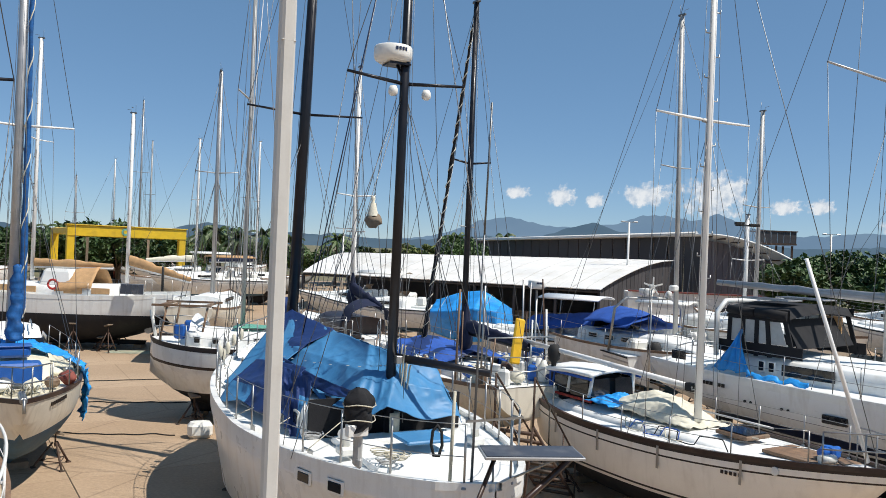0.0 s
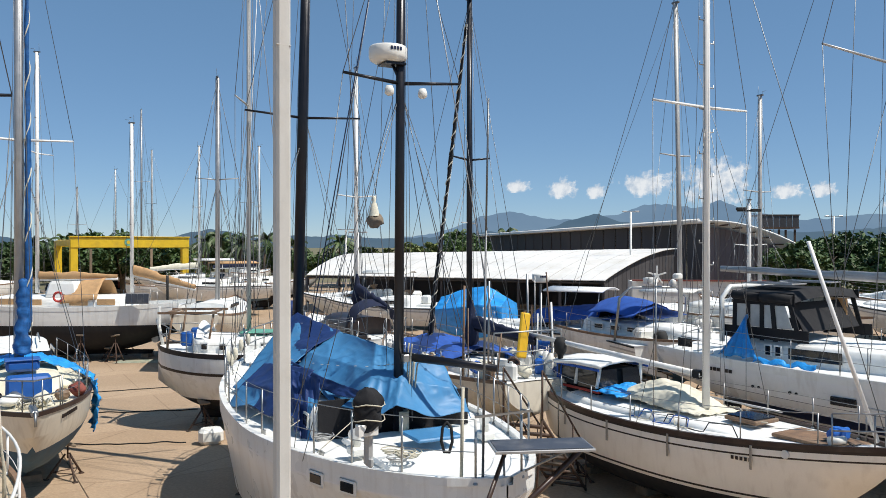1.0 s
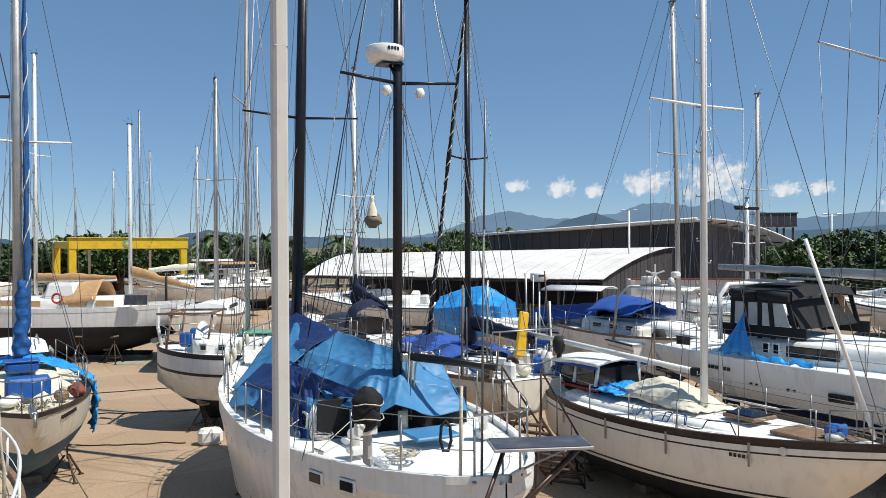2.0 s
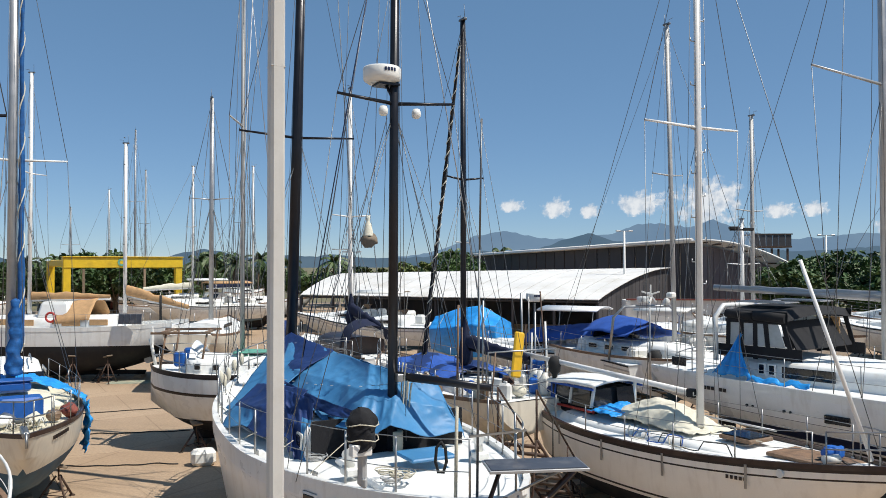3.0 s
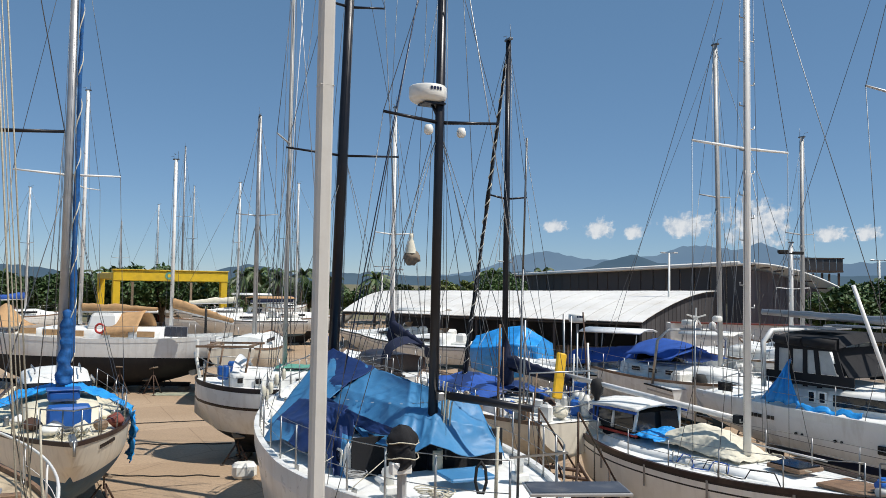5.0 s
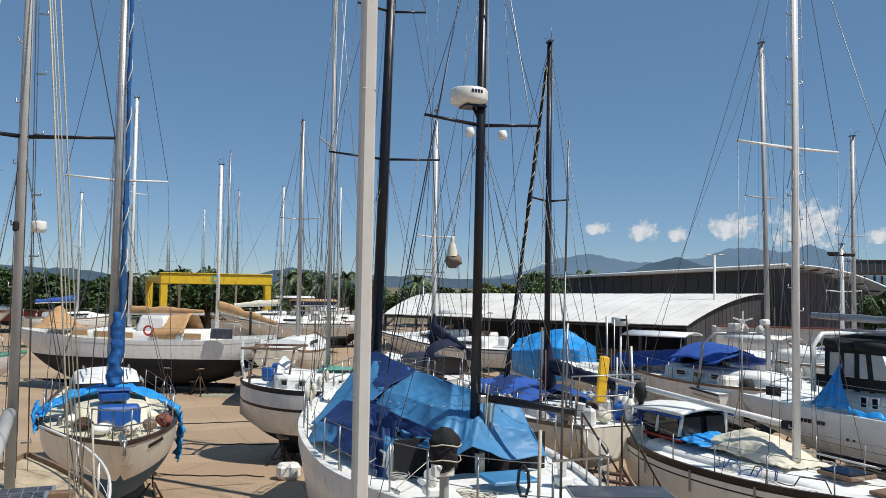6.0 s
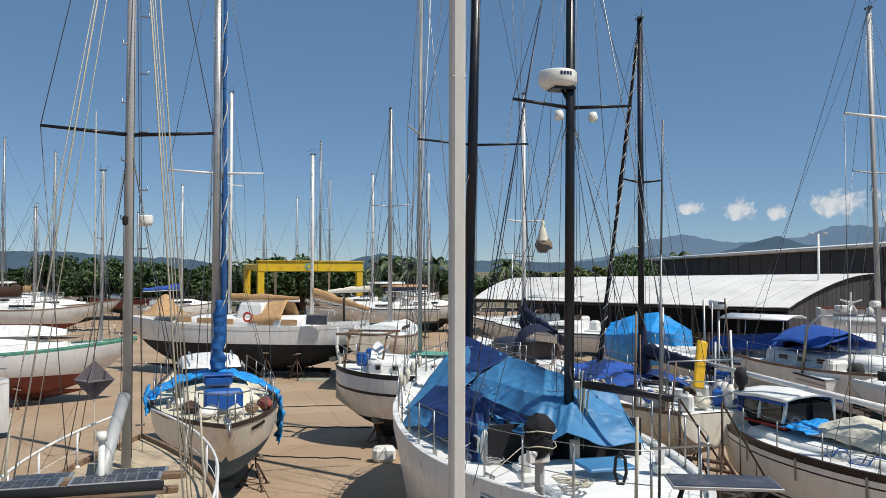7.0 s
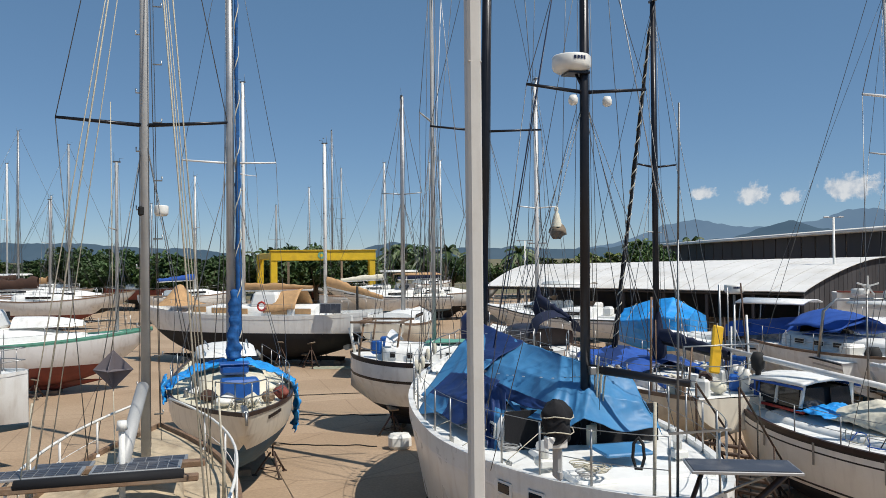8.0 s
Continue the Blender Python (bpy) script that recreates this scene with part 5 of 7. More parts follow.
for sd in (1, -1):
    pts = []
    w0 = part("long_window", B().box((-2.85, sd * (wx(-2.8) + 0.0), HC.zs(-2.8) + 0.26), (1.15, 0.03, 0.24), rz=-sd * 0.05, bevel=0.012), "window", C, "long smoked side window")
    part("hull_window", B().box((-5.75, sd * (HC.y(-5.75, 2.36) + 0.01), 2.72), (0.4, 0.03, 0.2), bevel=0.012), "window", C)
    part("hull_window", B().box((-1.85, sd * (HC.y(-1.85, 1.95) + 0.0), 1.95), (0.5, 0.08, 0.17), rz=-sd * 0.05, bevel=0.014), "window", C)
for x in (-3.9, -3.0):
    part("through_hull", B().tube([(x, -HC.y(x, 1.95) + 0.01, 1.95), (x, -HC.y(x, 1.95) - 0.01, 1.95)], 0.035, 8).tube([(x + 0.14, -HC.y(x, 1.95) + 0.01, 1.95), (x + 0.14, -HC.y(x, 1.95) - 0.01, 1.95)], 0.03, 8), "rubber", C)
for k in range(6):
    if k == 3: continue
    x = -5.0 + k * 0.11
    part("lettering_bar", B().box((x, -HC.y(x, 2.2) - 0.004, 2.2), (0.08, 0.012, 0.08), rz=0.02), "stripe", C)
# cockpit enclosure: bows, canvas top and clear panels
encl = part("enclosure_top", B().grid([[(x, y, 3.98 + 0.1 * (1 - (y / 1.35) ** 2) - (0.2 if x in (-4.75, -3.25) else 0)) for y in (-1.38, -1.3, -0.9, -0.4, 0, 0.4, 0.9, 1.3, 1.38)] for x in (-4.75, -4.68, -4.20, -4.01, -3.58, -3.39, -3.25)]).grid([[(x, sd * 1.38, z) for x in (-4.75, -4.20, -4.01, -3.25)] for sd in (1,) for z in (3.78, 3.98)]).grid([[(x, -1.38, z) for x in (-4.75, -4.20, -4.01, -3.25)] for z in (3.7, 3.98)]), "canvasblack", C, "black canvas bimini top")
part("hatch_roll", B().tube([(-4.73, -1.4, 3.9), (-4.06, -1.4, 3.86)], 0.1, 8).tube([(-4.03, -1.4, 3.88), (-3.29, -1.38, 3.84)], 0.11, 8), "canvasblack", C)
for sd in (1, -1):
    for x, x2 in ((-4.73, -4.70), (-4.37, -4.37), (-4.03, -4.03), (-3.70, -3.80), (-3.13, -3.41)):
        part("enclosure_strut", B().box(((x + x2) / 2, sd * 1.36, 3.4), (0.1, 0.03, 1.0), ry=math.atan2(x2 - x, 1.0)), "canvasblack", C)
    for x, w in ((-4.55, 0.36), (-4.20, 0.36), (-3.89, 0.3)):
        part("vinyl_window", B().box((x, sd * 1.35, 3.48), (w, 0.01, 0.56), bevel=0.003), "vinyl", C)
    part("vinyl_window", B().add([(-3.75, sd * 1.35, 3.2), (-3.32, sd * 1.35, 3.2), (-3.51, sd * 1.35, 3.76), (-3.75, sd * 1.35, 3.76), (-3.75, sd * 1.34, 3.2), (-3.32, sd * 1.34, 3.2), (-3.51, sd * 1.34, 3.76), (-3.75, sd * 1.34, 3.76)], [(0, 1, 2, 3), (7, 6, 5, 4), (0, 1, 5, 4), (1, 2, 6, 5), (2, 3, 7, 6), (3, 0, 4, 7)]), "vinyl", C)
    part("enclosure_skirt", B().box((-3.96, sd * 1.37, 3.06), (2.05, 0.02, 0.26)), "canvasblack", C)
part("back_curtain", B().box((-3.32, 0, 3.45), (0.03, 2.4, 0.7), ry=-0.5), "canvasblack", C)
part("tan_curtain", B().box((-3.53, 0.9, 3.5), (0.5, 0.03, 0.6)), "canvastan", C)
part("radar_arch", B().tube([(-4.95, -1.5, 2.8), (-5.0, -1.45, 3.8), (-4.95, -1.2, 4.06), (-4.95, 1.2, 4.06), (-5.0, 1.45, 3.8), (-4.95, 1.5, 2.8)], 0.06, 8), "gelcoat", C)
for y in (-0.75, 0.75):
    s2 = part("solar_panel", B().box((-4.1, y, 4.16), (1.2, 0.6, 0.03), bevel=0.005), "alu", C)
    part("cell_sheet", B().box((-4.1, y, 4.178), (1.14, 0.55, 0.01)), "solar", s2)
rail(C, HC, -6.2, 5.0, 7, 0.65, 0.08)
pulpit(C, HC, False, 0.7, 1.2)
dr = B()
for i in range(14):
    u0, u1 = i / 14, (i + 1) / 14
    f = lambda u, v: Vector((-4.3 + (u - 0.5) * 1.0 * (1 - v) ** 1.3, -1.5 - 0.38 * (1 - v) ** 0.7 + 0.06 * math.sin(u * 25), 2.55 + 0.9 * v + 0.03 * math.sin(u * 17)))
    for k in range(8):
        dr.add([f(u0, k / 8), f(u1, k / 8), f(u1, (k + 1) / 8), f(u0, (k + 1) / 8)], [(0, 1, 2, 3)], 0, True)
o = part("netting_drape", dr, "tarpcyan", C, "bright blue netting hung in folds on the lifeline")
o.modifiers.new("thickness", 'SOLIDIFY').thickness = 0.01
rg = random.Random(3)
part("blue_strip", B().grid(cloth(lambda u, v: (lerp(-3.9, -2.5, u), -1.93 + 0.1 * v, 2.47 + 0.1 * v + 0.04 * math.sin(u * 19)), 26, 4, 0.04, 8, 7)), "tarpcyan", C).modifiers.new("thickness", 'SOLIDIFY').thickness = 0.006
part("black_tarp", B().grid(cloth(lambda u, v: (lerp(-1.2, 0.6, u), lerp(-1.0, 0.9, v), 2.85 + 0.4 * math.sin(math.pi * v) * (0.3 + 0.7 * u)), 14, 14, 0.05, 12, 3)), "canvasblack", C)

# -- bow-on sloop with the blue sail sleeve
D, HD = yacht("sloop", pose(-9.56, 17.5, 0, 0, 0, -58.5), "cream sloop ashore with a blue sleeve up its mast", 9.6, 2.95, (2.0, 1.82, 2.08), 0.4, 1.28,
              ["cream", "bluebot"], [(0, "s", 0), (0.4, "s", 0), (0.0, "w", 1)], deck="creamdeck", rails="darkwood", tw=0.65, long=True, keelx=(-3, 1.3), bowrise=3.0, full=2.1)
trunk(D, HD, -3.0, 1.95, 1.85, 1.5, 0.46, mat_="creamdeck", slope=0.1, label="boxy cream cabin trunk with a blunt front")
trunk(D, HD, -3.0, -0.6, 1.7, 1.5, 0.8, name="doghouse", slope=0.3, label="white doghouse with dark wraparound windows")
for y in (-0.42, 0.42):
    part("front_window", B().box((-0.86, y, 2.4), (0.05, 0.64, 0.32), ry=-0.87, bevel=0.012), "window", D)
for sd in (1, -1):
    part("side_window", B().box((-1.9, sd * 0.84, 2.4), (1.2, 0.03, 0.22), rx=sd * -0.05, bevel=0.01), "window", D)
mast(D, HD, 0.12, 2.1, 13.6, 0.1, "alu", ((0.458, 1.12),), stay_bow=(4.6, 0, 2.15), stay_stern=(-4.7, 0, 2.0), wr=0.006, sp_mat="whitespar")
furled(D, "sail_sleeve", (0.22, 0.19, 3.1), (0.18, 0.15, 13.2), 0.068, "furlblue", 9, seed=4)
furled(D, "lowered_sail", (0.3, 0.06, 2.6), (0.28, 0.08, 4.3), 0.17, "furlblue", seed=9, n=60)
sheet("tarpaulin_sheet", cloth(lambda u, v: (lerp(-0.6, 0.55, u), lerp(-1.5, 1.5, v), 2.4 + 0.12 * math.cos((v - 0.5) * 5) - 0.3 * abs(v * 2 - 1) ** 3), 30, 60, 0.09, 6, 4.5), "tarpcyan", D, 0.012, "bright blue sheet crumpled over the deck")
sheet("hanging_sheet", cloth(lambda u, v: (lerp(0.3, 1.1, u), 1.42 + 0.1 * math.sin(v * 3), lerp(0.95, 2.05, v)), 24, 30, 0.1, 7, 6), "tarpcyan", D, 0.012, "bright blue sheet hanging over the side")
sheet("hanging_sheet", cloth(lambda u, v: (lerp(-0.3, 0.8, u), -1.5 - 0.08 * math.sin(v * 3), lerp(1.7, 2.25, v)), 24, 16, 0.09, 8, 6), "tarpcyan", D, 0.012)
for k, (x, y, c) in enumerate(((3.3, 0.25, "canvaswhite"), (3.2, -0.3, "plasticwhite"), (1.2, 0.75, "canvaswhite"), (1.3, -0.8, "plasticwhite"), (2.1, -0.6, "canvasbrown"), (0.9, -0.55, "plasticblue"), (2.9, -0.25, "steel"))):
    part("deck_bag", B().grid(cloth(lambda u, v: (x + 0.2 * math.sin(math.pi * v) * math.cos(u * 6.283), y + 0.2 * math.sin(math.pi * v) * math.sin(u * 6.283), HD.zs(x) + 0.03 + 0.26 * v), 12, 8, 0.04, k + 3, 5)), c, D)
for k in range(4):
    part("anchor_rode", B().tube([(3.5 + (0.12 + 0.003 * i) * math.cos(i * 0.6), 0.02 * k + (0.12 + 0.003 * i) * math.sin(i * 0.6), HD.zs(3.5) + 0.03 + 0.02 * k) for i in range(20)], 0.012, 4), "rope", D)
part("blue_crate", B().box((2.45, 0.05, 2.24), (0.5, 0.8, 0.42), bevel=0.05), "plasticblue", D, "blue plastic crate in front of the cabin")
part("blue_crate", B().box((1.35, 0.0, 2.52), (0.45, 0.62, 0.22), bevel=0.05).box((1.35, 0.0, 2.645), (0.5, 0.67, 0.03), bevel=0.01), "plasticblue", D, "lidded blue plastic box on the cabin top")
part("red_jug", B().box((2.75, 0.62, 2.08), (0.3, 0.26, 0.2), bevel=0.06).tube([(2.68, 0.62, 2.2), (2.82, 0.62, 2.2)], 0.02, 6), "teak", D, "rusty red fuel can")
part("wine_red_bag", B().grid(cloth(lambda u, v: (2.3 + 0.2 * math.sin(math.pi * v) * math.cos(u * 6.283), 0.95 + 0.18 * math.sin(math.pi * v) * math.sin(u * 6.283), 1.93 + 0.3 * v), 16, 10, 0.05, 4, 6)), "redbot", D, "dark red bag on deck")
for k in range(9):
    x, y = 3.55 + 0.1 * math.sin(k * 2.1), 0.28 * math.sin(k * 1.3)
    part("bow_shackle", B().tube([(x, y, HD.zs(x) + 0.05), (x + 0.05, y + 0.06, HD.zs(x) + 0.2 + 0.02 * (k % 3)), (x + 0.02, y + 0.14, HD.zs(x) + 0.06)], 0.016, 5), ("steel", "plasticwhite", "rope")[k % 3], D)
for sd in (1, -1):
    part("deck_winch", B().lathe((0.9, sd * 1.05, HD.zs(0.9) + 0.02), [(0, 0.2), (0.05, 0.2), (0.06, 0.16), (0.045, 0.1), (0.07, 0.0)], 10), "steel", D)
    part("grab_rail", B().tube([(-2.7, sd * 0.55, 2.72), (-2.5, sd * 0.55, 2.8), (-1.3, sd * 0.5, 2.8), (-1.1, sd * 0.5, 2.72)], 0.018, 6), "steel", D)
part("bow_roller", B().box((4.55, 0, 2.14), (0.7, 0.12, 0.1), bevel=0.02), "steel", D)
part("anchor", B().tube([(4.5, 0, 2.22), (5.0, 0, 2.15), (5.05, 0, 1.95)], 0.025, 6), "steel", D)
for k in range(7):
    part("name_lettering", B().box((3.7 - k * 0.11, HD.y(3.7 - k * 0.11, 1.83) + 0.006, 1.83), (0.07, 0.01, 0.07), rz=-0.6), "stripe", D)
rail(D, HD, -3.8, 3.6, 7, 0.6, 0.07)
pulpit(D, HD, True, 0.6, 1.0)

# -- old boat with solar panels and a thick grey boom
E, HE = yacht("old_sloop", pose(-5.85, 8.25, 0, 0, 0, 118), "old wooden sloop with dirty deck, solar panels and mast steps", 7.2, 2.5, (2.15, 2.1, 2.3), 0.6, 1.1,
              ["cream", "greenbot"], [(0, "s", 0), (0.4, "s", 0), (0.0, "w", 1)], deck="olddeck", rails="teak", tw=0.7, long=True, keelx=(-2, 1))
trunk(E, HE, -2.2, 1.7, 1.4, 0.9, 0.2, mat_="olddeck")
EM = local(E, -6.84, 9.95).x
mast(E, HE, EM, 2.2, 13.0, 0.068, "greyspar", ((0.44, 1.15),), stay_bow=(3.5, 0, 2.3), wr=0.006, sp_mat="blackspar", steps=True, y0=0.06)
part("boom", B().tube([local(E, -6.8, 9.85, 3.22), local(E, -6.45, 9.1, 2.85), local(E, -6.1, 8.4, 2.5)], 0.085, 12), "greyspar", E, "thick grey boom lowered on deck")
radome(E, (EM + 0.05, -0.16, 5.73), 0.1, 0.16)
part("mast_lamp", B().box((EM, 0.1, 5.72), (0.1, 0.1, 0.14), bevel=0.02), "rubber", E)
for x, y, w, d in ((-0.15, 0.75, 0.5, 0.65), (-0.15, -0.3, 0.5, 0.65), (-0.9, 0.85, 0.36, 0.92), (-0.9, -0.15, 0.36, 0.92)):
    z = 2.62 if x > -0.5 else 2.76
    s2 = part("solar_panel", B().box((x, y, z), (w, d, 0.03), bevel=0.005), "alu", E)
    for i in range(3 if x > -0.5 else 4):
        for k in range(4 if x > -0.5 else 8):
            n1, n2 = (3, 4) if x > -0.5 else (4, 8)
            part("solar_cell", B().box((x + (i + 0.5 - n1 / 2) * (w - 0.06) / n1, y + (k + 0.5 - n2 / 2) * (d - 0.06) / n2, z + 0.018), ((w - 0.06) / n1 - 0.012, (d - 0.06) / n2 - 0.012, 0.006)), "solar", s2)
part("cross_beam", B().box((-0.62, 0.3, 2.7), (0.12, 2.3, 0.07), bevel=0.01), "teak", E)
part("cross_beam", B().box((-1.15, 0.3, 2.68), (0.1, 2.2, 0.07), bevel=0.01), "teak", E)
part("rolled_awning", B().tube([(-1.15, 1.0, 2.72), (-1.15, -0.65, 2.72)], 0.06, 10), "canvasblack", E, "rolled black awning")
rail(E, HE, -2.6, 2.2, 5, 0.5, 0.05, mat_="whitespar", r=0.017)
for sd in (1, -1):
    part("wooden_rail", B().tube(HE.line(-2.6, 3.3, 16, 0.05, 0.52, sd), 0.019, 6), "plasticwhite", E)
part("post_lamp", B().tube([(-0.75, 0.02, 2.2), (-0.75, 0.02, 3.15)], 0.035, 8).lathe((-0.75, 0.02, 3.15), [(0, 0.1), (0.05, 0.1), (0.06, 0.0), (0, 0)], 10), "plasticwhite", E)
for k in range(7):
    a = 0.3 + k * 0.45
    x0, y0 = lerp(0.6, -1.6, k / 6), 1.0 if k % 2 else -0.9
    wire(E, (x0, y0, 2.3), (EM - 0.05 + 0.1 * math.sin(k), 0.02 * (k - 3), 12.4 - 0.3 * (k % 3)), 0.006 if k % 3 else 0.0095, "rope", "halyard")
for y, x in ((1.1, -0.2), (-1.05, -0.4), (0.2, 2.9)):
    part("knotted_rope", B().tube([(x, y, 2.2), (x + 0.05, y, 2.6), (x - 0.03, y * 0.98, 2.8), (x, y * 0.95, 3.4)], 0.025, 6, r2=0.012), "rope", E)

# -- far schooner with tan awnings
F, HF = yacht("schooner", pose(-17.9, 35.3, 0, 0, 0, 181), "white-hulled schooner with black bottom, tan awnings and sail covers", 12.4, 3.6, (2.4, 2.22, 2.6), 0.1, 1.58,
              ["gelcoat", "black"], [(0, "s", 0), (0.4, "s", 0), (0.0, "w", 1)], rails="gelcoat", tw=0.7, long=True, keelx=(-4.6, 3.6), sternrise=0.55, raildim=(0.1, 0.16), box=4.0)
trunk(F, HF, -3.6, 3.8, 2.3, 1.6, 0.55)
for x in (-3.0, -1.8, 0.2, 1.3, 2.4):
    for sd in (1, -1):
        part("cabin_window", B().box((x, sd * (1.13 - 0.03 * max(0, x)), HF.zs(x) + 0.32), (0.8, 0.03, 0.26), bevel=0.02), "canvastan", F)
part("pilothouse", B().box((-0.9, 0, 3.05), (1.5, 1.8, 0.8), bevel=0.12, taper=0.85), "gelcoat", F)
part("windscreen", B().box((-0.15, 0, 3.2), (0.04, 1.3, 0.36), ry=-0.25, bevel=0.01), "window", F)
sheet("awning", cloth(lambda u, v: (lerp(-2.6, -1.0, u), lerp(-1.2, 1.2, v), 3.6 - 0.9 * abs(v * 2 - 1) ** 1.8 - 0.2 * u), 10, 14, 0.04, 5, 3), "canvastan", F, 0.02, "tan canvas awning over the cockpit")
for wxx, top in ((-18.45, 13.75), (-14.2, 10.55)):
    p = local(F, wxx, 35.3)
    mast(F, HF, p.x, 2.9, top, 0.11, "whitespar", ((0.58, 1.25),) if top > 12 else (), wr=0.009, shrouds=True, steps=False)
    for zz in range(12):
        part("mast_step", B().tube([(p.x, 0.08 * (1 if zz % 2 else -1), 4.2 + zz * 0.6), (p.x, 0.22 * (1 if zz % 2 else -1), 4.2 + zz * 0.6)], 0.02, 4), "wire", F)
pa, pb = local(F, -18.45, 35.3), local(F, -14.2, 35.3)
boom_cover(F, (pa.x - 0.1, 0, 3.5), (pb.x + 0.6, 0.1, 3.55), 0.22, "canvastan", "whitespar", 4)
boom_cover(F, (pb.x - 0.1, 0, 3.7), (pb.x - 2.9, 0.1, 3.05), 0.24, "canvastan", "whitespar", 5)
part("deck_tent", B().grid(cloth(lambda u, v: (lerp(4.6, 3.0, u), lerp(-1.2, 1.2, v), 2.8 + 1.0 * (1 - abs(v * 2 - 1)) * math.sin(math.pi * min(1, u + 0.15))), 10, 12, 0.04, 6, 3)), "canvastan", F)
sp2 = part("solar_panel", B().box((-4.6, 1.75, 2.75), (1.0, 0.05, 0.45), rx=0.15, bevel=0.005), "alu", F)
for i in range(4):
    part("solar_cell", B().box((-4.98 + i * 0.25, 1.78, 2.75), (0.22, 0.05, 0.4), rx=0.15), "solar", sp2)
part("life_ring", B().tube([(-1.0 + 0.2 * math.cos(a), 1.3, 2.8 + 0.2 * math.sin(a)) for a in [i * math.pi / 6 for i in range(13)]], 0.05, 6), "plasticred", F, "red life ring")
part("stern_lamp", B().tube([(-5.4, 0.3, 2.6), (-5.4, 0.3, 3.7)], 0.06, 6), "rubber", F)
rail(F, HF, -5.3, 5.2, 8, 0.7, 0.08, lines=(1.0,))
part("porthole", B().tube([(-5.0, 0.1, 0.9), (-5.0, 0.75, 0.9)], 0.16, 12), "vinyl", F)

for x in (-15.75, -14.25):
    jack_stand(pose(x, 33.7, 0, 0, 0, x * 40), 1.15, "pale steel tripod boat stand on the concrete")

# -- white double-ender with black stripes
G, HG = yacht("double_ender", pose(-5.2, 22.35, 0, 0, 0, 4), "white double-ended yacht with two black cove stripes and wooden bimini", 5.9, 3.0, (2.22, 2.05, 2.4), 0.25, 0.75,
              ["gelcoat", "black", "stripe"], [(0, "s", 2), (0.07, "s", 0), (0.46, "s", 2), (0.54, "s", 0), (0.08, "w", 2), (0.0, "w", 1)], stern="canoe", rails="stripe", long=True, keelx=(-1.7, 1.2), box=2.4, sf=2.6, se=0.6, sternrise=0.5)
trunk(G, HG, -1.75, 1.8, 1.9, 1.2, 0.42)
portlights(G, HG, (-1.45, -0.95, -0.45, 0.15), lambda x: 0.945 - 0.03 * max(0, x + 1), 0.2, (0.15, 0.15), "gelcoat")
GM = local(G, -5.62, 22.35)
mast(G, HG, GM.x, 2.5, 14.0, 0.088, "greyspar", ((0.565, 1.35),), wr=0.008, steps=False)
for sx in (-2.5, -1.4):
    for sd in (1, -1):
        part("bimini_post", B().tube([(sx, sd * 0.75, 2.2), (sx + 0.15, sd * 0.7, 3.15)], 0.03, 6), "teak", G)
part("bimini_frame", B().box((-1.95, 0.72, 3.17), (1.6, 0.07, 0.06)).box((-1.95, -0.72, 3.17), (1.6, 0.07, 0.06)).box((-2.5, 0, 3.17), (0.07, 1.5, 0.06)).box((-1.3, 0, 3.17), (0.07, 1.5, 0.06)), "teak", G)
part("spray_hood", B().grid(cloth(lambda u, v: (lerp(-1.7, -1.5, u), lerp(-0.85, 0.85, v), 2.5 + 0.4 * math.sin(math.pi * v) ** 0.5 * (1 - 0.6 * u)), 8, 12, 0.015, 2, 3)), "greyhull", G)
part("self_steering", B().tube([(-2.85, 0.1, 2.2), (-3.0, 0.1, 2.95)], 0.05, 6).box((-2.95, 0.1, 3.05), (0.05, 0.2, 0.5)), "plasticwhite", G)
part("jerry_can", B().box((-2.0, 0.5, 2.45), (0.3, 0.2, 0.4), bevel=0.05), "plasticblue", G)
part("jerry_can", B().box((-2.0, -0.6, 2.45), (0.3, 0.2, 0.4), bevel=0.05), "plasticblue", G)
sheet("teal_cloth", cloth(lambda u, v: (lerp(-0.6, 0.6, u), lerp(-0.5, 0.4, v), 2.6), 8, 8, 0.03, 2, 4), "greenstripe", G, 0.02)
rail(G, HG, -2.5, 2.5, 6, 0.6, 0.07)
pulpit(G, HG, False, 0.6, 1.0)

# -- ketch with sea-green trim and red bottom
Hb, HH = yacht("motor_sailer", pose(-23.0, 24.7, 0, 0, 0, 25), "grey-white motor sailer with sea-green rail and red bottom", 11.0, 3.4, (2.2, 1.95, 2.4), 0.25, 1.15,
               ["greyhull", "redbot", "greenstripe"], [(0, "s", 2), (0.08, "s", 0), (0.5, "s", 0), (0.0, "w", 1)], rails="greenstripe", tw=0.7, long=True, keelx=(-4, 2.2))
trunk(Hb, HH, -3.2, 3.0, 2.0, 1.3, 0.5)
part("pilothouse", B().box((-0.8, 0, 2.85), (2.0, 1.9, 0.7), bevel=0.12, taper=0.86), "gelcoat", Hb)
for sd in (1, -1):
    for x in (-1.4, -0.75, -0.1):
        part("side_window", B().box((x, sd * 0.9, 2.95), (0.5, 0.04, 0.3), rx=sd * 0.18, bevel=0.01), "window", Hb)
part("dinghy", B().grid([[(lerp(0.6, 3.0, i / 10), lerp(-0.6, 0.6, k / 8) * (1 - (i / 10) ** 3 * 0.7), 2.55 + 0.4 * math.sin(math.pi * k / 8) ** 0.6 * (1 - 0.5 * (i / 10) ** 3)) for k in range(9)] for i in range(11)]), "gelcoat", Hb, "upturned white dinghy")
mast(Hb, HH, 4.2, 2.3, 8.8, 0.09, "greyspar", ((0.6, 0.9),), wr=0.008)
mast(Hb, HH, -3.6, 2.4, 9.4, 0.09, "whitespar", ((0.6, 0.9),), wr=0.008)
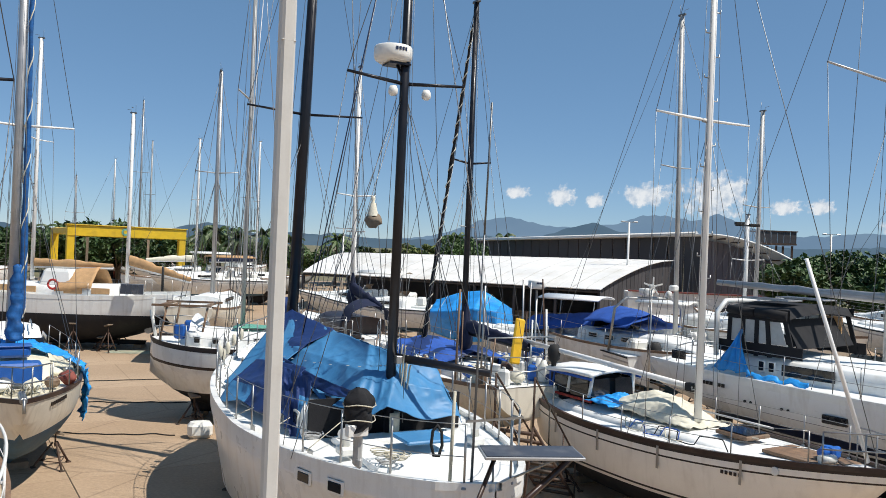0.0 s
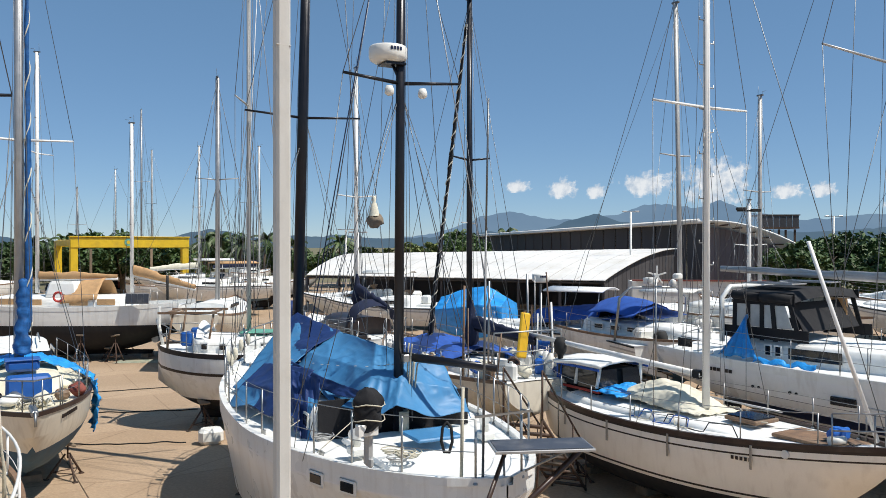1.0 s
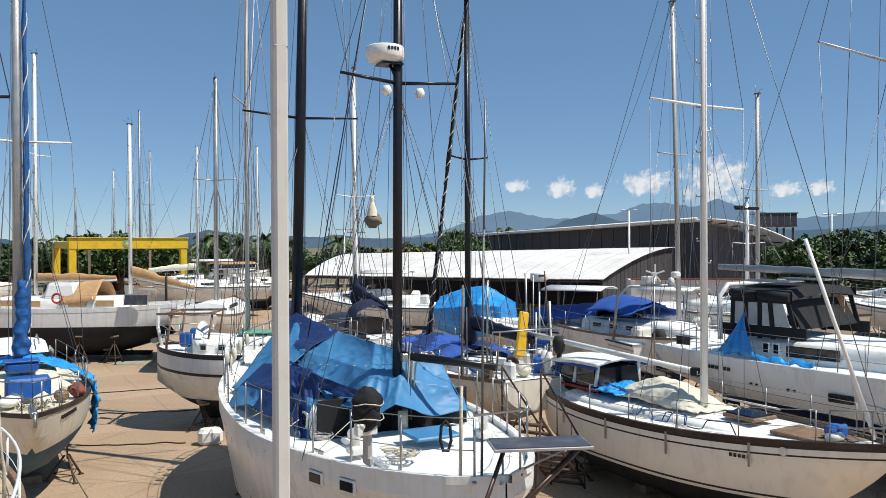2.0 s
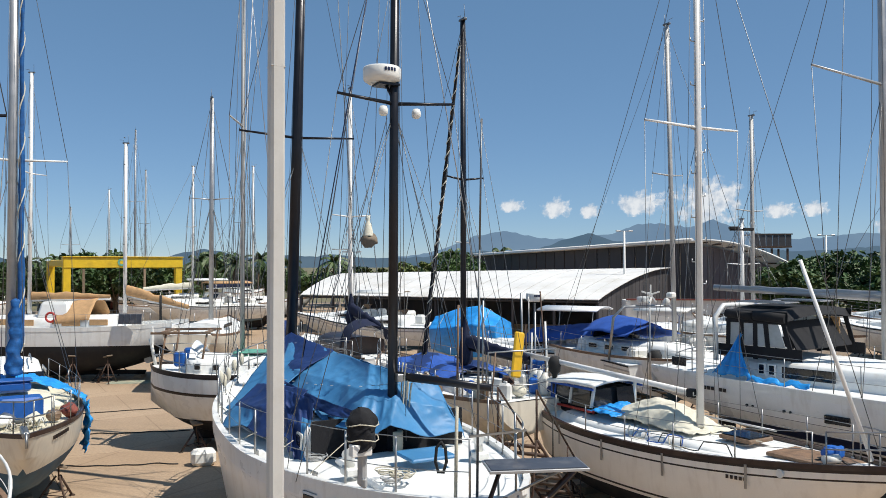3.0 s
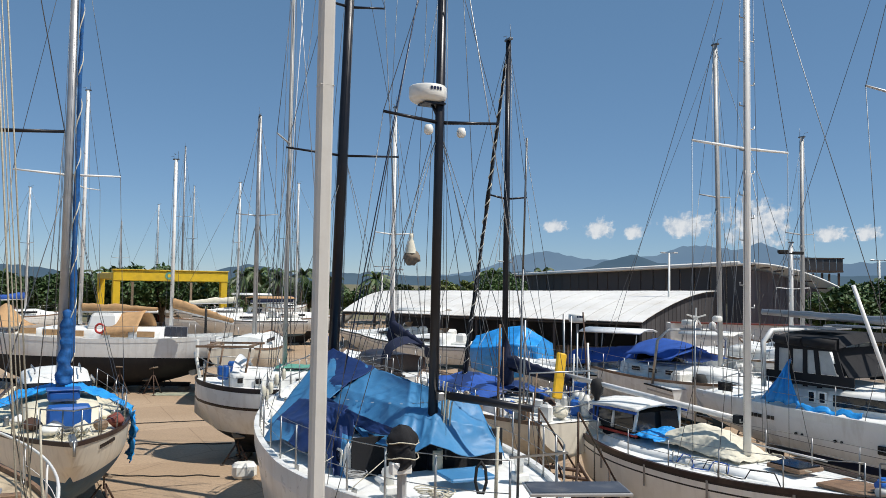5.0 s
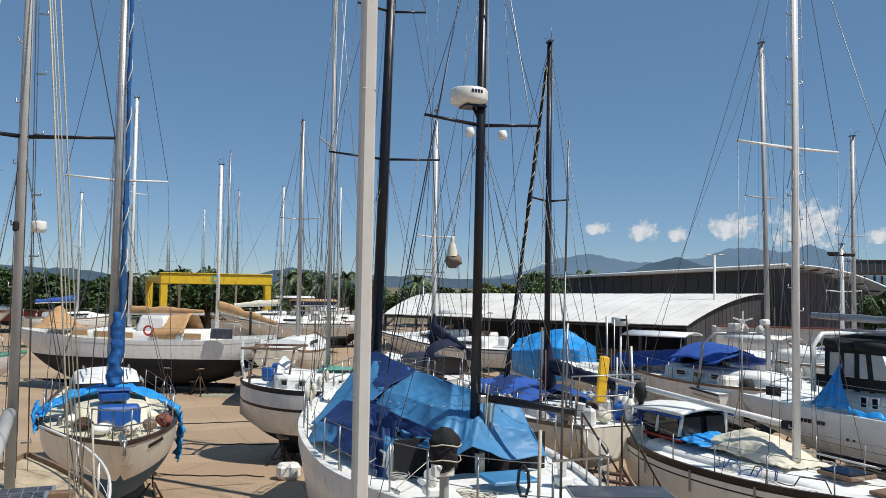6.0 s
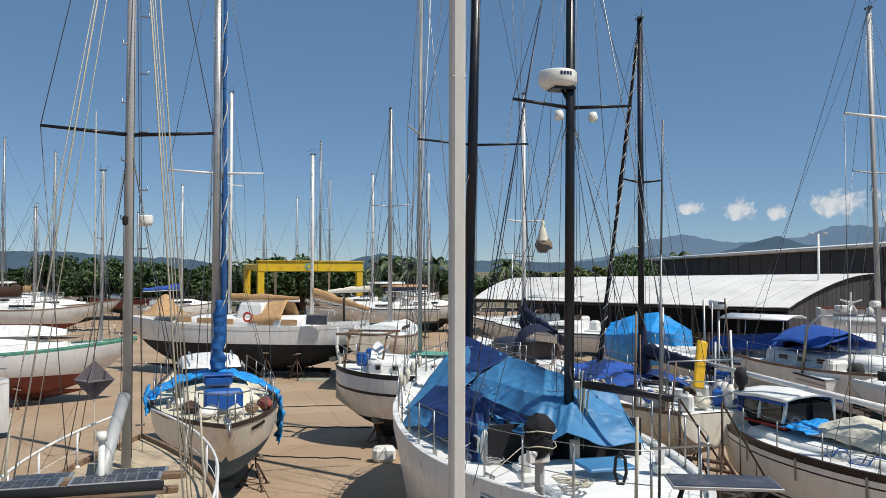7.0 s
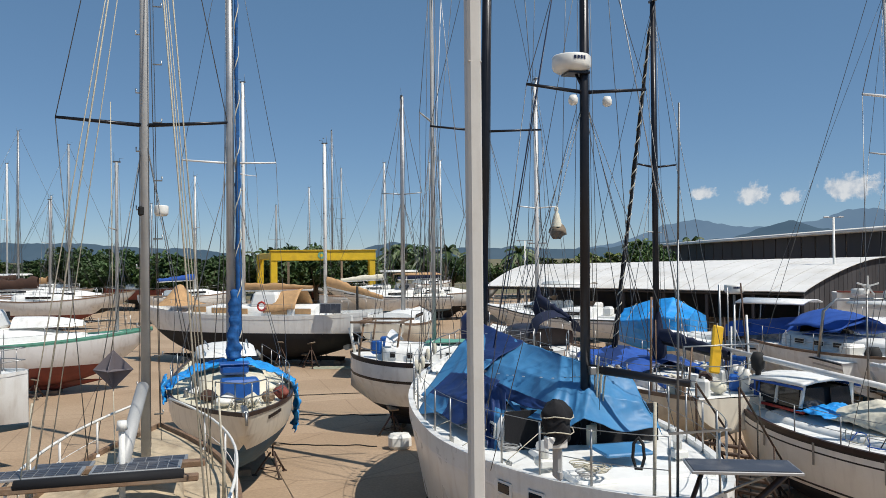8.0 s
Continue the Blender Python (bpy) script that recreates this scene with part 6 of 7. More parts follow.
boom_cover(Hb, (1.4, 0, 4.0), (-1.5, 0.1, 3.9), 0.24, "canvasbrown", "alu", 8)
rail(Hb, HH, -4.5, 4.6, 7, 0.6, 0.07)

# -- white round-sterned yacht at the edge of the yard
I_, HI = yacht("white_yacht", pose(-17.95, 14.9, 0, 0, 0, 197), "white round-sterned yacht with pale blue bottom on stands", 8.0, 3.0, (2.35, 2.2, 2.6), 0.7, 1.15, ["gelcoat", "bluebot"], [(0, "s", 0), (0.4, "s", 0), (0.0, "w", 1)], stern="canoe", sternrise=0.2, rails="gelcoat", box=2.0, long=True, keelx=(-1.8, 1.4))
pulpit(I_, HI, False, 0.6, 1.0)
rail(I_, HI, -3.0, 3.0, 4, 0.6, 0.08)
mast(I_, HI, 0.6, 2.3, 12, 0.09, "alu", ((0.5, 1.0),))

# -- cluttered cruising ketch with black mast
J, HJ = yacht("cruising_ketch", pose(0.12, 20.83, 0, 0, 0, 118), "cluttered cream cruising ketch with black mast and blue covers", 8.2, 2.9, (2.05, 1.95, 2.3), 0.6, 0.95, ["cream", "greenbot"], [(0, "s", 0), (0.4, "s", 0), (0.0, "w", 1)], rails="teak", tw=0.6, long=True, keelx=(-3, 1.4))
trunk(J, HJ, -2.4, 2.2, 1.8, 1.2, 0.25)
JM = local(J, 0.6, 19.92).x
mast(J, HJ, JM, 2.2, 11.28, 0.085, "blackspar", ((0.55, 0.53),), stay_bow=(4.0, 0, 2.3), stay_stern=(-4.0, 0, 2.0), wr=0.007)
boom_cover(J, (JM - 0.1, 0, 2.95), (JM - 2.2, -0.5, 2.75), 0.19, "canvasnavy", "blackspar", 7)
part("mast_cover", B().lathe((JM - 0.1, 0, 2.55), [(0.04, 1.1), (0.1, 0.8), (0.16, 0.4), (0.2, 0.1), (0.1, -0.1)], 10), "canvasnavy", J)
furled(J, "furled_sail", (1.25, 0, 2.35), (JM + 0.1, 0, 10.9), 0.06, "canvasblack", 22, seed=2)
part("crosstree", B().tube([(JM - 0.3, 0.4, 5.6), (JM + 0.4, -0.4, 5.6)], 0.015, 5), "greyspar", J)
sheet("blue_cover", cloth(lambda u, v: (lerp(-1.6, 1.6, u), lerp(-1.25, 1.1, v), 2.2 + 0.25 * math.sin(math.pi * v) + 0.1 * math.sin(u * 9)), 16, 14, 0.1, 4, 2.5), ["canvasblue", "tarpdark"], J, 0.015, "rumpled dark blue cover over the cabin", lambda u, v: int(u * 5 + v * 3) % 2)
sheet("blue_sheet", cloth(lambda u, v: (lerp(-2.6, -1.5, u), -1.42 - 0.05 * math.sin(u * 20), lerp(1.95, 2.65, v)), 12, 6, 0.03, 6, 4), "plasticblue", J, 0.01, "blue canvas weather cloth on the rail")
rail(J, HJ, -3.7, 3.5, 8, 0.6, 0.08)
pulpit(J, HJ, False, 0.65, 1.1)
rc = random.Random(12)
for k in range(30):
    x = rc.uniform(-3.8, 1.4); sd = rc.choice((1, -1)); y = sd * (HJ.hb(x) - rc.uniform(0.15, 0.45)); c = rc.choice(("plasticblue", "plasticwhite", "plasticwhite", "teak", "plasticblue", "canvaswhite"))
    z = HJ.zs(x)
    part("jerry_can", B().box((x, y, z + 0.2), (0.28, 0.18, 0.38), rz=rc.random() * 3, bevel=0.05).tube([(x - 0.06, y, z + 0.42), (x + 0.06, y, z + 0.42)], 0.02, 5), c, J)
for k in range(3):
    part("gas_bottle", B().lathe((-2.9 - 0.33 * k, -0.9 + 0.1 * k, 2.05), [(0, 0.5), (0.06, 0.5), (0.08, 0.42), (0.15, 0.34), (0.15, 0.04), (0.12, 0), (0, 0)], 12), "plasticwhite", J)
part("yellow_board", B().box((-3.2, -0.2, 2.95), (0.09, 0.26, 1.05), rx=0.2, ry=0.12, bevel=0.03), "plasticyellow", J, "upright yellow plastic board")

# -- sloop with the sagging blue boom cover
J2, HJ2 = yacht("wooden_sloop", pose(-3.7, 29.4, 0, 0, 0, 118), "white sloop with brown wooden cabin and navy sail cover", 8.6, 2.9, (2.0, 1.85, 2.2), 0.6, 0.95, ["gelcoat", "greenbot"], [(0, "s", 0), (0.4, "s", 0), (0.0, "w", 1)], rails="teak", tw=0.6, long=True)
trunk(J2, HJ2, -2.2, 1.8, 1.7, 1.1, 0.6, mat_="darkwood", label="brown varnished wooden cabin")
J2M = local(J2, -3.85, 28.3)
mast(J2, HJ2, J2M.x, 2.1, 11.5, 0.085, "whitespar", ((0.5, 0.75),), wr=0.008)
boom_cover(J2, (J2M.x - 0.1, 0, 3.25), (J2M.x - 2.0, -0.4, 2.75), 0.24, "canvasnavy", "alu", 3)
part("mast_cover", B().lathe((J2M.x - 0.1, 0, 2.7), [(0.04, 1.3), (0.1, 1.0), (0.15, 0.7), (0.22, 0.4), (0.1, 0.1)], 10), "canvasnavy", J2)
rail(J2, HJ2, -3.6, 3.6, 6, 0.6, 0.08)
part("dodger", B().grid(cloth(lambda u, v: (lerp(-2.9, -2.1, u), lerp(-0.85, 0.85, v), 2.4 + 0.75 * math.sin(math.pi * v) ** 0.4 * (0.75 + 0.25 * u)), 8, 12, 0.02, 2, 3)), "canvasnavy", J2)

# -- grey-masted sloop under the blue awning
J5, HJ5 = yacht("awning_sloop", pose(7.3, 27.2, 0, 0, 0, -57), "white sloop with grey mast and a blue awning over its boom", 9.4, 3.1, (2.05, 1.9, 2.2), 0.5, 1.0, ["gelcoat", "bluebot"], [(0, "s", 0), (0.4, "s", 0), (0.0, "w", 1)], rails="teak", tw=0.7)
trunk(J5, HJ5, -2.6, 2.6, 2.0, 1.2, 0.45)
portlights(J5, HJ5, (-1.8, -1.0, -0.2), lambda x: 0.98, 0.24, (0.4, 0.14))
J5M = local(J5, 7.6, 26.4)
mast(J5, HJ5, J5M.x, 2.4, 13.2, 0.1, "greyspar", ((0.524, 0.75),), stay_bow=(4.9, 0, 2.4), stay_stern=(-4.9, 0, 2.3), wr=0.008, y0=0.28, lean=-0.28)
sheet("awning", cloth(lambda u, v: (lerp(J5M.x - 0.9, J5M.x - 3.2, u), lerp(-1.1, 1.1, v), 3.05 - 0.5 * abs(v * 2 - 1) ** 1.4 + 0.15 * math.sin(u * 3)), 16, 14, 0.04, 3, 2), "canvasblue", J5, 0.015, "royal blue awning sagging over the boom")
part("mast_lamp", B().box((J5M.x + 0.1, 0.0, 4.0), (0.25, 0.3, 0.2), bevel=0.05), "plasticwhite", J5)
rail(J5, HJ5, -4.4, 4.2, 7, 0.6, 0.08)

J6, HJ6 = yacht("far_sloop", pose(12.8, 32.6, 0, 0, 0, -57), "white sloop with a plain grey mast behind the cruisers", 10.0, 3.2, (2.3, 2.1, 2.4), 0.6, 1.1, ["gelcoat", "bluebot"], [(0, "s", 0), (0.4, "s", 0), (0.0, "w", 1)], rails="teak", tw=0.7)
trunk(J6, HJ6, -2.6, 2.6, 2.0, 1.2, 0.45)
mast(J6, HJ6, local(J6, 12.55, 32.1).x, 2.4, 11.2, 0.11, "greyspar", ((0.55, 0.9),), wr=0.008)
rail(J6, HJ6, -4.4, 4.2, 6, 0.6, 0.08)


# ---------------------------------------------------------------- motor boats
def motorboat(name, m, label, L, beam, h0, top="hard", canvas=None, arch=False, hullmat="gelcoat", flare=0.0, seed=0):
    """Planing motor boat on blocks: flared hull, foredeck, windscreen, cockpit, top on tubes."""
    t = thing(name, m, label, "motorboat")
    H = Hull(L, beam, (h0, h0 + 0.05, h0 + 0.4), h0 - 1.25, h0 - 0.95, tw=0.88, full=2.6, bowrise=2.2, sternrise=0.1)
    part("hull", H.mesh([(0, "s", 0), (0.18, "s", 1), (0.24, "s", 0), (0.0, "w", 2)]), [hullmat, "greyspar", "bluebot"], t)
    part("deck", H.decked(), "deck", t)
    part("rub_rail", B().tube(H.line(-L / 2 + 0.05, L / 2 - 0.05, 20, -0.02, -0.05, 1), 0.03, 5).tube(H.line(-L / 2 + 0.05, L / 2 - 0.05, 20, -0.02, -0.05, -1), 0.03, 5), "rubber", t)
    trunk(t, H, -L * 0.12, L * 0.3, beam * 0.66, beam * 0.4, 0.5, slope=0.8)
    for sd in (1, -1):
        part("side_window", B().box((L * 0.04, sd * beam * 0.325, h0 + 0.28), (L * 0.16, 0.03, 0.17), bevel=0.02), "window", t)
    part("windscreen", B().grid([[(-L * 0.02 - 0.25 * q - 0.25 * abs(a) ** 2, a * beam * 0.33, h0 + 0.45 + 0.42 * q) for a in (-1, -0.6, 0, 0.6, 1)] for q in (0, 1)]), "window", t)
    part("cockpit_sole", B().box((-L * 0.3, 0, h0 + 0.1), (L * 0.3, beam * 0.6, 0.18), bevel=0.05), "plasticwhite", t)
    part("seat", B().box((-L * 0.2, 0.3, h0 + 0.4), (0.5, 0.5, 0.5), bevel=0.1), "plasticwhite", t)
    part("seat", B().box((-L * 0.4, 0, h0 + 0.3), (0.5, beam * 0.6, 0.4), bevel=0.1), "plasticwhite", t)
    zt = h0 + 1.75
    if top:
        rows = [[(x, y * beam * 0.42, zt - 0.12 * y * y) for y in (-1, -0.5, 0, 0.5, 1)] for x in (-L * 0.38, -L * 0.2, -L * 0.02)]
        o = part("top", B().grid(rows), canvas or "plasticwhite", t)
        o.modifiers.new("thickness", 'SOLIDIFY').thickness = 0.05
        for x in (-L * 0.36, -L * 0.05):
            for sd in (1, -1):
                part("top_strut", B().tube([(x + 0.15, sd * beam * 0.42, h0), (x, sd * beam * 0.4, zt - 0.12)], 0.018, 6), "steel", t)
    if arch:
        part("radar_arch", B().tube([(-L * 0.33, -beam * 0.46, h0), (-L * 0.36, -beam * 0.44, h0 + 1.5), (-L * 0.36, -beam * 0.3, h0 + 1.85), (-L * 0.36, beam * 0.3, h0 + 1.85), (-L * 0.36, beam * 0.44, h0 + 1.5), (-L * 0.33, beam * 0.46, h0)], 0.05, 8), "steel", t)
        radome(t, (-L * 0.36, 0.1, h0 + 2.08), 0.26, 0.22)
        part("gps_dome", B().lathe((-L * 0.36, -beam * 0.26, h0 + 1.98), [(0, 0.16), (0.1, 0.1), (0.12, 0), (0.1, -0.1), (0, -0.12)], 12), "plasticwhite", t)
    rail(t, H, -L * 0.1, L * 0.42, 5, 0.5, 0.06)
    for x in (-L * 0.3, L * 0.1):
        p = m @ Vector((x, 0, (h0 - 1.25) / 2))
        solo("keel_block", B().box((0, 0, 0), (0.3, 1.2, h0 - 1.25), bevel=0.01), "blockwood", "grey timber cribbing under a motorboat", "timber block", "keel blocks", m=Matrix.Translation(p) @ pose(0, 0, 0, 0, 0, math.degrees(m.to_euler().z)))
    return t, H


motorboat("motor_cruiser", pose(-2.6, 42.5, 0, 0, 0, 165), "white motor cruiser with open windscreen near the shed", 8.5, 2.9, 1.75, None, seed=1)
motorboat("motor_cruiser", pose(-5.0, 47.5, 0, 0, 0, 170), "white motor cruiser with a hard top near the shed", 8.0, 2.8, 1.8, "hard", seed=2)
mb, _h = motorboat("runabout", pose(4.1, 31.0, 0, 0, 0, 150), "white motorboat with blue canvas below a pale bimini", 6.6, 2.4, 1.7, "hard", "greyhull", seed=3)
part("blue_cover", B().grid(cloth(lambda u, v: (lerp(-2.4, 0.4, u), lerp(-1.1, 1.1, v), 2.35 + 0.5 * math.sin(math.pi * v) ** 0.7 - 0.3 * u), 14, 12, 0.04, 5, 3)), "canvasblue", mb, "dark blue canvas cover").modifiers.new("thickness", 'SOLIDIFY').thickness = 0.015
mb2, _h = motorboat("sport_boat", pose(6.4, 29.5, 0, 0, 0, 105), "white sport fishing boat with blue sunshade and steel arch", 7.6, 2.9, 1.75, None, arch=True, seed=4)
part("sunshade", B().grid(cloth(lambda u, v: (lerp(-3.0, -0.7, u), lerp(-1.15, 1.05, v), 3.0 - 0.35 * abs(v * 2 - 1) - 0.35 * u), 14, 12, 0.05, 7, 2)), "canvasblue", mb2, "royal blue sunshade").modifiers.new("thickness", 'SOLIDIFY').thickness = 0.015
part("engine", B().lathe((-3.9, 0.4, 1.5), [(0, 0.75), (0.16, 0.74), (0.24, 0.55), (0.22, 0.3), (0.12, 0.2), (0.1, -0.6), (0, -0.6)], 12), "rubber", mb2, "black outboard engine")
part("engine", B().lathe((-3.9, -0.4, 1.5), [(0, 0.75), (0.16, 0.74), (0.24, 0.55), (0.22, 0.3), (0.12, 0.2), (0.1, -0.6), (0, -0.6)], 12), "rubber", mb2, "black outboard engine")
motorboat("panga", pose(8.7, 34.0, 0, 0, 0, 140), "small white open motorboat by the plaster wall", 6.5, 2.3, 1.5, "hard", seed=5)
motorboat("trawler", pose(20.5, 33.0, 0, 0, 0, 120), "white motor yacht with a pale hard top beyond the cruiser", 9.0, 3.2, 2.2, "hard", seed=6)
motorboat("motor_cruiser", pose(-20.2, 62, 0, 0, 0, 200), "white motor cruiser with a cabin top far across the yard", 8.5, 3, 2.3, "hard", seed=7)
motorboat("motor_cruiser", pose(-16.5, 55, 0, 0, 0, 215), "white motor cruiser under a tan canvas far across the yard", 8, 3, 2.2, "hard", "canvastan", seed=8)
motorboat("motor_cruiser", pose(-52, 60, 0, 0, 0, 30), "white motor cruiser far across the yard", 9, 3, 2.2, "hard", seed=9)

# boat wrapped in bright blue sheet
wb = thing("wrapped_boat", pose(1.4, 37.0, 0, 0, 0, 155), "boat wrapped in a bright blue plastic sheet tied with rope", "covered boat")
WRAP = [[(-1.75, -1.15, 0.95), (-1.7, -1.0, 2.3), (-1.6, 0.0, 2.62), (-1.7, 1.0, 2.3), (-1.75, 1.15, 0.95)],
        [(-0.7, -1.3, 0.85), (-0.75, -1.45, 2.35), (-0.6, 0.0, 3.15), (-0.75, 1.45, 2.35), (-0.7, 1.3, 0.85)],
        [(0.5, -1.2, 0.9), (0.5, -1.4, 2.15), (0.6, 0.0, 2.95), (0.5, 1.4, 2.15), (0.5, 1.2, 0.9)],
        [(1.8, -0.5, 1.05), (1.85, -0.7, 2.0), (1.8, 0.0, 2.55), (1.85, 0.7, 2.0), (1.8, 0.5, 1.05)]]
sheet("plastic_wrap", stretched(WRAP, 60, 60, 6.4, 0.07, 0.0), "tarpcyan", wb, 0.01)
part("end_flap", B().grid(stretched([[(-1.7, -1.0, 2.3), (-1.6, 0.0, 2.62), (-1.7, 1.0, 2.3)], [(-1.78, -1.15, 0.95), (-1.9, 0.0, 0.85), (-1.78, 1.15, 0.95)]], 16, 24, 2.2)), "tarpcyan", wb)
part("hull", B().grid([[(lerp(-1.9, 2.2, i / 10), s * 1.2 * (1 - (i / 10) ** 3) * (1 - k * 0.5), 1.1 - 0.8 * k) for k in (0, 0.5, 1)] for s in (1,) for i in range(11)]).grid([[(lerp(-1.9, 2.2, i / 10), -1.2 * (1 - (i / 10) ** 3) * (1 - k * 0.5), 1.1 - 0.8 * k) for k in (0, 0.5, 1)] for i in range(11)]), "gelcoat", wb)
part("cradle", B().box((-1.2, 0, 0.3), (0.2, 1.8, 0.6), bevel=0.01).box((1.0, 0, 0.3), (0.2, 1.6, 0.6), bevel=0.01), "blockwood", wb)
for x in (-1.1, 0.2, 1.2):
    part("lashing", B().tube([net(WRAP, (x + 1.75) / 3.55, k / 16) + Vector((0, 0, 0.06)) for k in range(17)], 0.012, 4), "rope", wb)
wb2 = thing("wrapped_bundle", pose(-6.6, 33.5, 0, 0, 0, 30), "tall bundle wrapped in dark blue sheet behind the ketch", "covered bundle")
sheet("plastic_wrap", cloth(lambda u, v: (0.55 * math.cos(u * 6.283), 0.55 * math.sin(u * 6.283), 0.03 + 2.55 * v) if v < 0.95 else (0.2 * math.cos(u * 6.283), 0.2 * math.sin(u * 6.283), 2.7), 24, 16, 0.08, 2, 2), "tarpdark", wb2, 0.01)
part("stack", B().box((0, 0, 1.2), (0.7, 0.7, 2.4), bevel=0.02), "blockwood", wb2)


# ---------------------------------------------------------------- far sailboats
def far_boat(x, y, top, L, rz, hullm, bottom, label, cover=None, sp=((0.55, 0.95),), sparm="whitespar"):
    t, H = yacht("moored_sailboat", pose(x, y, 0, 0, 0, rz), label, L, L * 0.32, (2.3, 2.1, 2.5), 0.6, 1.15, [hullm, bottom], [(0, "s", 0), (0.4, "s", 0), (0.0, "w", 1)], tw=0.65)
    tagged(t, group="sailboats across the yard")
    trunk(t, H, -L * 0.26, L * 0.24, L * 0.19, L * 0.12, 0.45)
    mast(t, H, 0.0, 2.4, top, 0.11, sparm, sp, wr=0.011, stay_bow=(L / 2 - 0.1, 0, 2.5), stay_stern=(-L / 2 + 0.1, 0, 2.3))
    for sd in (1, -1):
        part("cabin_window", B().box((-L * 0.05, sd * L * 0.094, 2.4), (L * 0.2, 0.04, 0.16), bevel=0.01), "window", t)
    if cover:
        boom_cover(t, (-0.15, 0, 3.4), (-L * 0.36, 0.1, 3.3), 0.26, cover, sparm, int(x * 10) % 17)
    rail(t, H, -L * 0.4, L * 0.4, 4, 0.6, 0.08, lines=(1.0,))


W1, W2 = "white sailboat across the yard", "sailboat with a covered boom across the yard"
FAR = ((-56.5, 62, 14.2, 10, 20, "gelcoat", "bluebot", None), (-51.7, 58, 16.4, 12, 40, "gelcoat", "redbot", "canvasbrown"), (-44.2, 55, 14.5, 10, 35, "gelcoat", "black", None),
       (-34.6, 58, 11.9, 9, 60, "gelcoat", "bluebot", "canvasblue"), (-46.6, 70, 10.7, 9, 10, "redbot", "black", "canvasblue"), (-40.1, 85, 11.4, 9, 120, "gelcoat", "redbot", None),
       (-37.2, 88, 13.6, 9, 30, "gelcoat", "black", None), (-33.5, 86, 20.0, 10, 100, "gelcoat", "black", None), (-33.1, 88, 15.8, 10, 60, "gelcoat", "redbot", "canvaswhite"),
       (-18.3, 58, 12.4, 10, 40, "gelcoat", "black", "canvaswhite"), (-10.3, 35.3, 12.6, 9.0, 95, "cream", "black", None), (-21.5, 85, 15.7, 9, 70, "gelcoat", "bluebot", None),
       (-14.8, 62, 12.9, 10, 30, "gelcoat", "black", "canvasnavy"), (-41, 49, 9.5, 9, 15, "gelcoat", "redbot", "canvastan"), (-60, 72, 12.0, 10, 15, "gelcoat", "black", None),
       (14.5, 37.5, 7.2, 7.5, 110, "gelcoat", "bluebot", None), (24.5, 42, 9.5, 9, 120, "gelcoat", "greenbot", "canvasnavy"))
for i, (x, y, top, L, rz, hm, bm_, cv) in enumerate(FAR):
    far_boat(x, y, top, L, rz, hm, bm_, W2 if cv else W1, cv, sparm=("whitespar", "alu", "greyspar")[i % 3])

# ---------------------------------------------------------------- posts, tank, reflector and other single things
def lamp_post(x, y, h, wd=1.2):
    t = thing("street_lamp", pose(x, y, 0), "slim pale steel lamp post with twin arms", "street lamp", "yard lamp posts")
    part("post", B().tube([(0, 0, 0), (0, 0, h)], 0.11, 8, r2=0.07), "plasticwhite", t)
    part("arm", B().box((0, 0, h), (wd, 0.08, 0.06)), "alu", t)
    for s in (1, -1):
        part("lamp_head", B().box((s * wd / 2, 0, h + 0.02), (0.36, 0.2, 0.1), bevel=0.03), "alu", t)


lamp_post(13.65, 57.9, 7.55, 0.9)
lamp_post(-9.6, 75, 6.6)
lamp_post(33.6, 68, 7.6)
lamp_post(-6.3, 56, 6.0, 1.0)
tk = thing("tank_platform", pose(31.4, 75, 0), "dark water tank platform on tall steel legs", "tank platform")
for x in (-1.5, 0, 1.5):
    for y in (-1, 1):
        part("leg", B().box((x, y, 3.3), (0.16, 0.16, 6.6)), "standsteel", tk)
part("platform", B().box((0, 0, 6.75), (3.6, 2.6, 0.16)), "standsteel", tk)
for k in range(6):
    part("side_board", B().box((-1.5 + k * 0.6, -1.2, 7.35), (0.56, 0.05, 1.1)), "shedgrey", tk)
part("rim", B().box((0, -1.22, 7.95), (3.8, 0.12, 0.1)).box((0, 1.22, 7.95), (3.8, 0.12, 0.1)), "standsteel", tk)
hd = thing("floodlight_head", pose(12.3, 31.9, 6.45), "dark twin floodlight on a grey mast", "floodlight")
part("bar", B().box((0, 0, 0), (0.9, 0.1, 0.06)), "rubber", hd)
part("lamp", B().box((-0.28, 0, 0.08), (0.4, 0.2, 0.12), bevel=0.02), "rubber", hd)
part("lamp", B().box((0.3, 0, 0.02), (0.4, 0.2, 0.12), bevel=0.02), "rubber", hd)

# black radar reflector hung in the rigging of the old sloop
rr = thing("radar_reflector", pose(-6.22, 8.4, 3.68, 0, 0, 20), "dark grey eight-sided radar reflector hung in the rigging", "radar reflector")
s = 0.24
part("plate", B().prism([(-s, 0), (0, -s), (s, 0), (0, s)], 0.006, axis=1), "shedlight", rr)
part("plate", B().prism([(-s, 0), (0, -s), (s, 0), (0, s)], 0.006, axis=0), "shedlight", rr)
part("plate", B().prism([(-s, 0), (0, -s), (s, 0), (0, s)], 0.006, axis=2), "shedlight", rr)
part("halyard", B().tube([(0, 0, s), (-0.05, 0.1, 3.3)], 0.006, 4).tube([(0, 0, -s), (0.02, 0, -1.35)], 0.006, 4), "rope", rr)

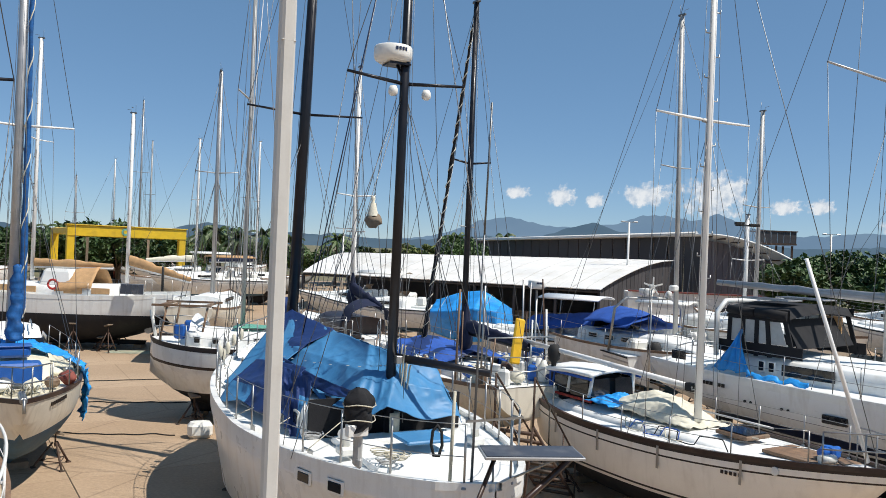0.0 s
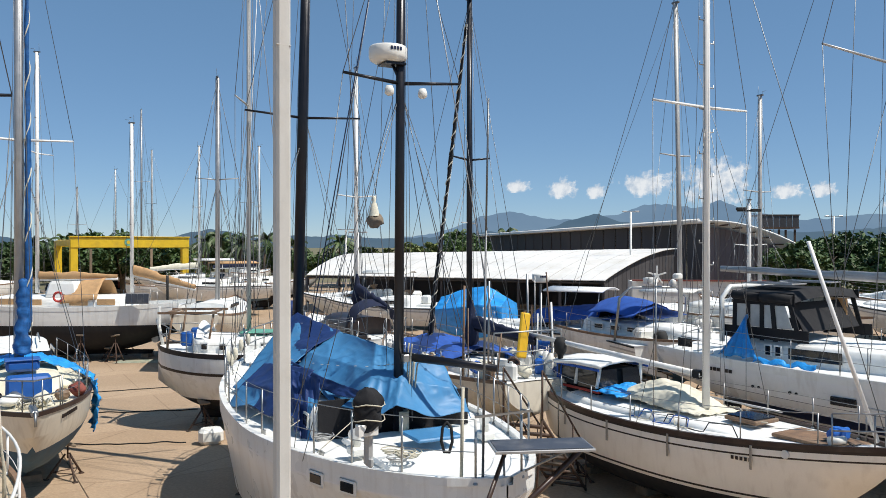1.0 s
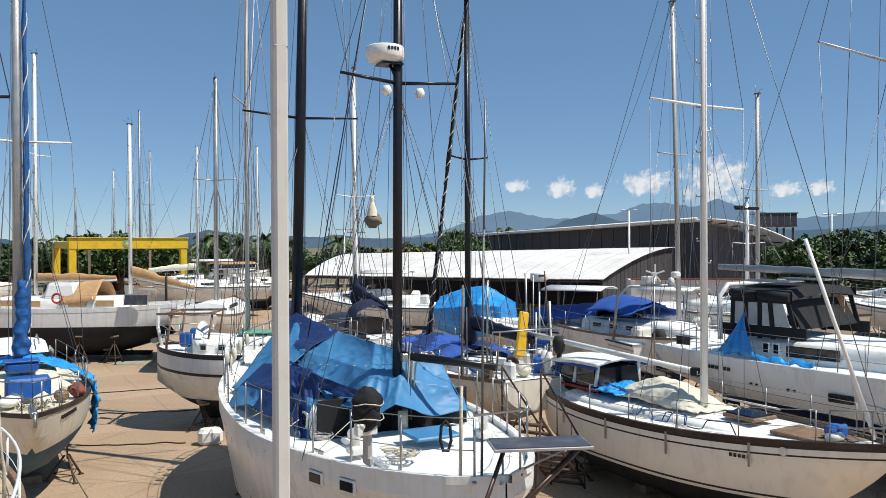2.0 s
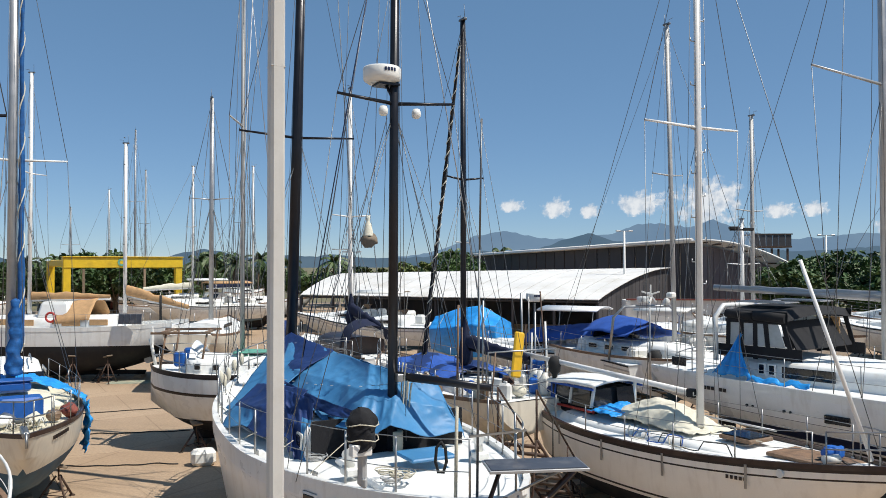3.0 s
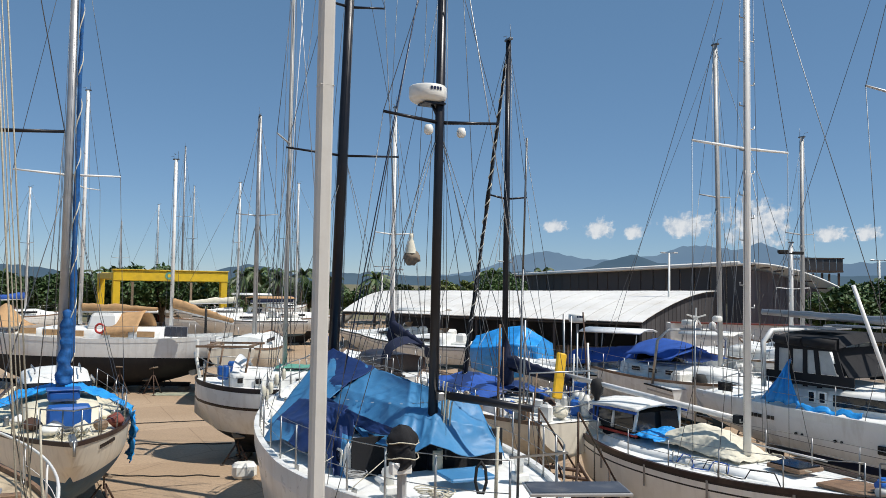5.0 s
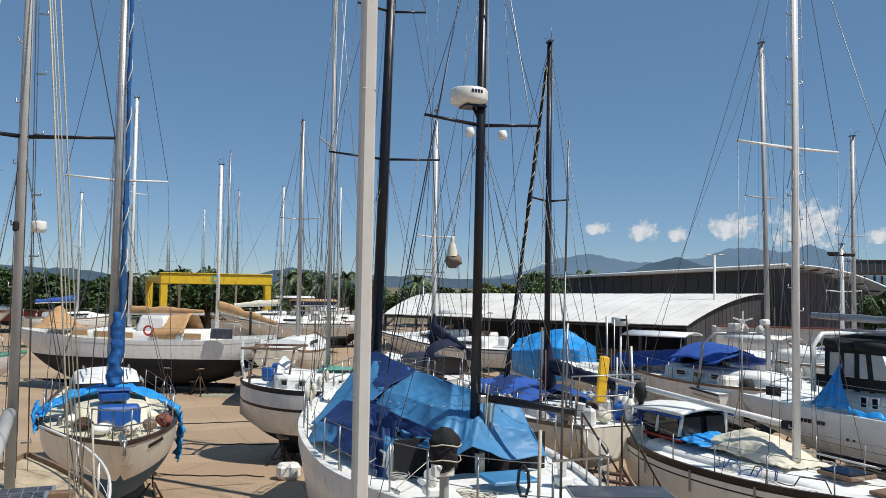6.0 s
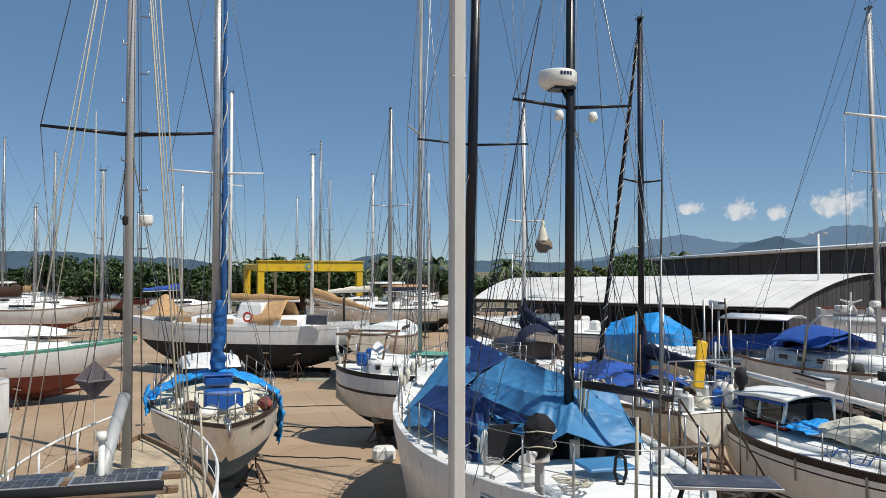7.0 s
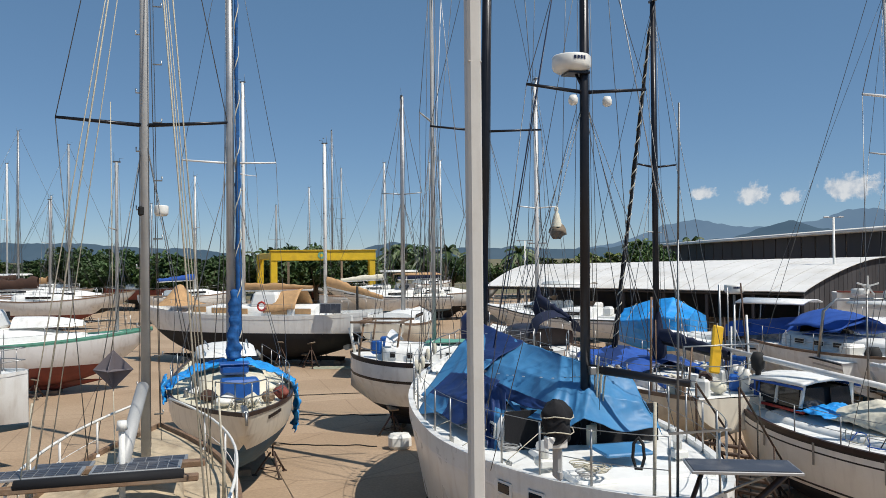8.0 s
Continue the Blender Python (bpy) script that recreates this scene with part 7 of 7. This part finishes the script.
# bag hanging between stays
hb = thing("hanging_bag", pose(-1.58, 17.5, 5.62), "grey canvas bag with a white bundle hung from a halyard", "bag")
part("bag", B().grid(cloth(lambda u, v: (0.2 * math.sin(math.pi * min(1, v * 0.9 + 0.1)) * math.cos(u * 6.283), 0.14 * math.sin(math.pi * min(1, v * 0.9 + 0.1)) * math.sin(u * 6.283), -0.2 + 0.36 * v), 14, 8, 0.05, 3, 7)), "blockwood", hb)
part("wrapping", B().lathe((-0.02, 0, 0.14), [(0.13, -0.08), (0.1, 0.05), (0.06, 0.2), (0.035, 0.24), (0.05, 0.3), (0.035, 0.36), (0, 0.38)], 10), "canvaswhite", hb)
part("halyard", B().tube([(0, 0, 0.5), (0.15, -0.3, 1.4), (0.3, -0.6, 6.0)], 0.007, 4), "wire", hb)
part("guy_line", B().tube([(0.12, 0, -0.15), (0.5, -1.0, -3.0)], 0.005, 4), "wire", hb)

wt = solo("white_tank", B().box((0, 0, 0.2), (0.6, 0.4, 0.4), rz=0.4, bevel=0.09), "plasticwhite", "white plastic tank lying on the concrete", "tank", m=pose(-5.95, 19.8, 0.012))

# radar on a pole at the stern of the cluttered ketch
rp = thing("radar_pole", pose(2.55, 21.0, 0), "white radar dome on a steel pole above the clutter", "radar pole")
part("pole", B().tube([(0, 0, 0.01), (0, 0, 4.0)], 0.03, 8), "steel", rp)
radome(rp, (0, 0, 4.16), 0.24, 0.24, band=4.6)
part("brace", B().tube([(0, 0, 3.2), (0.5, 0.4, 1.9)], 0.016, 6).tube([(0, 0, 3.2), (-0.35, 0.5, 1.9)], 0.016, 6), "steel", rp)

# loose yard stuff: cable drums, boards, hoses and barrels between the stands
rs = random.Random(21)
for k in range(26):
    x, y = rs.uniform(-1.5, 13), rs.uniform(30, 45)
    c = rs.choice(("plasticblue", "plasticwhite", "blockwood", "standsteel", "plasticblue"))
    if k % 2:
        solo("barrel", B().lathe((0, 0, 0), [(0, 0), (0.26, 0), (0.29, 0.03), (0.28, 0.3), (0.295, 0.32), (0.28, 0.34), (0.28, 0.6), (0.295, 0.62), (0.28, 0.64), (0.28, 0.86), (0.25, 0.88), (0, 0.88)], 14), c, "scuffed drum standing on the concrete", "barrel", "drums in the yard", m=pose(x, y, 0.012))
    else:
        solo("timber_stack", B().box((0, 0, 0.06), (1.6, 0.2, 0.12), bevel=0.01).box((0.1, 0.25, 0.06), (1.6, 0.2, 0.12), bevel=0.01).box((0, 0.1, 0.18), (1.5, 0.2, 0.12), bevel=0.01), "blockwood", "grey timber planks stacked on the concrete", "timber", "timber stacks", m=pose(x, y, 0.012, 0, 0, rs.uniform(0, 180)))

# boarding ladder with handrails against the ketch
ld = thing("boarding_ladder", pose(0, 0, 0), "dark steel boarding stairs with handrails beside the ketch", "boarding ladder")
foot, head = Vector((2.55, 16.2, 0.02)), Vector((1.35, 13.7, 2.0))
side = Vector((0.9, -0.43, 0)) * 0.36
for k in (1, -1):
    part("stringer", B().tube([foot + side * k, head + side * k], 0.03, 5), "standsteel", ld)
    part("handrail", B().tube([foot + side * k + Vector((0, 0, 0.85)), head + side * k + Vector((0, 0, 0.85)), head + side * k], 0.02, 6), "standsteel", ld)
    for i in range(4):
        p = foot.lerp(head, i / 3) + side * k
        part("baluster", B().tube([p, p + Vector((0, 0, 0.85))], 0.014, 5), "standsteel", ld)
for i in range(9):
    p = foot.lerp(head, (i + 0.6) / 9.5)
    part("tread", B().tube([p - side, p + side], 0.035, 4, flat=0.4), "standsteel", ld)
for k in (1, -1):
    part("prop", B().tube([head + side * k, Vector((head.x + side.x * k - 0.1, head.y + side.y * k + 0.5, 0.02))], 0.022, 5), "standsteel", ld)

# small wind generator on a pole
wg = thing("wind_generator", pose(6.7, 25.0, 0), "small white five-bladed wind generator on a pole", "wind generator")
part("pole", B().tube([(0, 0, 0.01), (0, 0, 4.05)], 0.025, 7), "steel", wg)
part("nacelle", B().tube([(0.02, -0.12, 4.08), (0, 0.2, 4.08)], 0.06, 9), "plasticwhite", wg)
for k in range(5):
    a = k * 1.2566 + 0.3
    part("blade", B().box((0.16 * math.cos(a), -0.12, 4.08 + 0.16 * math.sin(a)), (0.3, 0.012, 0.05), ry=-a, bevel=0.004), "plasticwhite", wg)

# odds and ends at the stern of the cluttered ketch
rj = random.Random(33)
for k in range(10):
    x = rj.uniform(-3.9, -1.8); y = rj.choice((1, -1)) * (HJ.hb(x) - 0.1); h = rj.uniform(0.9, 2.4)
    part("pole", B().tube([(x, y, HJ.zs(x)), (x + rj.uniform(-0.15, 0.15), y * rj.uniform(0.9, 1.05), HJ.zs(x) + h)], rj.uniform(0.012, 0.028), 6), rj.choice(("steel", "teak", "standsteel", "plasticwhite")), J)
part("rail_outboard", B().lathe((-3.95, -0.7, 2.55), [(0, 0.42), (0.1, 0.4), (0.15, 0.28), (0.13, 0.08), (0.06, 0.0), (0.05, -0.5), (0, -0.5)], 12), "rubber", J, "small black outboard on the stern rail")
part("grab_arch", B().tube([(-3.6, -0.95, 2.0), (-3.7, -0.9, 3.1), (-3.7, 0.9, 3.1), (-3.6, 0.95, 2.0)], 0.022, 7), "steel", J)
for k in range(6):
    x = rj.uniform(-3.7, -2.3); y = rj.uniform(-1.0, 1.0)
    part("stowed_bag", B().grid(cloth(lambda u, v: (x + 0.2 * math.sin(math.pi * v) * math.cos(u * 6.283), y + 0.17 * math.sin(math.pi * v) * math.sin(u * 6.283), 2.05 + 0.32 * v), 12, 8, 0.04, k, 5)), rj.choice(("canvasblack", "canvasblue", "canvasbrown", "canvaswhite", "tarpdark")), J)

# hoses and cords lying on the paving
for k, (x0, y0, x1, y1, m_) in enumerate(((-10.4, 23.4, -7.6, 23.9, "rubber"), (-9.6, 19.6, -6.6, 19.9, "rubber"), (-12.5, 26.5, -8.5, 28.2, "rubber"))):
    pts = [(lerp(x0, x1, i / 24), lerp(y0, y1, i / 24) + 0.18 * noise.noise(Vector((i * 0.23, k * 5, 0))), 0.024) for i in range(25)]
    solo("hose", B().tube(pts, 0.016, 5), m_, "thin hose lying loosely on the concrete", "hose", "hoses on the paving")

# ropes and small gear on the cutter's deck
rb = random.Random(8)
for k in range(7):
    x0, y0 = rb.uniform(-1.5, 3.2), rb.uniform(-0.9, 0.9)
    pts = []
    for i in range(18):
        x = x0 + (0.1 if k % 2 else 0.08) * i + 0.06 * math.sin(i * 1.3 + k)
        y = y0 + 0.12 * math.sin(i * 0.6 + k * 2)
        x = min(x, 3.7)
        y = max(-HB.hb(x) + 0.15, min(HB.hb(x) - 0.15, y))
        on_cabin = -2.4 < x < 2.3 and abs(y) < 0.85
        pts.append((x, y, HB.zs(x) + (0.2 if on_cabin else 0.05)))
    part("deck_rope", B().tube(pts, 0.011, 5), rb.choice(("rope", "rope", "canvasblue", "rubber")), Bt)
for x in (-2.0, -0.6, 0.9, 2.4):
    for sd in (1, -1):
        part("chainplate", B().box((x, sd * (HB.hb(x) + 0.008), HB.zs(x) - 0.22), (0.05, 0.014, 0.4), bevel=0.004), "steel", Bt)
for sd in (1, -1):
    part("hawse_hole", B().tube([(2.9, sd * (HB.y(2.9, HB.zs(2.9) - 0.12) - 0.01), HB.zs(2.9) - 0.12), (2.9, sd * (HB.y(2.9, HB.zs(2.9) - 0.12) + 0.02), HB.zs(2.9) - 0.12)], 0.07, 12), "plasticwhite", Bt)
part("cabin_slide", B().box((-1.0, 0.0, 1.93), (0.7, 0.6, 0.06), bevel=0.02), "window", Bt, "dark sliding hatch")
part("boathook", B().tube([(-2.6, 0.95, 1.95), (1.6, 0.9, 1.95)], 0.02, 6), "alu", Bt)

# faded green paint on the paving
M["faded"] = mat("faded green ground paint", (0.3, 0.32, 0.24), 0.9, var=0.25, scale=3, dirt=(0.42, 0.31, 0.21), dirt_amt=0.9, dirt_scale=1.5)
solo("ground_marking", B().box((0, 0, 0), (2.6, 1.0, 0.004)), "faded", "worn grey-green painted rectangle on the concrete", "ground marking", m=pose(-12.97, 33.94, 0.016, 0, 0, 6))
